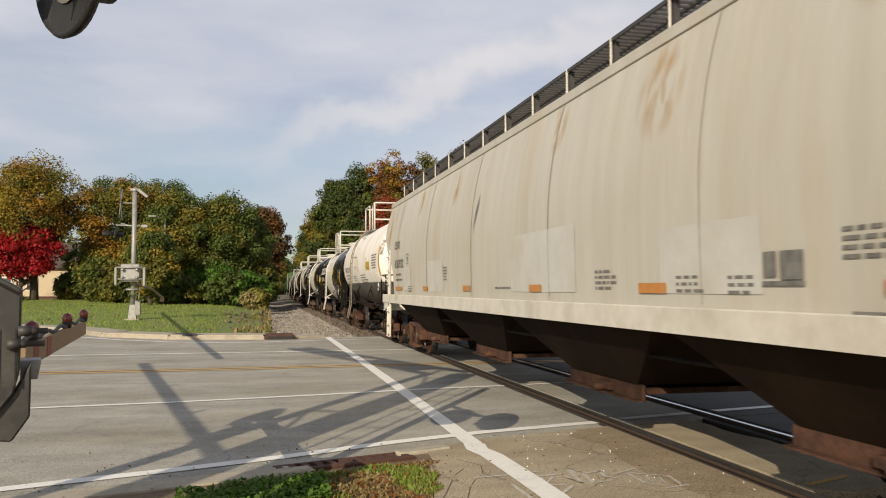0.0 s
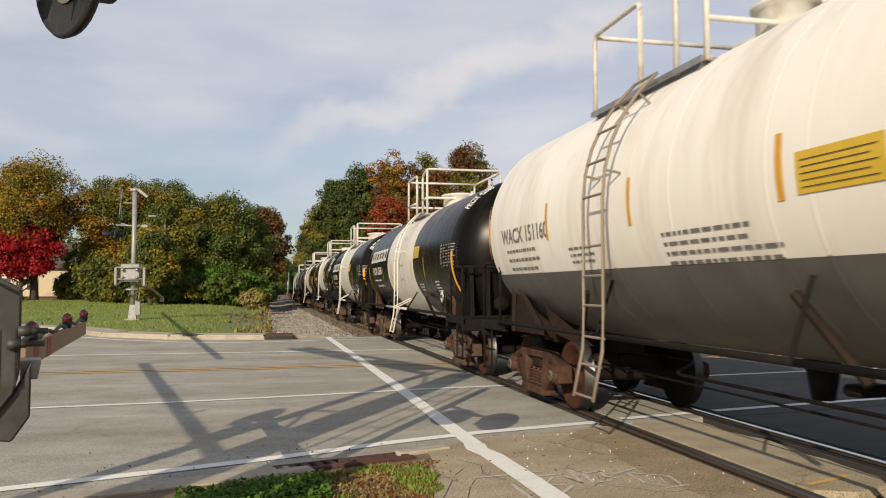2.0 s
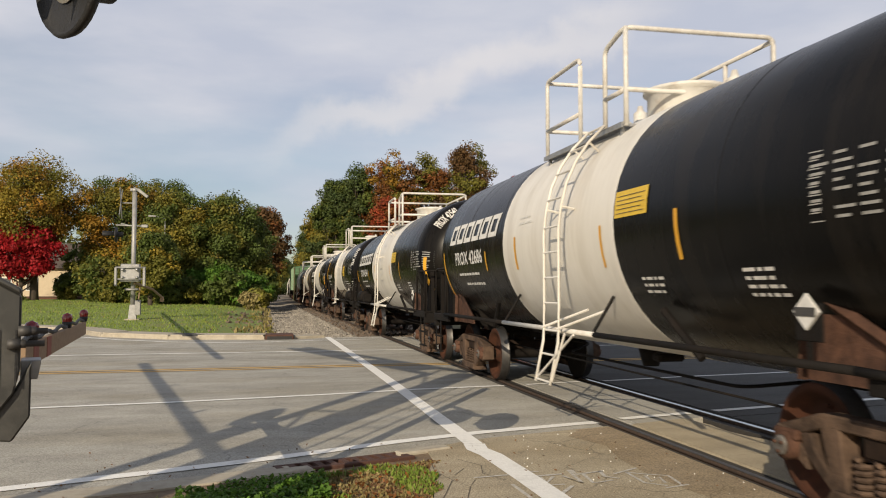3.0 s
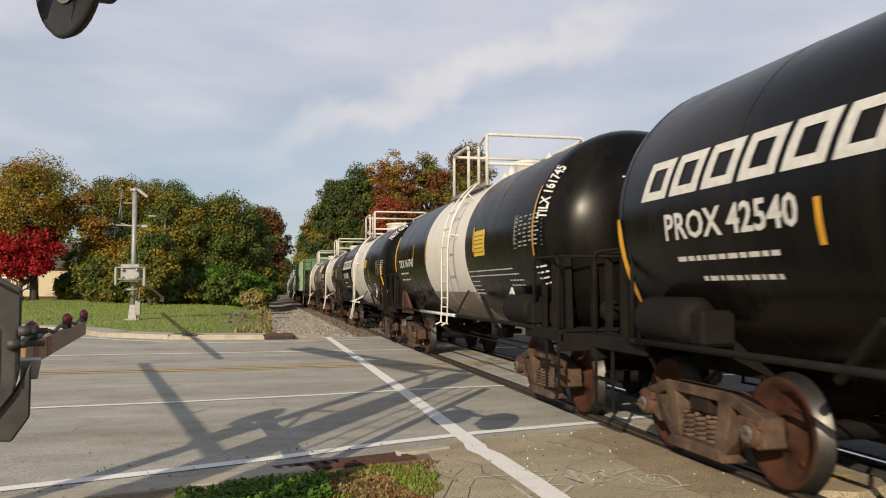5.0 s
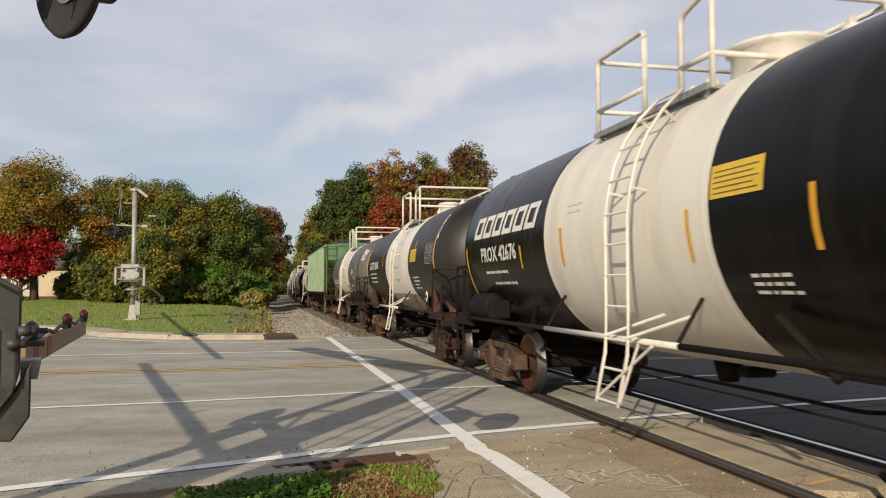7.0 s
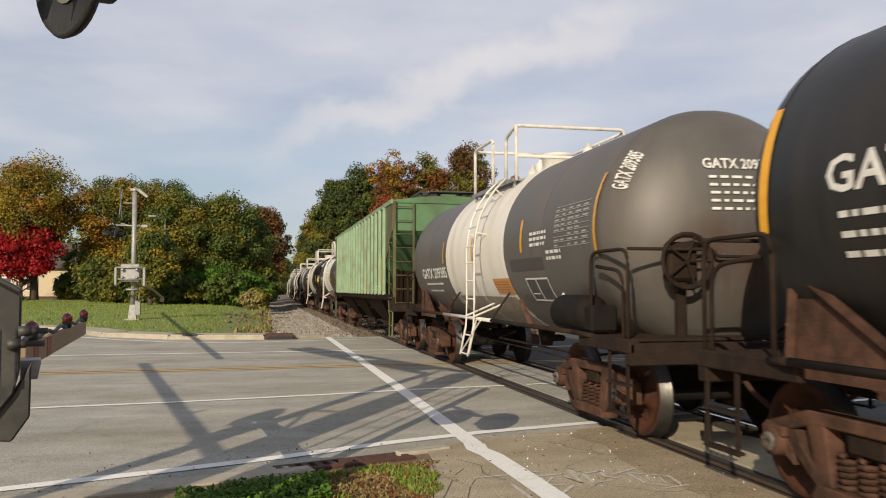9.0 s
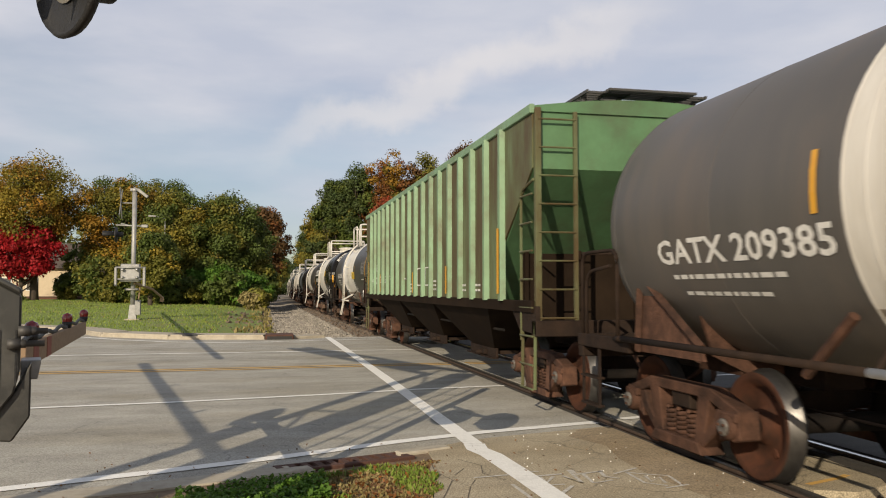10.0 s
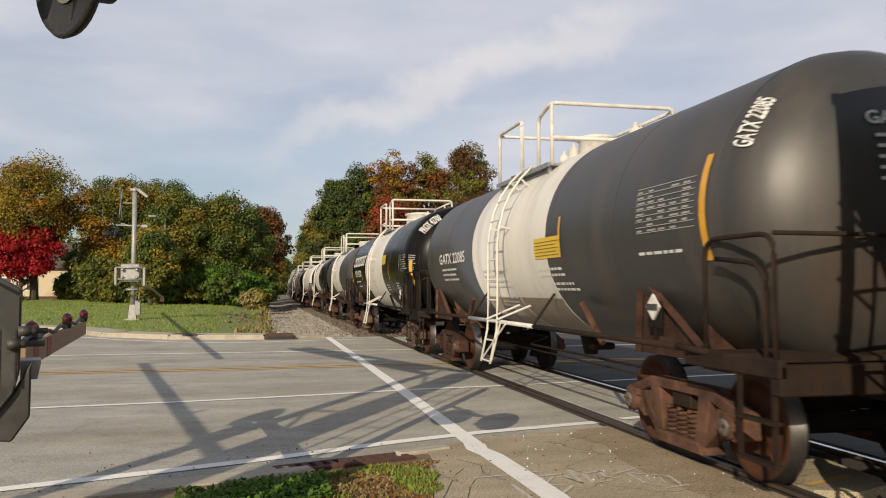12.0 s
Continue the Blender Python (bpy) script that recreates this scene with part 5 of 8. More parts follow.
        for d in (10, 40):
            for e in (-1, 1):
                a = radians(d)
                tube(bm, [(q * rad * math.cos(a), ly + e * lw, zc + rad * math.sin(a)), (q * R * math.cos(a), ly + e * lw, zc + R * math.sin(a))], 0.014, 5)
        ladder = part("ladder", bm, spec.get("ladder_mat", M["white"]), car, "ladder up the tank's flank")
        for pts in rungs:
            bm = bmesh.new()
            tube(bm, pts, 0.014, 6)
            part("rung", bm, spec.get("ladder_mat", M["white"]), ladder)
    # placard holders
    for yy in spec.get("placards", (-half + 2.45,)):
        bm = bmesh.new()
        d = 0.125
        p = skin.at(yy, -0.78, 0.16)
        prism(bm, [(yy, p.z + d), (yy - d, p.z), (yy, p.z - d), (yy + d, p.z)], "x", p.x - 0.01, p.x + 0.01)
        pl = part("placard", bm, M["letter"], car, "white diamond placard on a dark bracket")
        bm = bmesh.new()
        box(bm, p.x + 0.012, p.x + 0.03, yy - 0.13, yy + 0.13, p.z - 0.20, p.z + 0.06, 0.006)
        box(bm, p.x + 0.012, p.x + 0.03, yy - 0.02, yy + 0.02, 1.13, p.z - 0.2)
        part("bracket", bm, M["steel_grime_shade"], pl)
        bm = bmesh.new()
        box(bm, p.x - 0.018, p.x - 0.014, yy - 0.1, yy + 0.1, p.z - 0.03, p.z + 0.03)
        part("placard_print", bm, M["letter_black"], pl)
    if spec.get("cylinder"):
        yy = spec["cylinder"]
        bm = bmesh.new()
        lathe(bm, [(yy - 0.45, 0.0), (yy - 0.42, 0.16), (yy - 0.36, 0.21), (yy + 0.36, 0.21), (yy + 0.42, 0.16), (yy + 0.45, 0.0)], "y", (-1.32, 0, 1.34), 18)
        box(bm, -1.44, -1.12, yy - 0.62, yy - 0.42, 1.14, 1.44, 0.03)
        part("air_reservoir", bm, spec.get("cyl_mat", M["steel_grime_shade"]), car, "brake air reservoir")
    # hand brake at the front end
    if spec.get("hand_brake", True):
        bm = bmesh.new()
        yy = -half + fs + 0.66
        hx = spec.get("hb_x", 0.0)
        box(bm, hx - 0.16, hx + 0.16, yy - 0.06, yy + 0.1, 1.70, 2.10, 0.03)
        lathe(bm, [(yy - 0.10, 0.24), (yy - 0.12, 0.26), (yy - 0.14, 0.28), (yy - 0.12, 0.30), (yy - 0.10, 0.28), (yy - 0.10, 0.24)], "y", (hx, 0, 1.9), 18)
        for k in range(5):
            a = 2 * math.pi * k / 5
            tube(bm, [(hx, yy - 0.11, 1.9), (hx + 0.26 * math.cos(a), yy - 0.12, 1.9 + 0.26 * math.sin(a))], 0.014, 5)
        box(bm, hx - 0.05, hx + 0.05, yy, yy + 0.06, 1.0, 1.75)
        part("hand_brake", bm, dark, car, "hand brake wheel and gear housing")
    if spec.get("end_block"):
        for s in (-1, 1):
            bm = bmesh.new()
            yy = s * (ends[s] - 1.0)
            prism(bm, [(yy - 0.22, 1.10), (yy + 0.22, 1.10), (yy + 0.16, 2.02), (yy - 0.16, 2.02)], "x", -1.20, -1.12)
            part("end_support", bm, dark, car)
            bm = bmesh.new()
            for x, dy in ((-1.30, 0.30), (-1.30, -0.05), (-0.9, -0.35)):
                box(bm, x - 0.03, x + 0.03, yy + dy - 0.03, yy + dy + 0.03, 1.1, 1.95)
                part("end_post", bm, dark, car)
                bm = bmesh.new()
            lathe(bm, [(-0.25, 0.0), (-0.25, 0.13), (0.25, 0.13), (0.25, 0.0)], "y", (-0.6, yy, 1.34), 14)
            part("brake_cylinder", bm, dark, car)
    car_ends(car, half, fs)
    for s in (-1, 1):
        truck(car, s * (ends[s] - inset[s]), turns, spec.get("truck", "rust"))
    return car


def no_marks(pen, skin, te):
    pass


def hopper_car(spec, length, turns):
    """A covered hopper: body, slope sheets, sills, bays, roof walk, end ladders, trucks."""
    half = length / 2
    W, z0, z1 = 1.62, spec.get("z0", 1.42), spec.get("z1", 3.90)
    eb = half - spec.get("gap", 0.46)       # end of the body
    li = spec.get("ladder_in", 0.42)
    steps = spec.get("profile", ())         # (height, how far the side is cut back)
    car = empty("covered_hopper_car", spec["label"], "hopper car", "cars of the freight train")
    round_side = spec.get("round", False)
    # body: side sheets from the sill to the eave, cut away under the sloping ends
    cut = spec.get("cut", 0.0)

    def flank(z):
        if not round_side:
            return W
        t = (z - z0) / (z1 - z0)
        return W - 0.16 * (2 * t - 0.75) ** 2 * (1 if t > 0.375 else 0.25)

    bm = bmesh.new()
    n = 24 if steps else 10
    zs = [z0 + (z1 - z0) * k / n for k in range(n + 1)]

    def end_y(z):
        """How far the side reaches at a height: full at the top, less where the end slopes in."""
        for (za, a), (zb, b) in zip(steps, steps[1:]):
            if za <= z <= zb:
                return eb - (a + (b - a) * (z - za) / (zb - za))
        if not cut:
            return eb
        if z > z1 - 0.75:
            return eb
        k = (z1 - 0.75 - z) / 1.15
        return eb - min(cut, cut * k)
    for q in (-1, 1):
        rows = []
        for z in zs:
            x = q * flank(z)
            rows.append([bm.verts.new((x, e * end_y(z) * f, z)) for e, f in ((-1, 1), (-1, 0.5), (1, 0), (1, 0.5), (1, 1))])
        for A, B in zip(rows, rows[1:]):
            for i in range(4):
                bm.faces.new((A[i], A[i + 1], B[i + 1], B[i]))
    bmesh.ops.recalc_face_normals(bm, faces=bm.faces[:])
    bmesh.ops.solidify(bm, geom=bm.faces[:], thickness=0.02)
    body = part("side_sheeting", bm, spec["main"], car, smooth=True)
    # roof
    bm = bmesh.new()
    we = flank(z1) - 0.01
    pts = [(-we, z1 - 0.02), (-we, z1 + 0.05)] + [(-we + 2 * we * k / 8, z1 + 0.05 + spec.get("rise", 0.30) * math.sin(math.pi * k / 8)) for k in range(1, 8)] + [(we, z1 + 0.05), (we, z1 - 0.02)]
    prism(bm, pts, "y", -eb - 0.02, eb + 0.02)
    part("roof", bm, spec.get("roof", spec["main"]), car)
    bm = bmesh.new()
    for q in (-1, 1):
        box(bm, *sorted((q * (we - 0.02), q * (we + 0.045))), -eb - 0.03, eb + 0.03, z1 - 0.05, z1 + 0.07, 0.008)
    part("eave_rail", bm, spec.get("eave", spec.get("trim", spec["main"])), car)
    # end slope sheets and end walls
    for s in (-1, 1):
        bm = bmesh.new()
        ws = W - (0.30 if round_side else 0.03)
        zt = z1 - 0.75 if cut or steps else z1 - 0.3
        top_y, low_y = s * (eb - 0.01), s * (eb - 3.0)
        f = (zt - z0) / (zt - 0.75)
        ym = top_y + (low_y - top_y) * f
        prism(bm, [(top_y, z1), (top_y, zt), (ym, z0), (ym - s * 0.25, z0), (top_y - s * 0.3, z1)][::s], "x", -ws, ws)
        part("end_slope_sheet", bm, spec.get("end", spec["main"]), car)
        bm = bmesh.new()
        ypl = s * (eb - spec.get("bulk", 1.3))
        box(bm, -1.3, 1.3, ypl - 0.015, ypl + 0.015, 1.0, 2.35)
        for x in (-1.25, -0.45, 0.45, 1.25):
            box(bm, x - 0.03, x + 0.03, *sorted((ypl, ypl + s * 0.07)), 1.0, 2.5)
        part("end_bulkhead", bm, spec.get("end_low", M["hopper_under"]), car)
        # end platform, posts, ladders
        bm = bmesh.new()
        box(bm, -0.22, 0.22, *sorted((s * (half - 0.4), s * (half - 3.2))), 0.74, 1.02, 0.01)
        box(bm, -W, W, *sorted((s * (half - 0.34), s * (half - 0.50))), 1.02, 1.22, 0.01)
        for x in (-W + 0.03, W - 0.03):
            prism(bm, [(s * (half - 0.36), 1.40), (s * (half - 0.36), 1.05), (s * (half - 0.95), 1.08), (s * (half - 1.35), 1.40)][::s], "x", x - 0.03, x + 0.03)
        part("end_platform", bm, spec.get("plat", spec.get("trim", spec["main"])), car)
        for q in (-1, 1):
            bm = bmesh.new()
            yp = s * (half - li)
            box(bm, *sorted((q * (W - 0.02), q * (W - 0.10))), yp - 0.04, yp + 0.04, 0.40 if steps else 1.05, 2.86 if steps else z1 + 0.02, 0.008)
            yo = s * (half - li - 0.46)
            tube(bm, bend([(q * (W + 0.0), yp, z1 - 0.9 if cut else 2.66), (q * (W + 0.0), yo, z1 - 1.0 if cut else 2.62), (q * W, yo, 0.95)], 0.1), 0.02, 6)
            for yy in (yp, yo):
                tube(bm, [(q * (W - 0.02), yy, 1.2), (q * (W - 0.01), yy, 0.36)], 0.022, 6)
            lmat = spec.get("ladder", spec.get("trim", spec["main"]))
            ladder = part("side_ladder", bm, lmat, car)
            for z in (0.36, *(0.66 + 0.36 * k for k in range(7))):
                if z < (2.6 if steps else z1 - 1.0):
                    bm = bmesh.new()
                    tube(bm, [(q * (W + 0.02), yp, z), (q * (W + 0.02), yo, z)], 0.014, 6)
                    part("rung", bm, lmat, ladder)
            if steps:
                continue
            bm = bmesh.new()
            xi = q * (W - 0.56)
            ye = s * (half - 0.40)
            box(bm, xi - 0.025, xi + 0.025, ye - 0.02, ye + 0.02, 1.1, z1 - 0.02)
            ladder = part("end_ladder", bm, lmat, car)
            for z in (1.25 + 0.36 * k for k in range(8)):
                if z < z1 - 0.1:
                    bm = bmesh.new()
                    tube(bm, [(xi, ye + s * 0.02, z), (q * (W - 0.06), ye + s * 0.02, z)], 0.013, 6)
                    part("rung", bm, lmat, ladder)
    # side sill
    for q in (-1, 1):
        bm = bmesh.new()
        xs = q * W
        box(bm, *sorted((xs - q * 0.02, xs + q * 0.03)), -eb - 0.03, eb + 0.03, z0 - spec.get("sill", 0.16), z0 + 0.05, 0.01)
        box(bm, *sorted((xs - q * 0.14, xs + q * 0.03)), -eb - 0.03, eb + 0.03, z0 - spec.get("sill", 0.16) - 0.02, z0 - spec.get("sill", 0.16) + 0.015)
        part("side_sill", bm, spec.get("sill_mat", spec["main"]), car)
    # discharge bays
    bays = spec.get("bays", 3)
    reach = eb - spec.get("inset", 1.85)              # where the end bays' slopes meet the sill
    span = 2 * reach / bays
    for k in range(bays):
        y0 = -reach + span * k
        bm = bmesh.new()
        ym = y0 + span / 2
        top, low = span / 2 - 0.03, spec.get("gate", 0.8)
        lean = 0.16 if k == bays - 1 else -0.16 if k == 0 else 0.0
        yg = ym - lean
        A = [bm.verts.new((x, ym + y, z0 - 0.10)) for x, y in ((-1.58, -top), (1.58, -top), (1.58, top), (-1.58, top))]
        B = [bm.verts.new((x, yg + y, 0.60)) for x, y in ((-1.06, -low), (1.06, -low), (1.06, low), (-1.06, low))]
        for i in range(4):
            bm.faces.new((A[i], A[(i + 1) % 4], B[(i + 1) % 4], B[i]))
        bm.faces.new(B[::-1])
        bmesh.ops.recalc_face_normals(bm, faces=bm.faces[:])
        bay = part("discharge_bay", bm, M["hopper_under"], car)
        for q in (-1, 1):
            bm = bmesh.new()
            box(bm, *sorted((q * 1.02, q * 1.06)), yg - low - 0.1, yg + low + 0.1, 0.44, 0.61, 0.008)
            box(bm, *sorted((q * 1.02, q * 1.14)), yg - low - 0.1, yg + low + 0.1, 0.435, 0.455)
            box(bm, *sorted((0, q * 1.03)), yg - low, yg + low, 0.50, 0.56)
            lathe(bm, [(q * 1.0, 0.0), (q * 1.0, 0.045), (q * 1.20, 0.045), (q * 1.22, 0.0)], "x", (0, yg - 0.1, 0.50), 10)
            box(bm, *sorted((q * 1.05, q * 1.12)), yg - 0.28, yg + 0.12, 0.47, 0.56, 0.01)
            part("outlet_gate", bm, spec.get("gate_mat", M["steel_rust"]), bay, "rusty outlet gate")
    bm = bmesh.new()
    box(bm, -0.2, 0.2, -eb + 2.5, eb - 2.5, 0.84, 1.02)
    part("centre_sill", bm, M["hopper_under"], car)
    pipe_part("train_pipe", [[(-1.28, -eb + 2.2, 0.98), (-1.28, eb - 2.2, 0.98)]], 0.022, M["steel_grime_shade"], car)
    # ribs
    for q in (-1, 1):
        for y in spec.get("ribs", ()):
            bm = bmesh.new()
            prism(bm, [(y - 0.065, W - 0.005), (y - 0.045, W + 0.075), (y + 0.045, W + 0.075), (y + 0.065, W - 0.005)], "z", 0, z1 - z0 - 0.06)
            for v in bm.verts:
                v.co = (q * v.co.y, v.co.x, z0 + 0.03 + v.co.z)
            bmesh.ops.recalc_face_normals(bm, faces=bm.faces[:])
            part("side_rib", bm, spec.get("rib", spec["main"]), car)
    # roof walk
    bm = bmesh.new()
    zr = z1 + spec.get("walk", 0.52)
    xw = spec.get("walk_x", 0.85)
    for q in (-1, 1):
        for k in range(int(2 * eb / 0.11)):
            y = -eb + 0.11 * (k + 0.5)
            box(bm, *sorted((q * (xw - 0.30), q * (xw + 0.30))), y - 0.016, y + 0.016, zr - 0.03, zr)
        for x in (xw - 0.30, xw, xw + 0.30):
            box(bm, q * x - 0.012, q * x + 0.012, -eb, eb, zr - 0.035, zr + 0.006)
        for k in range(int(2 * eb / 1.25) + 1):
            y = -eb + 0.25 + 1.25 * k
            if y < eb:
                box(bm, *sorted((q * (xw - 0.28), q * (xw - 0.22))), y - 0.03, y + 0.03, z1 + 0.1, zr - 0.02)
                box(bm, *sorted((q * (xw + 0.22), q * (xw + 0.28))), y - 0.03, y + 0.03, z1 + 0.05, zr - 0.02)
    for s in (-1, 1):
        for k in range(6):
            y = s * (eb - 0.02 + 0.08 * k - 0.25)
            box(bm, -0.62, 0.62, y - 0.02, y + 0.02, zr - 0.03, zr)
    part("roof_walk", bm, M["dark_metal"], car, "steel grating roof walk")
    if spec.get("walk_rail"):
        bm = bmesh.new()
        for k in range(int(2 * eb / 1.25) + 1):
            y = -eb + 0.25 + 1.25 * k
            if y < eb:
                tube(bm, [(-xw - 0.31, y, z1 + 0.05), (-xw - 0.31, y, zr + 0.01)], 0.014, 6)
                part("walk_bracket", bm, spec["trim"], car)
                bm = bmesh.new()
        bm.free()
    for k in range(5):
        bm = bmesh.new()
        y = -eb + 1.6 + k * (2 * eb - 3.2) / 4
        box(bm, -0.30, 0.30, y - 1.1, y + 1.1, z1 + 0.1, z1 + spec.get("rise", 0.30) + 0.16, 0.03)
        part("roof_hatch", bm, spec.get("roof", spec["main"]), car)
    # marks
    skin = Skin(x=W + 0.004)
    if round_side:
        skin.at = lambda y, arc, lift=0.006: Vector((-(flank(arc) + lift + 0.004), y, arc))
    pens = Pens()
    spec["marks"](pens, skin, eb)
    pens.finish(spec.get("ink", M["letter_black"]), body)
    bm = bmesh.new()
    for y, z, w, h in spec.get("patches", ()):
        skin.bar(bm, y, z, w, h, 0.003, n=6)
        part("repaint_patch", bm, M["hopper_patch"], body, "freshly repainted patch")
        bm = bmesh.new()
    bm.free()
    for y, z, w, h, key, lean in spec.get("stains", ()):
        bm = bmesh.new()
        n = 8
        rows = [(bm.verts.new(skin.at(y + lean * i / n, z + h * i / n, 0.004)), bm.verts.new(skin.at(y + lean * i / n - w, z + h * i / n, 0.004))) for i in range(n + 1)]
        for (a, b), (c, d) in zip(rows, rows[1:]):
            bm.faces.new((a, b, d, c))
        part("stain", bm, M[key], body, "rust stain run down the side" if key == "rust_stain" else "dark scuff on the side")
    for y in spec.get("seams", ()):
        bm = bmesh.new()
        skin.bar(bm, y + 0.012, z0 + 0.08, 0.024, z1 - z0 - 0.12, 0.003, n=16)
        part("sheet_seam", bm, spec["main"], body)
        # a dark line beside each seam, its shadow painted on
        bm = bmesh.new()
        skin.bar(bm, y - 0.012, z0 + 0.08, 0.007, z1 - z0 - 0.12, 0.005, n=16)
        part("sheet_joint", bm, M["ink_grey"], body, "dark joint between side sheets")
    for y, z, w, h, lift in spec.get("reflectors", ()):
        bm = bmesh.new()
        skin.bar(bm, y, z, w, h, lift)
        part("reflector_strip", bm, spec.get("refl", M["orange"]), body, "orange reflective strip")
    car_ends(car, half)
    for s in (-1, 1):
        truck(car, s * (half - spec.get("ti", 1.72)), turns)
    return car


# ---- the train, from the car that passes first to the last one in sight
TRAIN = []


def add_car(kind, spec, t0, t1, turns=True):
    """t0, t1: the times at which its two couplings pass abreast of the lens."""
    car = kind(spec, (t1 - t0) * RUN, turns)
    TRAIN.append((car, (t0 + t1) / 2))
    return car


def wordmark(pen, skin, y0, y1, arc, h):
    """The owner's wordmark as six plain slanted block shapes, each an open frame."""
    n = 6
    p = (y0 - y1) / n
    for k in range(n):
        y, w, e, lean = y0 - p * k, p * 0.86, 0.105, 0.30
        bm = pen("wordmark_shape")

        def stroke(u0, u1, v0, v1):
            a, b = arc + h * v0, arc + h * v1
            skin.slab(bm, [(y - u0 - lean * h * v0, a), (y - u1 - lean * h * v0, a), (y - u1 - lean * h * v1, b), (y - u0 - lean * h * v1, b)])
        stroke(0, e, 0, 1)
        stroke(w - e, w, 0, 1)
        stroke(e, w - e, 0, 0.22)
        stroke(e, w - e, 0.78, 1)


def flank_marks(name, y0, y1, arc, h, rows=(), logo=None, climb=None, seed=0):
    def draw(pen, skin, te):
        skin.fit(pen("letter"), name, y0, y1, arc, h)
        for i, (y, a, w, n, pitch, hh) in enumerate(rows):
            skin.lines(pen("small_print"), y, a, w, n, pitch, hh, seed + i)
        if logo:
            wordmark(pen, skin, *logo)
        if climb:
            skin.up_fit(pen("letter"), name, *climb)
    return draw


def head_marks(car, name, R, zc, half, z=0.62, ink="letter", fs=0.0):
    """Name and rows of small bars on the tank's front head."""
    te = half - 0.62 - fs
    pens = Pens()
    bm = pens("letter")
    vs, faces = ribbon_text(name, 1.0)
    a, b = max(v.x for v in vs), max(v.y for v in vs)

    def on_head(x, zz):
        r = min(0.98, math.hypot(x, zz) / R)
        return Vector((x, -te + HEAD * (1 - math.sqrt(1 - r * r)) - 0.016, zc + zz))
    k = [bm.verts.new(on_head(-0.45 + 0.85 * v.x / a, z + 0.11 * v.y / b)) for v in vs]
    for f in faces:
        if len(set(f)) > 2:
            bm.faces.new([k[i] for i in f])
    rnd = random.Random(len(name))
    bm = pens("small_print")
    for i in range(5):
        x = -0.40
        while x < 0.1:
            w = rnd.uniform(0.05, 0.12)
            bm.faces.new([bm.verts.new(on_head(xx, z - 0.11 - 0.085 * i + zz)) for xx, zz in ((x, 0), (x + w, 0), (x + w, 0.028), (x, 0.028))])
            x += w + 0.04
    pens.finish(M[ink], next(o for o in car.children if o.name.startswith("tank")))


def head_stain(car, R, zc, y_tip, x0, x1, z0, z1):
    """A soot and rust stain that lies on the domed front head."""
    bm = bmesh.new()
    n, grid = 14, []
    for i in range(n + 1):
        row = []
        for j in range(n + 1):
            x, z = x0 + (x1 - x0) * i / n, z0 + (z1 - z0) * j / n
            r = min(0.985, math.hypot(x, z) / R)
            row.append(bm.verts.new((x, y_tip + HEAD * (1 - math.sqrt(1 - r * r)) - 0.014, zc + z)))
        grid.append(row)
    for A, B in zip(grid, grid[1:]):
        for j in range(n):
            bm.faces.new((A[j], B[j], B[j + 1], A[j + 1]))
    tank = next(o for o in car.children if o.name.startswith("tank"))
    part("head_stain", bm, M["soot_stain"], tank, "brown soot and rust stain")


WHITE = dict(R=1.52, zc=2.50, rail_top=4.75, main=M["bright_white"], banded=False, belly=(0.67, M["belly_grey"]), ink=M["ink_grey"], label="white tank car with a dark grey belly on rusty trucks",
             marks=flank_marks("WACX 151160", 4.65, 2.85, -0.24, 0.21, [(4.5, -0.38, 1.4, 3, 0.13, 0.05), (0.2, -0.42, 1.6, 4, 0.09, 0.04), (2.3, -0.44, 0.7, 3, 0.08, 0.035), (-2.9, 0.16, 1.1, 6, 0.08, 0.045)], climb=(-4.60, 0.13, 0.15, 0.62), seed=3),
             reflectors=[(2.9, -0.28, 0.06, 0.46, 0), (0.75, -0.27, 0.06, 0.46, 0), (-1.42, -0.28, 0.07, 0.46, 0), (5.25, -0.45, 0.07, 0.85, 0.25), (-4.36, -0.5, 0.07, 0.92, -0.1)],
             plate=(-1.62, -0.26, 0.75, 0.28), po=1.2, strut=False, dome_y=-0.8, white_mid=False, saddle=M["steel_brown"], dome=(0.27, 0.30), hand_brake=False, fs=0.85, ladder_mat=M["tan"], brace=M["steel_brown"])
PROX = dict(truck="tan", band_belly=False, R=1.45, zc=2.29, rail_top=4.41, mid=0.02, box_rail=True, band=(-1.9, 1.7), dome=(0.44, 0.20), dome_y=-0.6, ladder_off=-0.3, end_block=True, placards=(-4.62,),
            plate=(-1.95, 0.04, 0.66, 0.27), table=(-4.75, -0.24, 1.05, 0.46), reflectors=[(-3.08, -0.42, 0.06, 0.45, 0), (-1.58, -0.45, 0.05, 0.45, 0), (-5.62, -0.85, 0.06, 0.90, -0.1), (5.4, -0.85, 0.07, 0.87, 0.1), (2.66, -0.39, 0.06, 0.32, 0), (1.2, -0.4, 0.07, 0.46, 0)])


def prox_marks(number, seed):
    return flank_marks("PROX " + number, 4.55, 2.82, -0.24, 0.23, [(4.4, -0.44, 1.4, 1, 0.1, 0.05), (4.1, -0.62, 1.2, 1, 0.1, 0.05), (-2.3, -0.6, 0.5, 3, 0.07, 0.035), (-3.9, -0.55, 0.45, 4, 0.07, 0.035), (1.0, 0.3, 0.5, 2, 0.08, 0.03)],
                       logo=(4.95, 2.0, 0.14, 0.36), climb=(-5.76, 0.15, 0.92, 1.62), seed=seed)


def black_car(**kw):
    d = dict(main=M["black"], label="glossy black tank car with a white band round its middle", band=(-1.7, 1.7))
    d.update(kw)
    return d


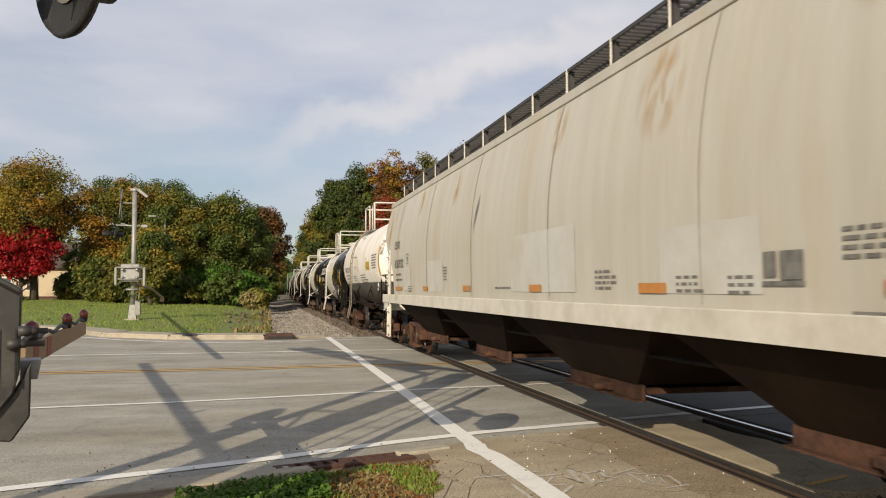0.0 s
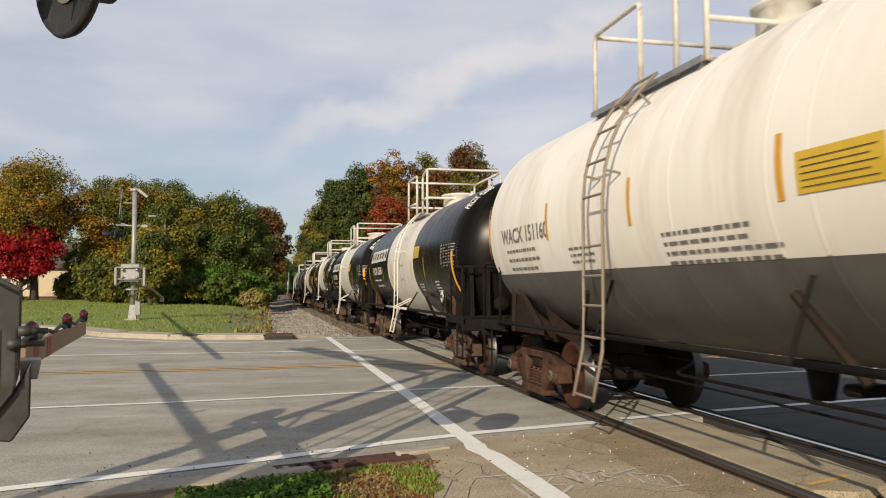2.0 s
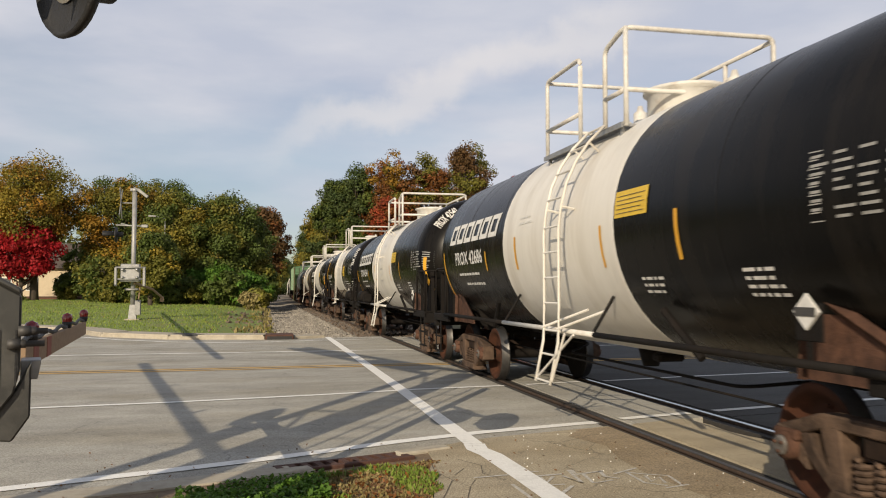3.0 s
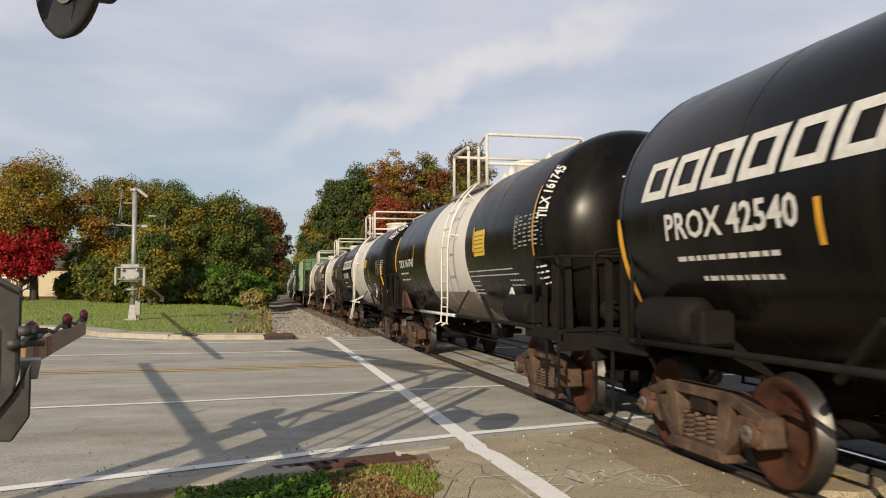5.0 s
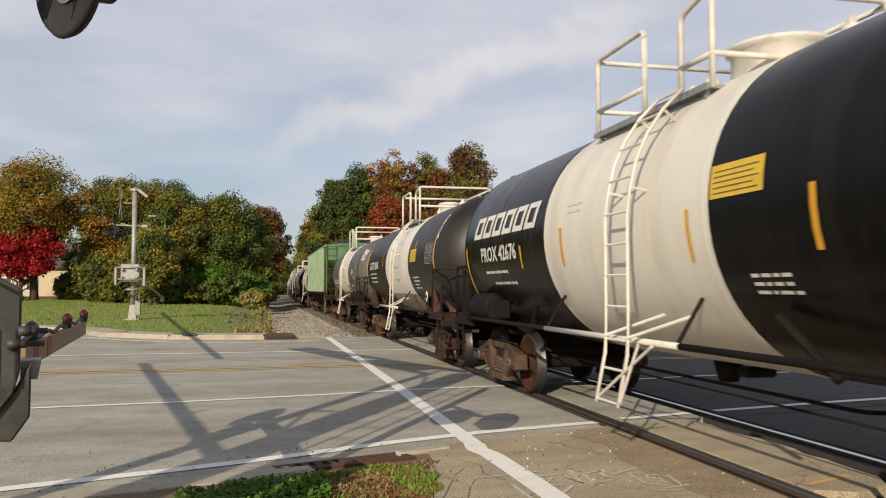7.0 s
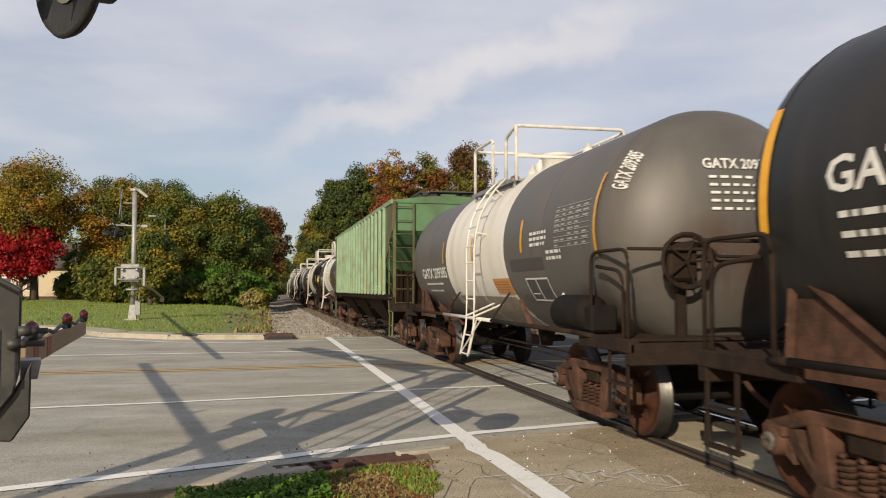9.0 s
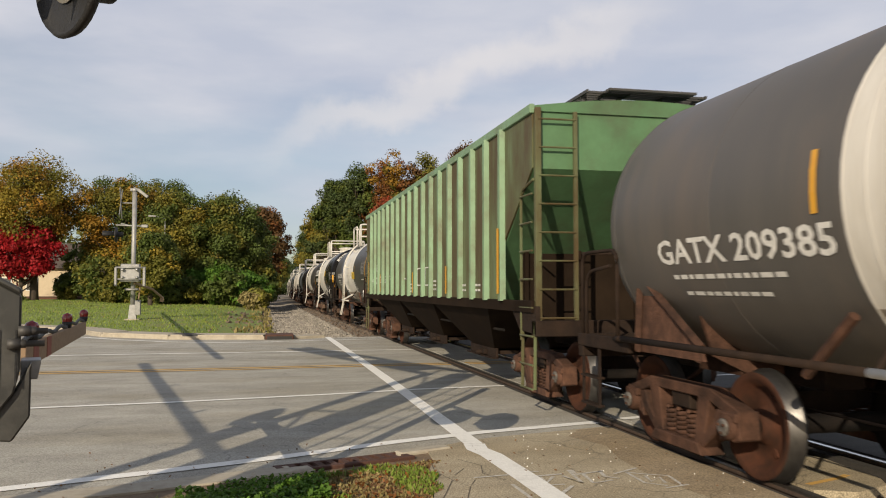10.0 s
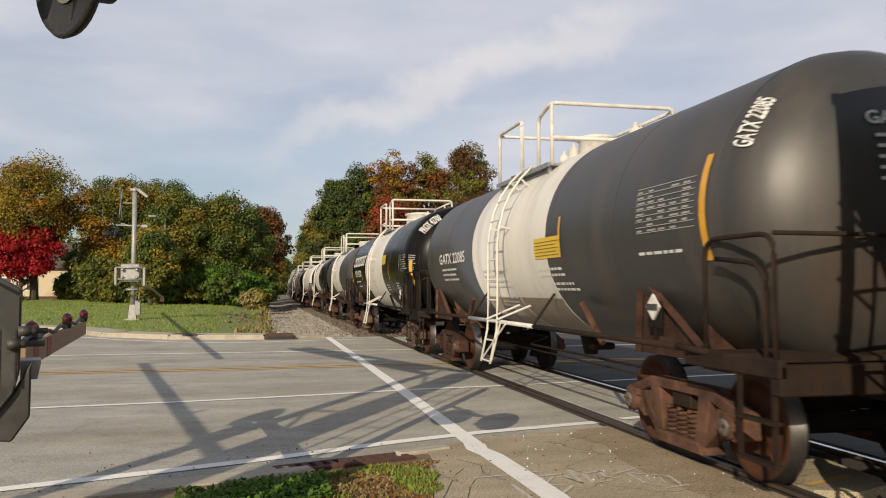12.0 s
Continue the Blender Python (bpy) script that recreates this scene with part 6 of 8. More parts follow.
def prox(number, seed, **kw):
    return black_car(**{**PROX, "marks": prox_marks(number, seed), **kw})


def cefx_marks(pen, skin, eb):
    skin.fit(pen("letter"), "CEFX", 8.75, 8.0, 2.62, 0.19)
    skin.fit(pen("letter"), "636922", 8.65, 7.48, 2.14, 0.21)
    skin.lines(pen("small_print"), 8.5, 1.95, 0.9, 2, 0.13, 0.05, 1)
    for y, z, w, h in ((7.1, 2.2, 0.30, 0.012), (7.1, 2.42, 0.30, 0.012), (7.1, 2.2, 0.012, 0.22), (6.81, 2.2, 0.012, 0.23), (7.0, 2.32, 0.1, 0.04), (6.98, 2.25, 0.06, 0.05),
                       (-5.86, 1.64, 0.42, 0.03), (-5.88, 1.70, 0.13, 0.17), (-6.05, 1.68, 0.22, 0.19), (-6.2, 1.41, 0.25, 0.06), (-6.68, 1.41, 0.25, 0.08), (1.0, 1.42, 0.25, 0.04), (-1.9, 1.42, 0.3, 0.05), (3.6, 1.43, 0.2, 0.035)):
        skin.bar(pen("stencil_mark"), y, z, w, h, 0.034 if z < 1.46 else 0.012)
    for y, z, w, n in ((-3.2, 1.78, 0.5, 4), (-4.75, 1.70, 0.42, 3), (-5.46, 1.69, 0.3, 3), (-6.6, 1.96, 0.9, 4), (0.2, 1.62, 0.7, 1), (3.4, 2.0, 0.3, 5), (-8.0, 1.8, 0.8, 4), (6.9, 1.66, 0.4, 3)):
        skin.lines(pen("small_print"), y, z, w, n, 0.055, 0.03, int(10 * abs(y)))


def green_marks(pen, skin, eb):
    skin.fit(pen("letter"), "BN", 5.44, 4.98, 2.12, 0.19)
    skin.fit(pen("letter"), "46", 6.24, 5.84, 1.76, 0.19)
    skin.fit(pen("letter"), "23", 5.48, 5.06, 1.76, 0.19)
    skin.fit(pen("letter"), "31", 4.72, 4.32, 1.78, 0.19)
    for y, z, w, n in ((3.9, 1.93, 0.5, 2), (3.9, 1.78, 0.5, 1), (3.1, 1.93, 0.4, 2), (1.2, 1.84, 0.5, 1), (0.3, 1.7, 0.4, 3), (-2.1, 1.75, 0.3, 3), (-4.2, 1.66, 0.35, 2), (-5.1, 1.66, 0.35, 2)):
        skin.lines(pen("small_print"), y, z, w, n, 0.08, 0.04, int(10 * abs(y)))
    for y in (-0.52, -1.32):
        for a, b, w, h in ((0, 1.68, 0.42, 0.025), (0, 2.04, 0.42, 0.025), (0, 1.68, 0.03, 0.38), (0.39, 1.68, 0.03, 0.38)):
            skin.bar(pen("stencil_mark"), y - a, b, w, h)


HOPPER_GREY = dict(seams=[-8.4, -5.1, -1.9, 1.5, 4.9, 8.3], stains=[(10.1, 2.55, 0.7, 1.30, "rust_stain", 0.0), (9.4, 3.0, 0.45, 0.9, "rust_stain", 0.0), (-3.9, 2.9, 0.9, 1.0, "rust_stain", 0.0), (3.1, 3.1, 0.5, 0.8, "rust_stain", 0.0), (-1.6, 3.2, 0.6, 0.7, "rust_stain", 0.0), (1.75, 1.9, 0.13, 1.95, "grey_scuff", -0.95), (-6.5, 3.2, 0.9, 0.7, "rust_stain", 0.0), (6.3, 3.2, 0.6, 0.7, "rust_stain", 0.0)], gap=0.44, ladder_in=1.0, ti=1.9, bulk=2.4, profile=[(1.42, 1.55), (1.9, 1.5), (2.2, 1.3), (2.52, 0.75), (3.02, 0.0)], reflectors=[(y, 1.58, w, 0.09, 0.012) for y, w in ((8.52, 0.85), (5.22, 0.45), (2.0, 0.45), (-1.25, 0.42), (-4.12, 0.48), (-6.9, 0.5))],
                   patches=[(-0.5, 1.58, 2.2, 0.75), (-4.5, 1.58, 1.35, 0.55), (7.4, 1.58, 0.8, 0.55), (4.75, 1.56, 1.3, 0.62)], main=M["hopper_grey"], trim=M["hopper_white"], sill_mat=M["hopper_white"], sill=0.15, round=True, walk_rail=True, ink=M["ink_grey"], eave=M["hopper_grey"], bays=4, inset=1.75, gate=0.85, marks=cefx_marks, label="pale grey covered hopper car with rust streaks and repainted patches")
HOPPER_GREEN = dict(reflectors=[(-6.46, 1.55, 0.10, 0.92, 0.085), (-3.39, 1.53, 0.10, 0.50, 0.085), (-0.32, 1.53, 0.09, 0.45, 0.085), (6.57, 1.53, 0.10, 0.90, 0.085), (4.3, 1.53, 0.10, 0.5, 0.085)], main=M["green"], rib=M["green_rib"], trim=M["green_rib"], roof=M["green_end"], end=M["green_end"], sill_mat=M["hopper_under"], sill=0.08, inset=2.05, gate=0.7, gate_mat=M["steel_brown"], plat=M["steel_brown"], ladder=M["green"], end_low=M["hopper_under"], cut=1.5, walk=0.30, rise=0.14, walk_x=0.55, marks=green_marks, ribs=[-6.52 + 0.7594 * k for k in range(18)], ink=M["letter"], refl=M["amber"], label="faded green ribbed covered hopper car streaked with brown dirt")

add_car(hopper_car, HOPPER_GREY, 0.06, 2.13)
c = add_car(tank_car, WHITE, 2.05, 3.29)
head_stain(c, 1.52, 2.50, -5.04, -1.30, 0.9, -1.25, 0.75)
c = add_car(tank_car, prox("42686", 5, po=-0.3, rail_top=4.60, mid=0.12), 3.31, 4.62)
head_marks(c, "PROX 42686", 1.45, 2.29, 1.31 * RUN / 2)
c = add_car(tank_car, prox("42540", 6, po=0.0, cylinder=4.6), 4.62, 5.89)
c = add_car(tank_car, black_car(truck="tan", R=1.45, zc=2.34, back=0.38, rail_top=4.45, foot=0.95, strut=False, po=-0.72, ladder_off=-0.4, band=(-1.95, 1.35), cylinder=-4.7, end_block=True, dome=(0.24, 0.18), dome_y=-0.5, placards=(-4.33,),
                                marks=flank_marks("TILX 161745", 4.52, 2.70, -0.19, 0.19, [(4.4, -0.36, 1.2, 1, 0.1, 0.045), (4.4, -0.52, 1.3, 1, 0.1, 0.045), (-2.05, -0.44, 2.7, 2, 0.085, 0.022), (-2.05, -0.62, 0.5, 3, 0.08, 0.022), (-4.1, -0.62, 0.7, 2, 0.08, 0.022), (-5.35, -0.45, 0.35, 4, 0.08, 0.028), (-2.0, -0.86, 0.6, 1, 0.1, 0.04)], climb=(-5.64, 0.15, 0.2, 1.0), seed=7),
                                plate=(-2.55, -0.18, 0.62, 0.42), table=(-4.6, -0.15, 1.0, 0.46), reflectors=[(-5.36, -0.28, 0.08, 0.95, 0), (5.05, -0.28, 0.10, 0.95, 0.1), (2.72, -0.09, 0.06, 0.42, 0), (1.36, -0.12, 0.07, 0.44, 0), (-2.47, -0.1, 0.06, 0.42, 0)]), 5.88, 7.16)
head_marks(c, "TILX 161745", 1.45, 2.34, 1.28 * RUN / 2)
c = add_car(tank_car, prox("42676", 8, po=-0.3, cylinder=4.6), 7.155, 8.455)
head_marks(c, "PROX 42676", 1.45, 2.29, 1.30 * RUN / 2)
GATX = dict(end_rail="double", saddle=M["steel_rust"], under=M["steel_brown"], dome=(0.26, 0.20))
c = add_car(tank_car, black_car(**GATX, main=M["coal_tank"], tr=1.85, po=-0.6, ladder_off=-0.1, band=(-2.1, 1.3), label="coal black tank car with a dirty white band round its middle",
                                marks=flank_marks("GATX 8696", 4.5, 2.75, -0.03, 0.24, [(4.4, -0.2, 1.5, 3, 0.13, 0.05), (-2.6, -0.4, 0.7, 4, 0.09, 0.04)], climb=(-5.2, 0.17, 0.4, 1.0), seed=9),
                                plate=(-2.4, 0.0, 0.7, 0.3), table=(-4.1, -0.1, 1.0, 0.45), reflectors=[(5.15, -0.25, 0.08, 0.95, 0.1), (1.92, 0.0, 0.07, 0.44, 0), (-2.9, 0.1, 0.06, 0.44, 0), (-5.0, -0.3, 0.08, 0.9, -0.1)]), 8.465, 9.69)
c = add_car(tank_car, black_car(**GATX, main=M["grey_tank"], tf=2.2, hb_x=-0.75, po=-0.2, ladder_off=-0.3, band=(-1.75, 1.87), cylinder=-4.4, label="weathered grey tank car with a broad white band and rust stains",
                                marks=flank_marks("GATX 209385", 4.22, 1.97, -0.43, 0.22, [(4.05, -0.58, 1.7, 1, 0.1, 0.05), (3.95, -0.74, 1.4, 1, 0.1, 0.045), (-2.92, 0.07, 0.7, 3, 0.075, 0.05), (-3.5, -0.2, 0.6, 2, 0.08, 0.05)], climb=(-5.35, 0.15, 0.45, 0.95), seed=10),
                                plate=(-0.95, -0.77, 0.85, 0.27), plate_mat=M["orange"], table=(-3.8, -0.14, 1.05, 0.5), dark_patch=(-2.02, -0.40, 1.3, 0.17), frame_mark=(-2.5, -0.87, 0.85, 0.36), reflectors=[(-2.53, -0.14, 0.08, 0.46, 0), (2.15, -0.15, 0.06, 0.43, 0), (0.05, -0.16, 0.07, 0.4, 0), (5.5, -0.3, 0.07, 0.7, 0.1), (-4.95, -0.3, 0.09, 0.95, -0.1)]), 9.71, 10.92)
head_stain(c, 1.38, 2.27, -5.73, -1.15, 0.8, -1.1, 0.2)
head_marks(c, "GATX 209385", 1.38, 2.27, 1.21 * RUN / 2)
add_car(hopper_car, HOPPER_GREEN, 10.92, 12.47)
c = add_car(tank_car, black_car(**GATX, main=M["char_tank"], tf=2.4, po=0.1, band=(-1.65, 1.8), label="charcoal tank car with a cream white band round its middle",
                                marks=flank_marks("GATX 22085", 4.26, 2.3, -0.16, 0.20, [(4.1, -0.3, 1.3, 3, 0.1, 0.045), (-1.3, -0.42, 0.9, 2, 0.08, 0.04), (-1.6, -0.62, 0.9, 2, 0.08, 0.04), (-4.1, -0.33, 1.0, 1, 0.1, 0.035), (1.3, -0.38, 1.3, 4, 0.09, 0.035), (0.9, -0.85, 1.0, 3, 0.08, 0.03)], climb=(-5.66, 0.14, 0.5, 1.0), seed=11),
                                plate=(-1.25, -0.26, 0.9, 0.27), table=(-4.1, -0.12, 1.02, 0.43), reflectors=[(-5.2, -0.42, 0.09, 0.9, -0.1), (-2.1, -0.2, 0.06, 0.44, 0)]), 12.50, 13.78)
head_stain(c, 1.38, 2.27, -6.1, -1.0, 0.9, -1.2, 0.0)
head_marks(c, "GATX 22085", 1.38, 2.27, 1.28 * RUN / 2)
add_car(tank_car, prox("42700", 12, po=0.0), 13.78, 15.05)
T = 15.05
for k in range(9):
    paint, lab = (("char_tank", "charcoal tank car with a white band"), ("black", "black tank car with a white band"), ("white", "white tank car among the dark ones"), ("black", "black tank car with a white band"), ("grey_tank", "grey tank car with a white band"))[k % 5]
    add_car(tank_car, black_car(**GATX, main=M[paint], label=lab, marks=no_marks), T, T + 1.22, False)
    T += 1.22


def draw_out(car):
    """Brings a car from its laid-out length to its true one; trucks and couplers only move."""
    k = V / RUN
    for ob in car.children:
        if ob.name.startswith(("truck", "coupler")):
            ob.location.y *= k
        else:
            for o in (ob, *ob.children_recursive):
                o.data.transform(Matrix.Diagonal((1, k, 1, 1)))


for c, _ in TRAIN:
    draw_out(c)

# ---------------------------------------------------------------- plants and trees
def blades(name, P, N, size, material, parent=None, rng=None, long=1.0, up=0.0):
    """One mesh of small four-cornered leaves at the points P, facing N."""
    n = len(P)
    U = np.cross(N, rng.normal(size=(n, 3)))
    U /= np.linalg.norm(U, axis=1, keepdims=True) + 1e-9
    Vv = np.cross(N, U)
    if up:
        U = U * (1 - up) + np.array([0, 0, up])
    s = size * rng.uniform(0.55, 1.45, (n, 1))
    q = np.stack([P - U * s * long, P + (0.12 * U - 0.62 * Vv) * s, P + U * s * long, P + (-0.1 * U + 0.66 * Vv) * s], 1).reshape(-1, 3)
    me = bpy.data.meshes.new(name)
    me.vertices.add(4 * n)
    me.vertices.foreach_set("co", q.astype(np.float32).ravel())
    me.loops.add(4 * n)
    me.loops.foreach_set("vertex_index", np.arange(4 * n, dtype=np.int32))
    me.polygons.add(n)
    me.polygons.foreach_set("loop_start", np.arange(0, 4 * n, 4, dtype=np.int32))
    me.update(calc_edges=True)
    me.materials.append(material)
    ob = new(name, me)
    if parent:
        ob.parent = parent
    return ob


def cloud(rng, centres, radii, per, squash=0.75):
    P, N = [], []
    for c, r in zip(centres, radii):
        d = rng.normal(size=(per, 3))
        d /= np.linalg.norm(d, axis=1, keepdims=True)
        k = rng.random((per, 1)) ** 0.38
        P.append(c + d * k * r * np.array([1, 1, squash]))
        N.append(d * 0.8 + rng.normal(size=(per, 3)) * 0.36 + np.array([0, 0, 0.45]))
    P, N = np.concatenate(P), np.concatenate(N)
    return P, N / np.linalg.norm(N, axis=1, keepdims=True)


def tree(name, x, y, h, spread, mats, label, seed, low=0.14, clumps=60, per=120, size=0.20, z=0.1, conic=0.0, gaps=0.0, category="tree"):
    """Tapered trunk, limbs to every third clump, and a crown of leaf clumps that fill an uneven egg."""
    rnd, rng = random.Random(seed), np.random.default_rng(seed)
    t = empty(name, label, category, at=(x, y, z))
    cz, hz = h * (1 + low) / 2, h * (1 - low) / 2
    tips = []
    while len(tips) < clumps:
        d = rng.normal(size=3)
        d /= np.linalg.norm(d)
        k = rng.uniform(0.20, 1.0) ** 0.42
        wob = 0.76 + 0.46 * noise.noise(Vector(d * 2.1) + Vector((seed * 3.1, 0, 0)))
        f = (d[2] * k + 1) / 2
        w = spread * (1 - conic * f) * wob
        tips.append(np.array([d[0] * k * w, d[1] * k * w, cz + d[2] * k * hz * (0.92 + 0.2 * (wob - 0.78)) * 0.90]))
    bm = bmesh.new()
    r = 0.022 * h + 0.03
    top = Vector((rnd.uniform(-.4, .4), rnd.uniform(-.4, .4), h * 0.86))
    tr = [Vector((0, 0, -0.35)), Vector((rnd.uniform(-.1, .1), 0, h * 0.22)), top * 0.6 + Vector((rnd.uniform(-.2, .2), 0, 0)), top]
    tube(bm, tr, [r * 1.25, r * 0.85, r * 0.5, r * 0.12], 9)
    part("trunk", bm, M["bark"], t)
    for p in tips[::4]:
        bm = bmesh.new()
        f = max(0.12, min(0.8, p[2] / h - 0.2))
        o = top * (f / 0.86)
        o.z = h * f
        m = (o + Vector(p)) / 2 + Vector((0, 0, -0.04 * h))
        tube(bm, [o, m, Vector(p)], [r * 0.36, r * 0.2, r * 0.05], 5, caps=False)
        part("limb", bm, M["bark"], t)
    order = sorted(tips, key=lambda p: noise.noise(Vector(p) * 0.55 / max(1, spread / 3) + Vector((seed, 0, 0))))
    n = len(mats)
    for i, mname in enumerate(mats):
        ps = order[i * len(order) // n:(i + 1) * len(order) // n]
        rad = [spread * rnd.uniform(0.11, 0.25) * (1 - 0.4 * conic * (p[2] / h)) + 0.15 for p in ps]
        P, N = cloud(rng, ps, rad, per)
        c = blades("crown", P, N, size, LEAF[mname], t, rng)
    return t


#          x,   y,    h, spread, leaves, label
WOODS = [
    (-26.0, 76, 14.2, 5.6, ("amber", "gold", "amber", "gold", "olive"), "broad maple with golden and amber autumn leaves"),
    (-19.0, 75, 13.6, 5.0, ("gold", "amber", "olive", "amber", "gold"), "tall maple turning gold and orange"),
    (-12.6, 78, 12.6, 4.6, ("olive", "gold", "amber", "green"), "olive green oak beginning to turn"),
    (-9.6, 80, 12.9, 4.4, ("green", "olive", "olive"), "round dark green oak"),
    (-5.0, 92, 12.4, 3.6, ("brown", "olive", "green"), "dark tree with a thin brown top"),
    (-6.6, 66, 9.8, 3.6, ("gold", "olive", "olive", "green"), "yellow green tree at the lawn's edge"),
    (-3.2, 67, 9.9, 3.6, ("green", "olive", "green"), "dense green roadside tree"),
    (-1.3, 70, 8.9, 2.9, ("green", "green", "olive"), "dense green tree leaning over the ditch"),
    (0.4, 96, 11.9, 3.6, ("brown", "rust", "brown"), "brown autumn tree behind the green ones"),
    (-7.6, 60, 6.1, 2.3, ("olive", "gold", "green"), "yellowing small tree behind the signal mast"),
    (9.2, 99, 15.6, 4.2, ("pine", "green", "olive"), "tall dark hardwood leaning over the train"),
    (8.4, 112, 13.2, 3.8, ("pine", "olive", "gold"), "olive tree leaning towards the railway"),
    (11.4, 97, 18.4, 4.8, ("pine", "pine", "green"), "tall dark evergreen with a rounded crown"),
    (15.4, 95, 19.0, 4.6, ("rust", "amber", "olive", "rust"), "tall orange brown hardwood beyond the train"),
    (13.3, 84, 12.0, 3.2, ("scarlet", "rust", "scarlet"), "young hardwood with reddish orange leaves"),
    (20.0, 96, 19.2, 4.6, ("brown", "olive", "rust"), "tall brown hardwood with a sparse top"),
    (24.8, 96, 21.4, 4.4, ("brown", "brown", "olive"), "tall brown hardwood thinning at the top"),
    (31.5, 104, 16.0, 3.6, ("rust", "brown", "olive"), "rust brown hardwood beyond the train"),
    (21.0, 80, 9.6, 3.4, ("olive", "green", "gold"), "low green tree beyond the train"),
    (30.2, 92, 16.6, 2.0, ("red", "brown", "rust"), "small dark red maple showing over the train"),
    (36.0, 98, 15.0, 4.6, ("brown", "olive"), "brown and olive hardwood"),
    (8.6, 120, 13.0, 4.0, ("olive", "pine", "gold"), "distant olive tree beside the railway"),
    (9.5, 150, 14.0, 4.0, ("pine", "olive"), "distant dark tree beside the railway"),
    (0.4, 190, 9.0, 3.6, ("pine", "green"), "far dark tree at the end of the cutting"),
    (5.0, 235, 13.0, 4.0, ("pine", "olive"), "far dark tree at the end of the cutting"),
    (-2.6, 120, 10.6, 3.6, ("green", "olive"), "dark green tree along the railway"),
    (-0.8, 150, 10.0, 3.4, ("green", "pine"), "dark green tree along the railway"),
]
for i, (x, y, h, s, ms, lab) in enumerate(WOODS):
    near = y < 82
    tree("tree", x, y, h, s, ms, lab, 40 + i, clumps=250 if near else 210, per=150 if near else 125, size=0.095 if near else 0.132, conic=0.35 if "evergreen" in lab else 0.1, low=0.33 if x < -18 else 0.40 if "leaning over the train" in lab or "towards the railway" in lab else 0.14)
tree("tree", -19.8, 74, 7.8, 3.3, ("red", "red"), "small crimson maple on the lawn", 77, low=0.22, clumps=170, per=75, size=0.13)
tree("tree", -18.0, 88, 6.0, 2.2, ("olive", "green"), "slim young tree before the house", 78, low=0.45, clumps=30, per=80, size=0.15)
BUSHES = [(-17.0, 78, 3.2, 1.5, ("olive", "green")), (-12.6, 70, 4.4, 2.8, ("green", "olive")), (-10.2, 66, 3.2, 2.2, ("green", "olive")), (-8.0, 65, 3.0, 2.2, ("olive", "green")), (-5.2, 63, 2.6, 2.0, ("green", "olive")), (-13.4, 75, 5.0, 2.2, ("olive", "green")),
          (-2.6, 61, 3.4, 1.9, ("weed", "green")), (-0.6, 63, 3.0, 1.6, ("green", "weed")), (0.2, 68, 4.0, 1.6, ("green", "olive")), (-3.8, 64, 4.2, 1.9, ("green", "weed")), (-0.4, 58, 1.5, 1.1, ("straw", "olive")), (-6.6, 62.5, 2.2, 1.6, ("green", "olive")), (0.3, 76, 3.2, 1.6, ("olive", "green"))]
for i, (x, y, h, s, ms) in enumerate(BUSHES):
    tree("bush", x, y, h, s, ms, "dense %s bush at the lawn's back edge" % ("straw coloured" if "straw" in ms else "green"), 100 + i, low=0.0, clumps=90, per=70, size=0.12, category="bush")
tree("bush", -19.4, 73, 1.0, 0.8, ("green",), "small clipped green bush on the lawn", 120, low=0.0, clumps=16, per=80, size=0.07, category="bush")

# far woods that close the view behind the single trees
rng = np.random.default_rng(9)
for (x0, x1, y0, y1, h, ms, lab) in ((-75, -4, 106, 120, 10.5, "olive", "far olive woods"), (10, 75, 106, 120, 12.5, "brown", "far brown woods"), (-16.5, -6, 84, 96, 6.0, "green", "far green underwood"),
                                     (8, 60, 92, 104, 7.0, "green", "green underwood beyond the train"), (-4, 30, 255, 275, 11, "pine", "far dark woods at the end of the cutting"), (-60, -0.5, 118, 240, 8, "green", "far green woods along the railway")):
    n = 260
    cs = np.stack([rng.uniform(x0, x1, n), rng.uniform(y0, y1, n), h * rng.random(n) ** 0.8 * (0.75 + 0.25 * np.sin(np.arange(n)))], 1)
    P, N = cloud(rng, cs, rng.uniform(1.2, 2.6, n), 90)
    tagged(blades("woodland", P, N, 0.34, LEAF[ms], None, rng), lab, "woods", kind="stuff")

# grass, weeds, litter, stones
rng = np.random.default_rng(11)


def scatter(name, n, region, zf, size, material, label, long=1.0, up=0.0, lift=0.02, category="grass"):
    P = []
    x0, x1, y0, y1 = region[:4]
    test = region[4] if len(region) > 4 else (lambda x, y: True)
    while len(P) < n:
        x, y = rng.uniform(x0, x1), rng.uniform(y0, y1)
        if test(x, y):
            P.append((x, y, zf(x, y) + lift * rng.uniform(0.3, 1.0)))
    P = np.array(P)
    N = rng.normal(size=(n, 3)) * (0.6 if not up else 1.0) + np.array([0, 0, 0.0 if up else 1.0])
    N /= np.linalg.norm(N, axis=1, keepdims=True)
    return tagged(blades(name, P, N, size, material, None, rng, long, up), label, category, kind="stuff")


def on_lawn(x, y):
    return 0.115 + lawn_h(x, y)


inside = lambda x, y: y > lawn_front(x) + 0.1
scatter("grass", 26000, (-30, -1.6, 28, 74, inside), on_lawn, 0.036, LEAF["lawn"], "mown lawn grass", 1.6, 0.75, 0.03)
scatter("grass", 1800, (-30, -1.2, 28, 74, lambda x, y: inside(x, y) and noise.noise((x * 0.3, y * 0.3, 5)) > 0.05), on_lawn, 0.036, LEAF["straw"], "dry tufts in the lawn", 1.6, 0.75, 0.03)
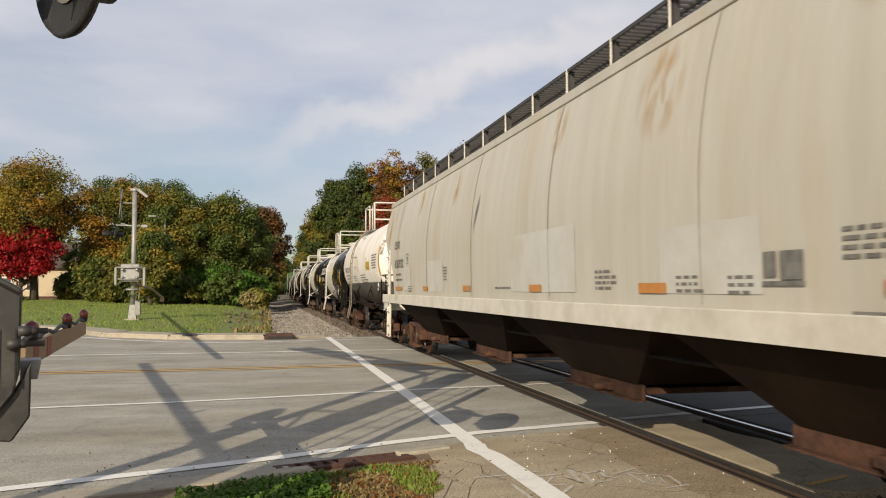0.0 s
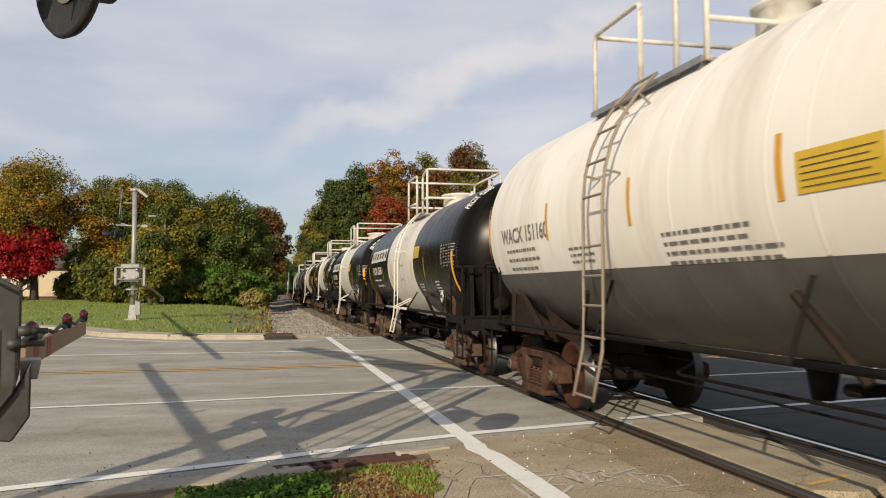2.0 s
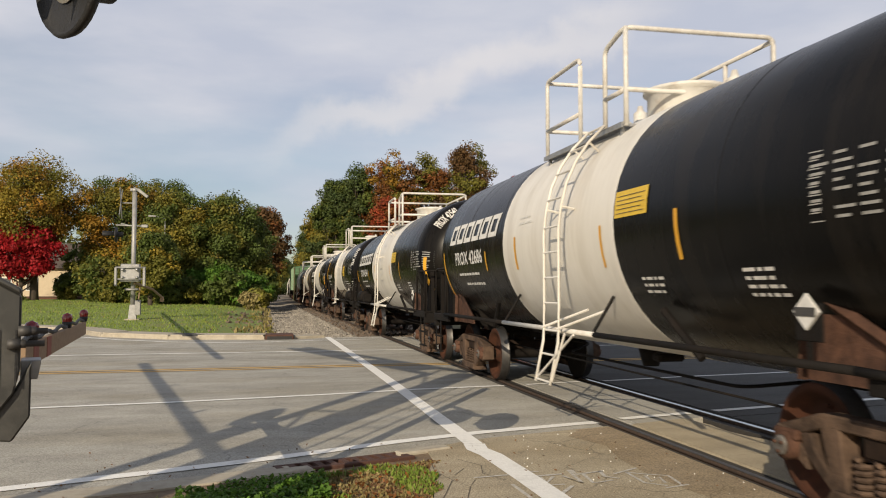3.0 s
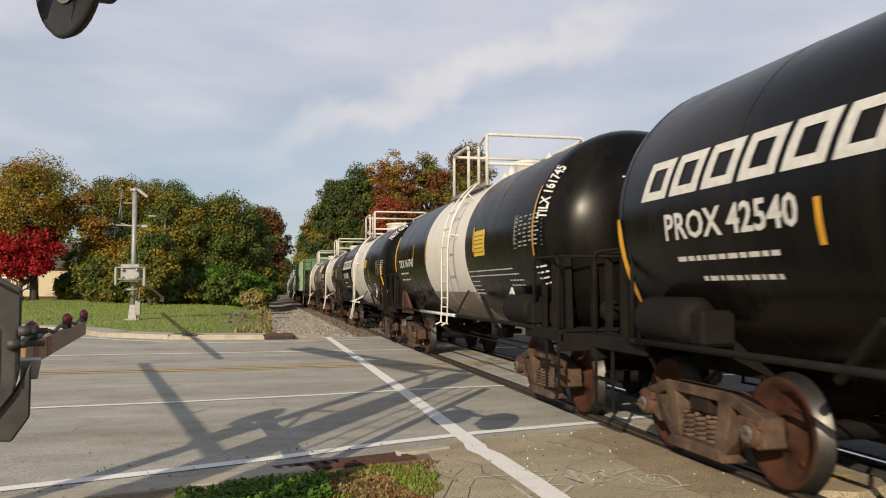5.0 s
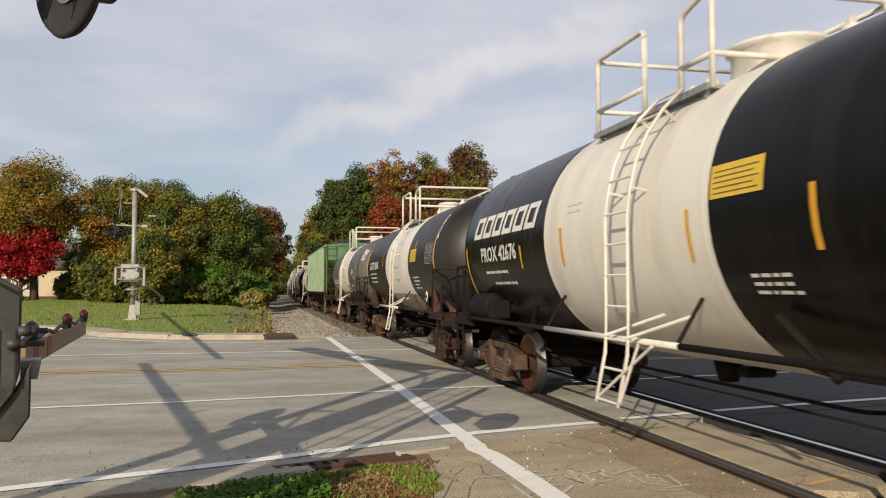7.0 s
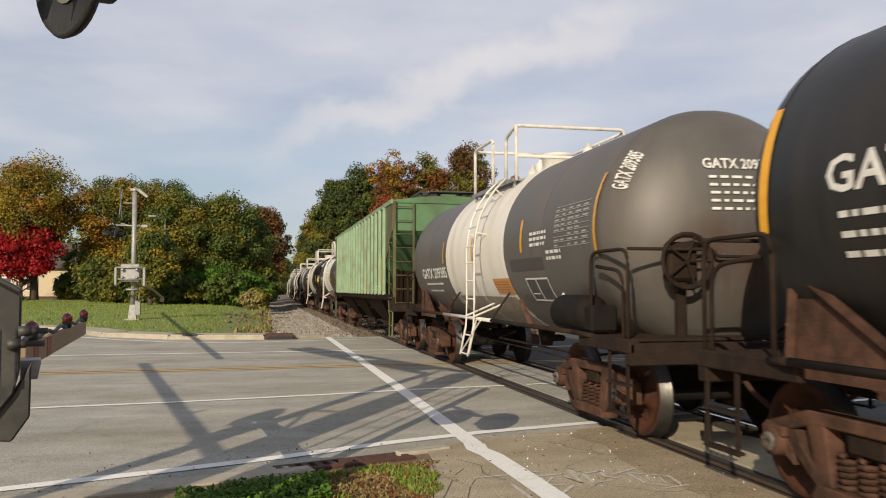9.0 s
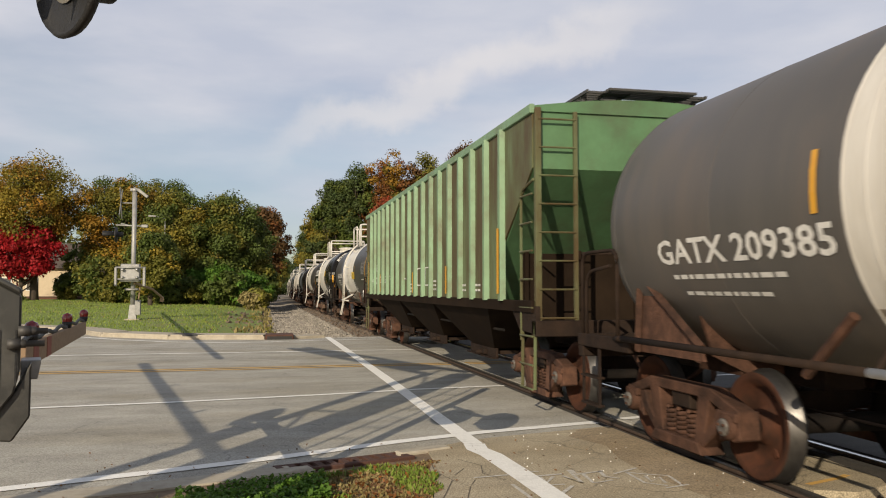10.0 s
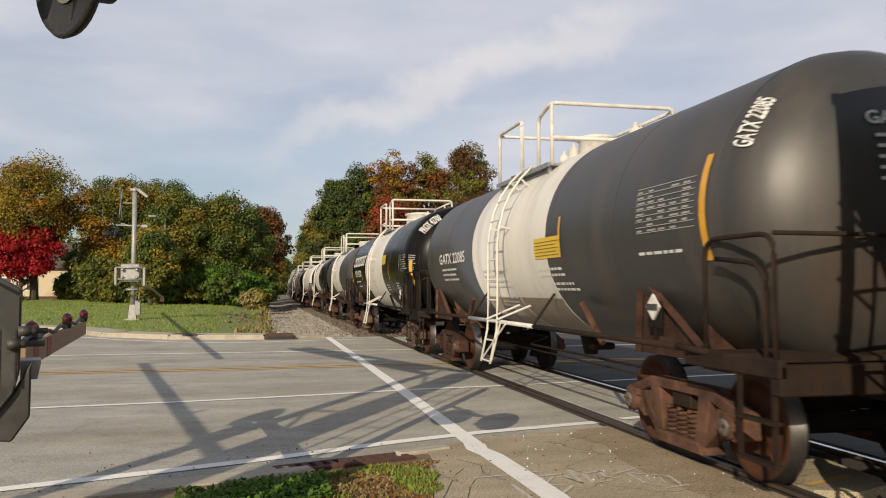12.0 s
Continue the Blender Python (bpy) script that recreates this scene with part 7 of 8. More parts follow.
scatter("grass", 420, (-1.0, 0.6, 31, 56, lambda x, y: noise.noise((x * 0.9, y * 0.35, 8)) > 0.0), lambda x, y: 0.05 + lawn_h(x, y), 0.07, LEAF["straw"], "tall dry grass in the ditch", 1.8, 0.6, 0.25)
scatter("weeds", 420, (-1.2, 0.5, 33, 50, lambda x, y: noise.noise((x * 0.9, y * 0.35, 18)) > -0.05), lambda x, y: 0.05 + lawn_h(x, y), 0.06, LEAF["olive"], "low weeds in the ditch", 1.3, 0.4, 0.15)


def verge_edge(x):
    return 7.05 + (x - 0.2) * 0.36 if x < 1.5 else 7.5


near_verge = lambda x, y: y < verge_edge(x) + 0.08 * noise.noise((x * 4, y * 4, 1)) and x < 1.36 + 0.19 * (y - 6.2) + 0.14 * noise.noise((0, y * 3, 4))
patchy = lambda x, y: near_verge(x, y) and noise.noise((x * 1.7, y * 1.7, 2)) > -0.05
zv = lambda x, y: -0.03
scatter("weeds", 3600, (-0.62, 0.55, 5.7, 7.1, lambda x, y: y < verge_edge(x) - 0.10 + 0.12 * noise.noise((x * 4, y * 4, 0)) and y > 6.0 + 0.5 * x), zv, 0.022, LEAF["weed"], "low clover leaved weeds", 0.9, 0.0, 0.10)
scatter("weeds", 1500, (-2.6, -0.5, 5.2, 6.7, lambda x, y: y < verge_edge(x) - 0.15), zv, 0.022, LEAF["green"], "low weeds in the verge", 1.0, 0.0, 0.06)
scatter("grass", 5200, (0.3, 2.0, 5.0, 7.7, patchy), zv, 0.018, LEAF["lawn"], "short patchy verge grass", 1.7, 0.55, 0.03)
scatter("grass", 5200, (0.2, 2.0, 5.0, 7.8, near_verge), zv, 0.018, LEAF["straw"], "dry verge grass", 1.7, 0.4, 0.02)
scatter("fallen_leaves", 6500, (0.5, 2.0, 5.0, 7.8, lambda x, y: near_verge(x, y) and x + rng.normal() * 0.25 > 0.95), zv, 0.016, LEAF["litter"], "brown fallen leaves on the verge", 1.2, 0.0, 0.02, "leaves")
scatter("fallen_leaves", 500, (-0.4, 2.0, 5.6, 7.8, near_verge), zv, 0.020, LEAF["rust"], "reddish fallen leaves on the verge", 1.2, 0.0, 0.05, "leaves")
scatter("fallen_leaves", 260, (-2.0, 4.0, 5.0, 8.6), lambda x, y: -0.008, 0.012, LEAF["litter"], "stray leaves blown over gutter and asphalt", 1.2, 0.0, 0.01, "leaves")


def stones(name, n, place, s0, s1, material, label):
    """Loose stones, each a squashed eight-sided lump of its own size and turn, in one mesh."""
    base = np.array([(1, 0, 0), (-1, 0, 0), (0, 1, 0), (0, -1, 0), (0, 0, 1), (0, 0, -1)], float)
    tri = np.array([(0, 2, 4), (2, 1, 4), (1, 3, 4), (3, 0, 4), (2, 0, 5), (1, 2, 5), (3, 1, 5), (0, 3, 5)])
    P = np.array([place() for _ in range(n)])
    s = rng.uniform(s0, s1, (n, 1, 1)) * rng.uniform(0.6, 1.3, (n, 1, 3))
    R = np.linalg.qr(rng.normal(size=(n, 3, 3)))[0]
    v = (base[None] * s + rng.normal(size=(n, 6, 3)) * s * 0.18) @ R
    v += P[:, None, :]
    f = (tri[None] + 6 * np.arange(n)[:, None, None]).reshape(-1, 3)
    me = bpy.data.meshes.new(name)
    me.from_pydata(v.reshape(-1, 3).tolist(), [], f.tolist())
    me.materials.append(material)
    return tagged(new(name, me), label, "gravel", kind="stuff")


def shoulder():
    y = 27.3 + (rng.random() ** 1.7) * 62
    d = rng.uniform(-5.2, -1.75)
    x = line_x(y) + d
    return x, y, bed_height(x, y) + rng.uniform(0.0, 0.05)


def between():
    y = rng.uniform(-6, 5.8) if rng.random() < 0.35 else 27.4 + rng.random() ** 1.5 * 60
    x = line_x(y) + rng.uniform(-1.7, 2.4)
    return x, y, (-0.13 if y < 20 else bed_height(x, y)) + rng.uniform(-0.02, 0.03)


def ditch():
    y = rng.uniform(30.5, 52)
    x = rng.uniform(-1.9, 0.5)
    return x, y, 0.05 + lawn_h(x, y) + rng.uniform(0, 0.1)


stones("gravel", 17000, shoulder, 0.035, 0.075, M["gravel"], "pale grey ballast stones on the shoulder")
stones("gravel", 7000, between, 0.03, 0.055, M["ballast_stone_dark"], "rust brown ballast stones between the rails")
stones("gravel", 120, ditch, 0.05, 0.16, M["ballast_stone_dark"], "larger stones in the ditch")
stones("gravel", 46, lambda: (rng.uniform(2.4, 4.0), rng.uniform(5.2, 8.6), -0.008), 0.004, 0.010, M["road_white"], "scattered pale grit on the asphalt")

# sleepers where they can be seen
bm = bmesh.new()
box(bm, -1.30, 1.30, -0.11, 0.11, -0.34, -0.165, 0.012)
SLEEPER = mesh_of("sleeper", bm, M["sleeper"])
track = struct(empty("track", "", ""), "wooden sleepers under the rails")
for k in range(110):
    y = 27.8 + 0.52 * k
    ob = shared("sleeper", SLEEPER, track, on_track(y))
for k in range(14):
    shared("sleeper", SLEEPER, track, on_track(5.2 - 0.52 * k))
# ---------------------------------------------------------------- crossing equipment
def far_signal_mast():
    t = empty("crossing_signal_mast", "silver railway crossing signal mast seen from behind", "signal mast", at=(-5.75, 39.2, 0.13))
    bm = bmesh.new()
    tube(bm, [(0, 0, 0.3), (0, 0, 6.0)], 0.105, 14)
    lathe(bm, [(6.0, 0.13), (6.05, 0.15), (6.15, 0.10), (6.2, 0.0)], "z", seg=14)
    part("mast", bm, M["alu"], t)
    bm = bmesh.new()
    prism(bm, [(-0.32, -0.32), (0.32, -0.32), (0.32, 0.32), (-0.32, 0.32)], "z", -0.25, 0.10)
    part("footing", bm, M["concrete"], t)
    bm = bmesh.new()
    A = [bm.verts.new((x, y, 0.1)) for x, y in ((-.18, -.18), (.18, -.18), (.18, .18), (-.18, .18))]
    B = [bm.verts.new((x, y, 0.75)) for x, y in ((-.12, -.12), (.12, -.12), (.12, .12), (-.12, .12))]
    for i in range(4):
        bm.faces.new((A[i], A[(i + 1) % 4], B[(i + 1) % 4], B[i]))
    bm.faces.new(B)
    part("junction_base", bm, M["alu"], t)
    bm = bmesh.new()
    box(bm, 0.12, 0.36, -0.22, 0.05, 0.28, 0.95, 0.02)
    part("junction_box", bm, M["alu"], t)
    # crossbuck seen nearly edge on
    for s in (-1, 1):
        bm = bmesh.new()
        box(bm, -0.012, 0.012, -0.10, 0.10, -0.80, 0.80, 0, 0, Matrix.Translation((-0.60, 0.0, 5.45)) @ Matrix.Rotation(radians(3), 4, "Z") @ Matrix.Rotation(s * radians(38), 4, "X"))
        part("crossbuck_blade", bm, M["alu"], t, "weathered white crossbuck blade")
    bm = bmesh.new()
    tube(bm, [(-0.6, 0, 5.45), (0, 0, 5.45)], 0.03, 6)
    tube(bm, [(-0.80, 0, 4.42), (0.50, 0, 4.38)], 0.035, 8)
    tube(bm, [(-0.6, 0.1, 4.50), (-0.2, 0.1, 4.40)], 0.04, 6)
    part("crossarm", bm, M["alu"], t)
    bm = bmesh.new()
    box(bm, 0.32, 0.60, -0.08, 0.08, 4.32, 4.46, 0.02)
    box(bm, -0.20, 0.16, -0.09, 0.09, 6.00, 6.14, 0.02, 0, Matrix.Translation((0.0, 0, 0)))
    box(bm, 0.0, 0.58, -0.08, 0.08, -0.07, 0.07, 0.02, 0, Matrix.Translation((0.12, 0, 6.10)) @ Matrix.Rotation(radians(38), 4, "Y"))
    part("camera_housing", bm, M["alu"], t, "pale camera housing on the mast's top")
    bm = bmesh.new()
    lathe(bm, [(0.0, 0.0), (0.0, 0.36), (0.06, 0.36), (0.06, 0.12), (0.32, 0.12), (0.32, 0.0)], "x", (-0.80, -0.02, 3.98), 20)
    lathe(bm, [(-0.55, 0.17), (0.0, 0.15), (0.0, 0.0)], "x", (-0.80, -0.02, 3.98), 16, a0=radians(0), a1=radians(200))
    part("flashing_light", bm, M["signal_black"], t, "black flashing light with its hood")
    # gate mechanism with counterweights
    bm = bmesh.new()
    box(bm, -0.48, 0.34, -0.52, -0.12, 1.80, 2.62, 0.03)
    for x in (-0.38, 0.24):
        for z in (2.0, 2.35):
            lathe(bm, [(-0.66, 0.0), (-0.66, 0.07), (-0.62, 0.07)], "y", (x, 0, z), 8)
    part("gate_mechanism", bm, M["galv"], t, "silver gate mechanism housing")
    for x in (-0.66, 0.56):
        bm = bmesh.new()
        box(bm, x - 0.055, x + 0.055, -0.70, -0.50, 1.60, 2.45, 0.02)
        part("counterweight", bm, M["alu"], t, "pale counterweight plate")
    bm = bmesh.new()
    for z in (1.92, 2.45):
        tube(bm, [(-0.68, -0.6, z), (0.62, -0.6, z)], 0.04, 7)
    tube(bm, [(-0.35, -0.1, 1.45), (0.25, -0.1, 1.45)], 0.05, 7)
    part("counterweight_arm", bm, M["alu"], t)
    bm = bmesh.new()
    tube(bm, [(0.1, -0.3, 1.75), (0.7, 1.2, 1.45), (1.05, 2.1, 1.05)], 0.06, 6)
    box(bm, 0.95, 1.12, 2.0, 2.2, 0.85, 1.1)
    tube(bm, bend([(0.22, 0.1, 0.9), (0.3, 0.1, 1.5), (0.1, 0.1, 2.3)], 0.1), 0.025, 6)
    part("gate_arm", bm, M["gate_wood"], t, "lowered gate arm pointing away")


def street_lamp():
    t = empty("street_lamp", "grey street lamp with a short curved arm among the trees", "street lamp", at=(-7.12, 63.5, 0.2))
    bm = bmesh.new()
    tube(bm, [(0, 0, -0.3), (0, 0, 6.37)], [0.09, 0.05], 10)
    part("pole", bm, M["alu"], t)
    bm = bmesh.new()
    tube(bm, bend([(0, 0, 6.32), (0, -0.02, 6.72), (-0.4, -0.1, 6.82), (-0.75, -0.15, 6.85)], 0.3), 0.032, 8)
    part("arm", bm, M["alu"], t)
    bm = bmesh.new()
    box(bm, -1.18, -0.62, -0.27, -0.05, 6.81, 6.93, 0.03)
    part("lamp_head", bm, M["alu"], t)


def crossing_gate():
    """The gate beside the camera: side plates, counterweight, bracket, bolts, arm with lamps, and on its mast the lights."""
    t = empty("crossing_gate", "weathered grey crossing gate with a lowered arm and red lamps", "crossing gate", at=(-1.42, 4.25, 0.0))
    bm = bmesh.new()
    tube(bm, [(0, 0, -0.3), (0, 0, 3.95)], 0.07, 14)
    lathe(bm, [(3.95, 0.07), (4.0, 0.08), (4.06, 0.0)], "z", seg=12)
    part("mast", bm, M["alu"], t)
    bm = bmesh.new()
    A = [bm.verts.new((x, y, -0.1)) for x, y in ((-.22, -.22), (.22, -.22), (.22, .22), (-.22, .22))]
    B = [bm.verts.new((x, y, 0.55)) for x, y in ((-.12, -.12), (.12, -.12), (.12, .12), (-.12, .12))]
    for i in range(4):
        bm.faces.new((A[i], A[(i + 1) % 4], B[(i + 1) % 4], B[i]))
    bm.faces.new(B)
    part("junction_base", bm, M["alu"], t)
    bm = bmesh.new()
    box(bm, -0.42, 0.10, -0.16, 0.30, 1.06, 1.60, 0.03)
    part("mechanism_housing", bm, M["gate_metal"], t, "grey gate mechanism housing")
    # plates in the plane across the line of sight; a, b: metres to the right of and above the pivot
    face = Matrix.Translation((0.318, -0.32, 1.385)) @ Matrix.Rotation(radians(14), 4, "Z")

    def plate(name, pts, y0, y1, material, label="", bev=0.008):
        bm = bmesh.new()
        prism(bm, pts, "y", y0, y1)
        bmesh.ops.bevel(bm, geom=bm.edges[:], offset=bev, segments=1, affect="EDGES")
        bm.transform(face)
        return part(name, bm, material, t, label)
    plate("side_plate", [(-0.14, 0.30), (-0.05, 0.265), (0.052, 0.205), (0.052, -0.14), (0.03, -0.235), (-0.05, -0.345), (-0.14, -0.40)], 0.0, 0.16, M["gate_metal"], "weathered grey side plate")
    plate("top_flange", [(-0.14, 0.335), (-0.05, 0.295), (0.052, 0.235), (0.052, 0.207), (-0.05, 0.267), (-0.14, 0.302)], -0.03, 0.22, M["gate_metal"])
    plate("counterweight", [(-0.14, -0.36), (-0.05, -0.335), (0.035, -0.225), (0.098, -0.10), (0.098, -0.345), (0.025, -0.455), (-0.045, -0.445), (-0.08, -0.40)], 0.03, 0.20, M["gate_metal"], "dark counterweight plate")
    plate("bracket", [(0.052, -0.10), (0.138, -0.10), (0.138, -0.115), (0.125, -0.19), (0.052, -0.19)], 0.16, 0.34, M["galv"], "galvanised angle bracket", 0.004)
    for a, b, ln in ((0.062, 0.045, 0.10), (0.02, -0.012, 0.13)):
        bm = bmesh.new()
        lathe(bm, [(a - 0.02, 0.0), (a - 0.02, 0.026), (a + 0.03, 0.026), (a + 0.03, 0.015), (a + ln, 0.015), (a + ln, 0.0)], "x", (0, -0.02, b), 6)
        lathe(bm, [(a + 0.03, 0.021), (a + 0.055, 0.021), (a + 0.055, 0.015)], "x", (0, -0.02, b), 6)
        bm.transform(face)
        part("bolt", bm, M["dark_metal"], t, "heavy hexagon bolt")
    for a in (-0.03, 0.035):
        bm = bmesh.new()
        box(bm, a - 0.004, a + 0.004, -0.004, 0.006, -0.20, 0.05)
        bm.transform(face)
        part("slot", bm, M["signal_black"], t)
    # arm: boards, bands, cable, lamps
    p, q = Vector((0.27, 0.10, 1.285)), Vector((-0.17, 3.72, 1.240))
    d = (q - p)
    yaw = math.atan2(-d.x, d.y)
    arm_m = Matrix.Translation(p) @ Matrix.Rotation(yaw, 4, "Z") @ Matrix.Rotation(-0.006, 4, "X")
    ln = d.length
    bm = bmesh.new()
    box(bm, -0.018, 0.018, 0, ln, -0.065, 0.055, 0.004)
    bm.transform(arm_m)
    arm = part("gate_arm", bm, M["gate_wood"], t, "weathered lowered gate arm")
    for k in range(2):
        bm = bmesh.new()
        box(bm, -0.021, 0.021, 0.25 + 0.55 * k, 0.45 + 0.55 * k, -0.063, 0.053)
        bm.transform(arm_m)
        part("red_band", bm, M["gate_red"], arm, "faded red reflective band")
    bm = bmesh.new()
    tube(bm, [(0.0, 0.02 + ln * k / 24, 0.075 + 0.012 * math.sin(k * 1.3)) for k in range(25)], 0.013, 6)
    bm.transform(arm_m)
    part("lamp_cable", bm, M["signal_black"], arm, "black cable clipped along the arm")
    for k, y in enumerate((0.30, 2.12, ln - 0.06)):
        bm = bmesh.new()
        lathe(bm, [(0.055, 0.0), (0.055, 0.03), (0.10, 0.036), (0.10, 0.0)], "z", (0, y, 0), 12)
        bm.transform(arm_m)
        lamp = part("arm_lamp", bm, M["signal_black"], arm)
        bm = bmesh.new()
        lathe(bm, [(0.10, 0.034), (0.13, 0.038), (0.155, 0.030), (0.168, 0.0)], "z", (0, y, 0), 14)
        bm.transform(arm_m)
        part("lens", bm, M["lens_red"], lamp, "dark red lamp lens")
    # flashing lights on a crossarm
    hub = Vector((0.648, -0.80, 2.909))
    back = Vector((0.78, 0.60, 0.05)).normalized()
    m = Matrix.Translation(hub) @ back.to_track_quat("X", "Z").to_matrix().to_4x4() @ Matrix.Scale(0.908, 4)
    other = Vector((-0.305, -1.16, 3.30)) - hub
    for shift in (0.0, 1.0):
        mm = Matrix.Translation(other * shift) @ m
        bm = bmesh.new()
        lathe(bm, [(0.02, 0.0), (0.02, 0.285), (-0.01, 0.30), (-0.03, 0.285), (-0.01, 0.27), (-0.01, 0.13), (-0.02, 0.0)], "x", seg=36)
        bm.transform(mm)
        disc = part("light_background", bm, M["signal_black"], t, "black round light background")
        bm = bmesh.new()
        lathe(bm, [(0.02, 0.12), (0.20, 0.10), (0.22, 0.0)], "x", seg=20)
        bm.transform(mm)
        part("light_housing", bm, M["signal_black"], disc)
        bm = bmesh.new()
        lathe(bm, [(-0.02, 0.145), (-0.055, 0.10), (-0.07, 0.0)], "x", seg=24)
        bm.transform(mm)
        part("lens", bm, M["lens_grey"], disc, "unlit dusty lens")
        bm = bmesh.new()
        lathe(bm, [(-0.02, 0.16), (-0.30, 0.165), (-0.30, 0.158), (-0.02, 0.152)], "x", seg=24, a0=radians(-30), a1=radians(210))
        bm.transform(mm)
        part("hood", bm, M["signal_black"], disc, "black sheet metal hood")
    bm = bmesh.new()
    tube(bm, [hub + back * 0.2, hub + other + back * 0.2], 0.03, 8)
    tube(bm, [hub + other * 0.6 + back * 0.2, Vector((0, 0, 3.2))], 0.03, 8)
    part("crossarm", bm, M["signal_black"], t)


def cantilever():
    """The tall signal structure whose shadow lies across the road."""
    t = empty("signal_cantilever", "grey steel lattice signal cantilever whose shadow crosses the road", "signal structure", at=(-7.25, -3.65, 0.0))
    for x, y, h in ((0, 0, 8.8), (-0.62, 0.34, 8.8)):
        bm = bmesh.new()
        tube(bm, [(x, y, -0.3), (x, y, h)], 0.27 if x == 0 else 0.10, 12)
        part("leg", bm, M["galv"], t)
    for k in range(8):
        bm = bmesh.new()
        z = 0.8 + k
        tube(bm, [(0, 0, z), (-0.62, 0.34, z + (1 if k % 2 else 0))], 0.03, 6)
        part("brace", bm, M["galv"], t)
    bm = bmesh.new()
    for e in (0.0, 0.3):
        tube(bm, [(0.42 + e * 0.8, -0.22 - e * 0.5, 0.2), (0.42 + e * 0.8, -0.22 - e * 0.5, 8.0)], 0.022, 6)
    for k in range(24):
        z = 0.5 + 0.31 * k
        tube(bm, [(0.42, -0.22, z), (0.66, -0.37, z)], 0.012, 5)
    part("ladder", bm, M["galv"], t)
    tip = Vector((-2.15, 10.75, 5.5))
    bm = bmesh.new()
    d = tip.copy()
    d.z = 0
    mm = Matrix.Translation((0, 0, 5.5)) @ Matrix.Rotation(math.atan2(-d.x, d.y), 4, "Z")
    box(bm, -0.09, 0.09, 0, d.length, -0.03, 0.03, 0.01, 0, mm)
    part("walkway_arm", bm, M["galv"], t)
    for y in (3.2, 6.4, 10.7):
        bm = bmesh.new()
        tube(bm, [mm @ Vector((0.1, y, 0)), mm @ Vector((0.11, y, 0.12))], 0.03, 6)
        part("arm_post", bm, M["galv"], t)
    for dx, dy, z in ((-0.685, 1.0, 6.3), (-0.55, 0.72, 5.9)):
        bm = bmesh.new()
        lathe(bm, [(0.0, 0.0), (0.0, 0.28), (0.04, 0.28), (0.2, 0.12), (0.2, 0.0)], "x", (dx, dy, z), 16)
        part("flashing_light", bm, M["signal_black"], t)
    # upper arm: two chords with zigzag bracing, and a sign panel on its outer half
    a, e = Vector((-0.2, 0.3, 8.8)), Vector((-2.75, 7.75, 8.8))
    u = (e - a).normalized()
    v = Vector((u.y, -u.x, 0))
    for w in (-0.42, 0.42):
        bm = bmesh.new()
        tube(bm, [a + v * w, e + v * w * 0.6], 0.07, 8)
        part("chord", bm, M["galv"], t)
    n = 9
    for k in range(n):
        bm = bmesh.new()
        w = 0.42 if k % 2 else -0.42
        tube(bm, [a + (e - a) * (k / n) + v * w, a + (e - a) * ((k + 1) / n) - v * w], 0.035, 6)
        part("brace", bm, M["galv"], t)
    for lo, hi in ((0.10, 0.42), (0.56, 0.98)):
        bm = bmesh.new()
        p0, p1 = a + (e - a) * lo, a + (e - a) * hi
        vs = [bm.verts.new(p + v * w + Vector((0, 0, z))) for z in (0.0, 0.04) for p, w in ((p0, -0.36), (p1, -0.3), (p1, 0.3), (p0, 0.36))]
        for f in ((0, 1, 2, 3), (7, 6, 5, 4), (0, 4, 5, 1), (1, 5, 6, 2), (2, 6, 7, 3), (3, 7, 4, 0)):
            bm.faces.new([vs[i] for i in f])
        part("walkway_plate", bm, M["galv"], t)


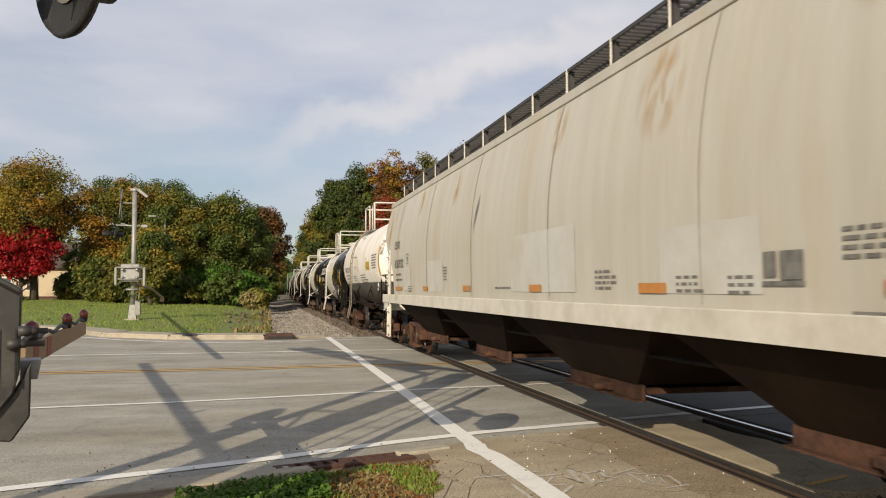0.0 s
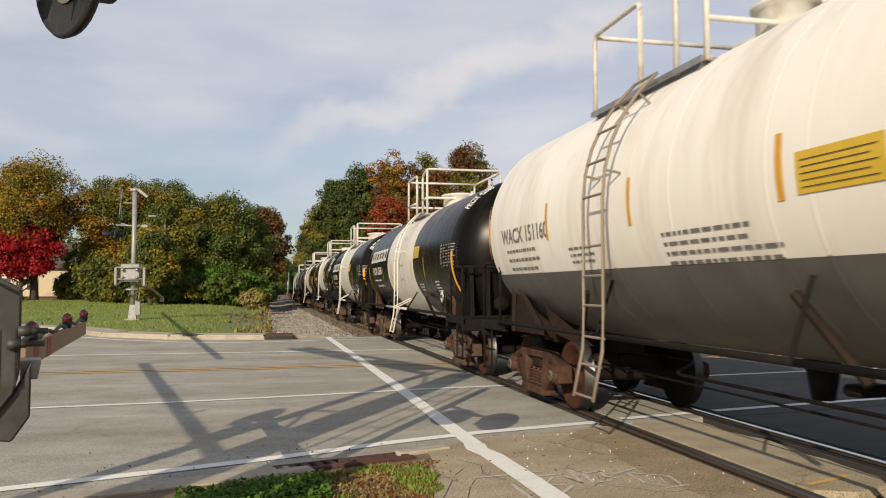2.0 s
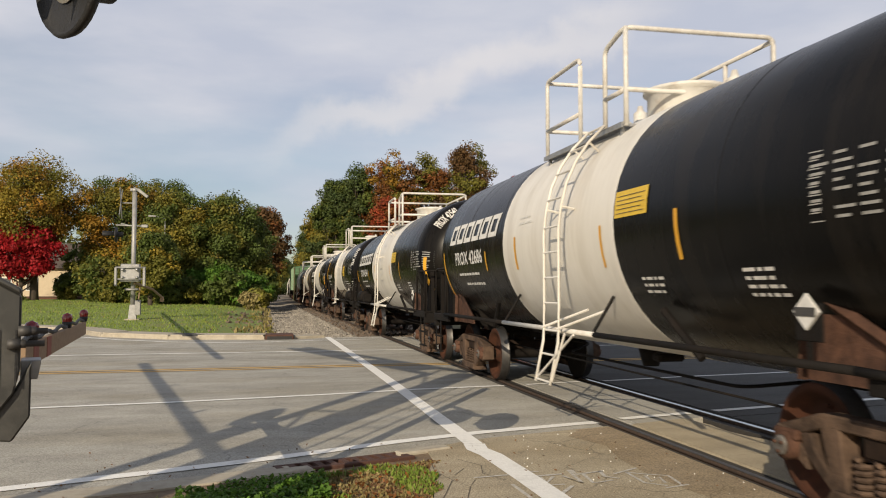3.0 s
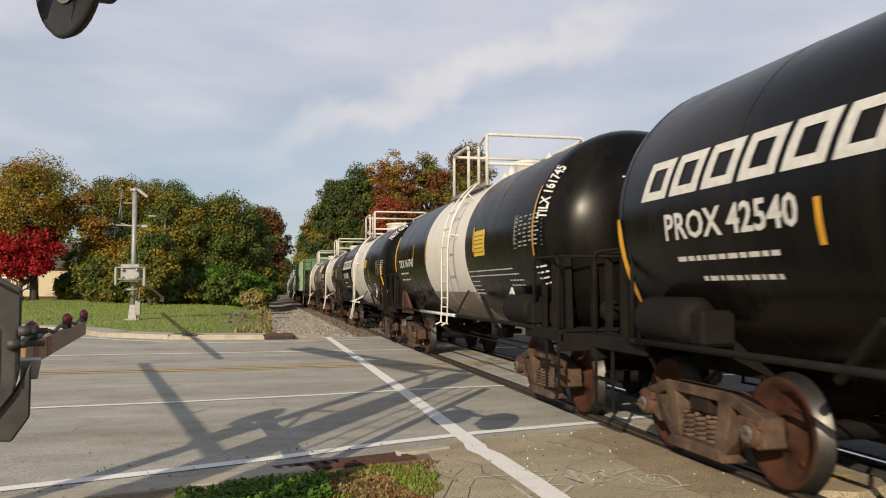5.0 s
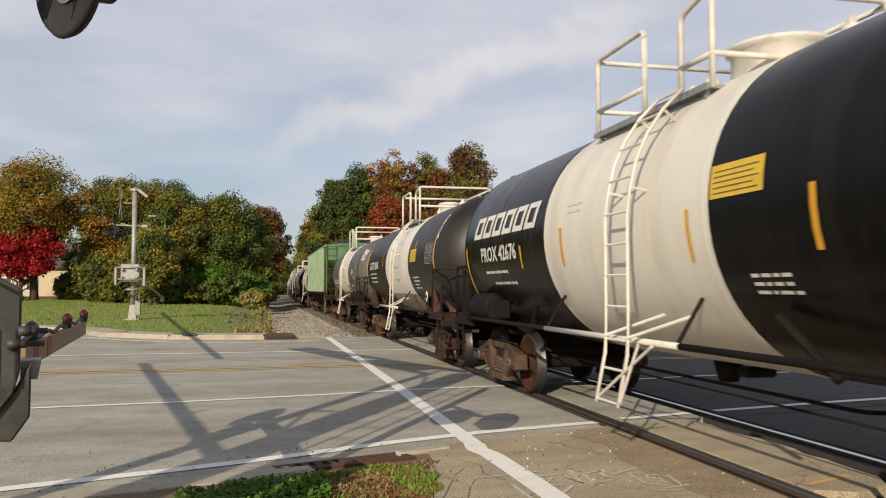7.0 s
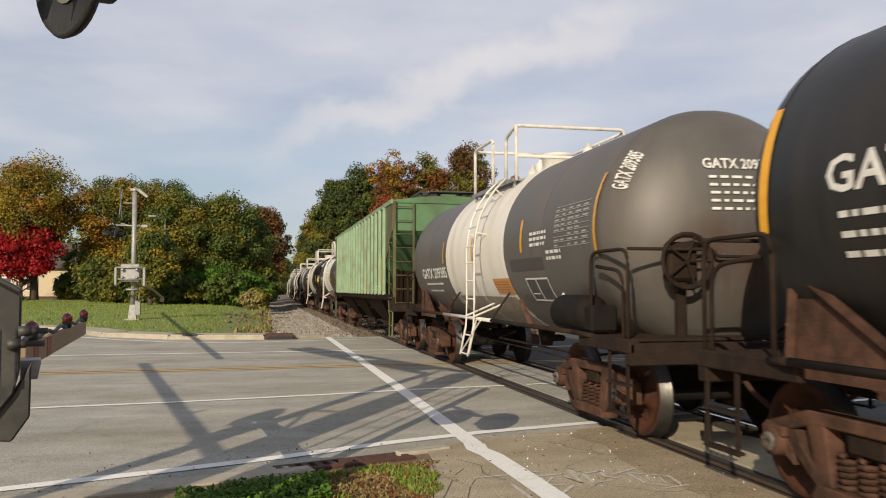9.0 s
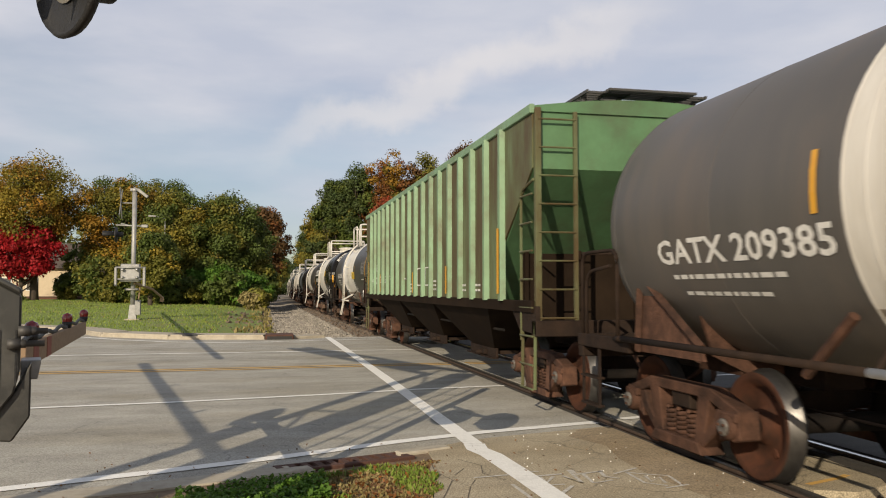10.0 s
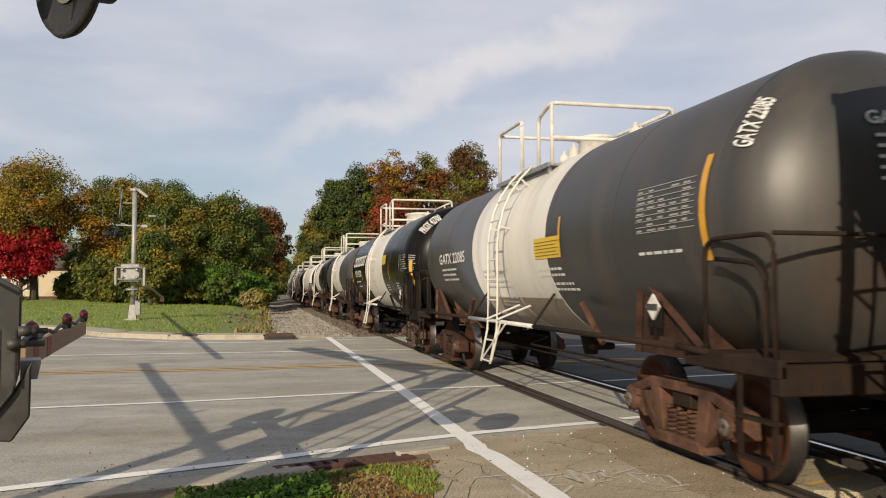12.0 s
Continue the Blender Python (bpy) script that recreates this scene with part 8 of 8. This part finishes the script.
def house():
    t = empty("house", "cream stucco house with a brown roof behind the trees", "house", at=(-22.2, 93, 0.5))
    bm = bmesh.new()
    box(bm, -7, 3.4, 0, 8, -0.4, 3.4)
    part("wall", bm, M["house_wall"], t)
    bm = bmesh.new()
    prism(bm, [(-0.6, 3.3), (8.6, 3.3), (4.0, 6.2)], "x", -7.5, 3.9)
    part("roof", bm, M["roof"], t)
    bm = bmesh.new()
    box(bm, 0.9, 1.9, -0.05, 0.05, 0.0, 2.1, 0.01)
    door = part("door", bm, M["white_trim"], t, "white panel door")
    for z in (0.4, 1.3):
        bm = bmesh.new()
        box(bm, 1.1, 1.7, -0.07, -0.04, z, z + 0.6, 0.01)
        part("panel", bm, M["white_trim"], door)
    for x in (-4.8, -2.2):
        bm = bmesh.new()
        box(bm, x, x + 1.2, -0.06, 0.02, 0.9, 2.3)
        win = part("window", bm, M["white_trim"], t)
        bm = bmesh.new()
        box(bm, x + 0.08, x + 1.12, -0.07, -0.05, 0.98, 2.22)
        part("pane", bm, M["glass"], win)


def far_cantilever():
    """The second structure, whose arm's shadow falls over the far kerb."""
    t = empty("signal_cantilever", "grey steel signal cantilever whose shadow crosses the far kerb", "signal structure", at=(-11.9, 36.0, 0.0))
    bm = bmesh.new()
    tube(bm, [(0, 0, -0.3), (0, 0, 6.6)], 0.12, 12)
    part("leg", bm, M["galv"], t)
    d = Vector((-7.8 + 11.9, 7.84 - 36.0, 0))
    mm = Matrix.Translation((0, 0, 5.5)) @ Matrix.Rotation(math.atan2(-d.x, d.y), 4, "Z")
    bm = bmesh.new()
    box(bm, -0.06, 0.06, 0, d.length, -0.04, 0.04, 0.01, 0, mm)
    part("walkway_arm", bm, M["galv"], t)


far_cantilever()
far_signal_mast()
street_lamp()
crossing_gate()
cantilever()
house()
struct(poly("flower_bed", [(-27, 82), (-15.5, 80), (-15, 92), (-27, 92.5)], 0.80, M["mulch"], 0.5), "dark mulch bed before the house")
bm = bmesh.new()
box(bm, -0.14, 0.14, -0.14, 0.14, -0.3, 1.9, 0.03)
lathe(bm, [(1.9, 0.16), (2.0, 0.12), (2.05, 0.0)], "z", seg=8)
post = tagged(part("utility_marker", bm, M["concrete"]), "grey concrete marker post among the bushes", "post")
post.location = (-5.75, 64.2, 0.25)
# ---------------------------------------------------------------- what moves
def motions():
    times = [0.5 * k for k in range(25)]
    for car, tc in TRAIN:
        walk(car, [(t, on_track(V * (tc - t) - LAG)) for t in times])
    step = 2 / FPS
    spin = V / 0.457
    for ob, y in turning:
        walk(ob, [(k * step, Matrix.Translation((0, y, 0.457)) @ Matrix.Rotation(spin * k * step, 4, "X")) for k in range(181)])


motions()
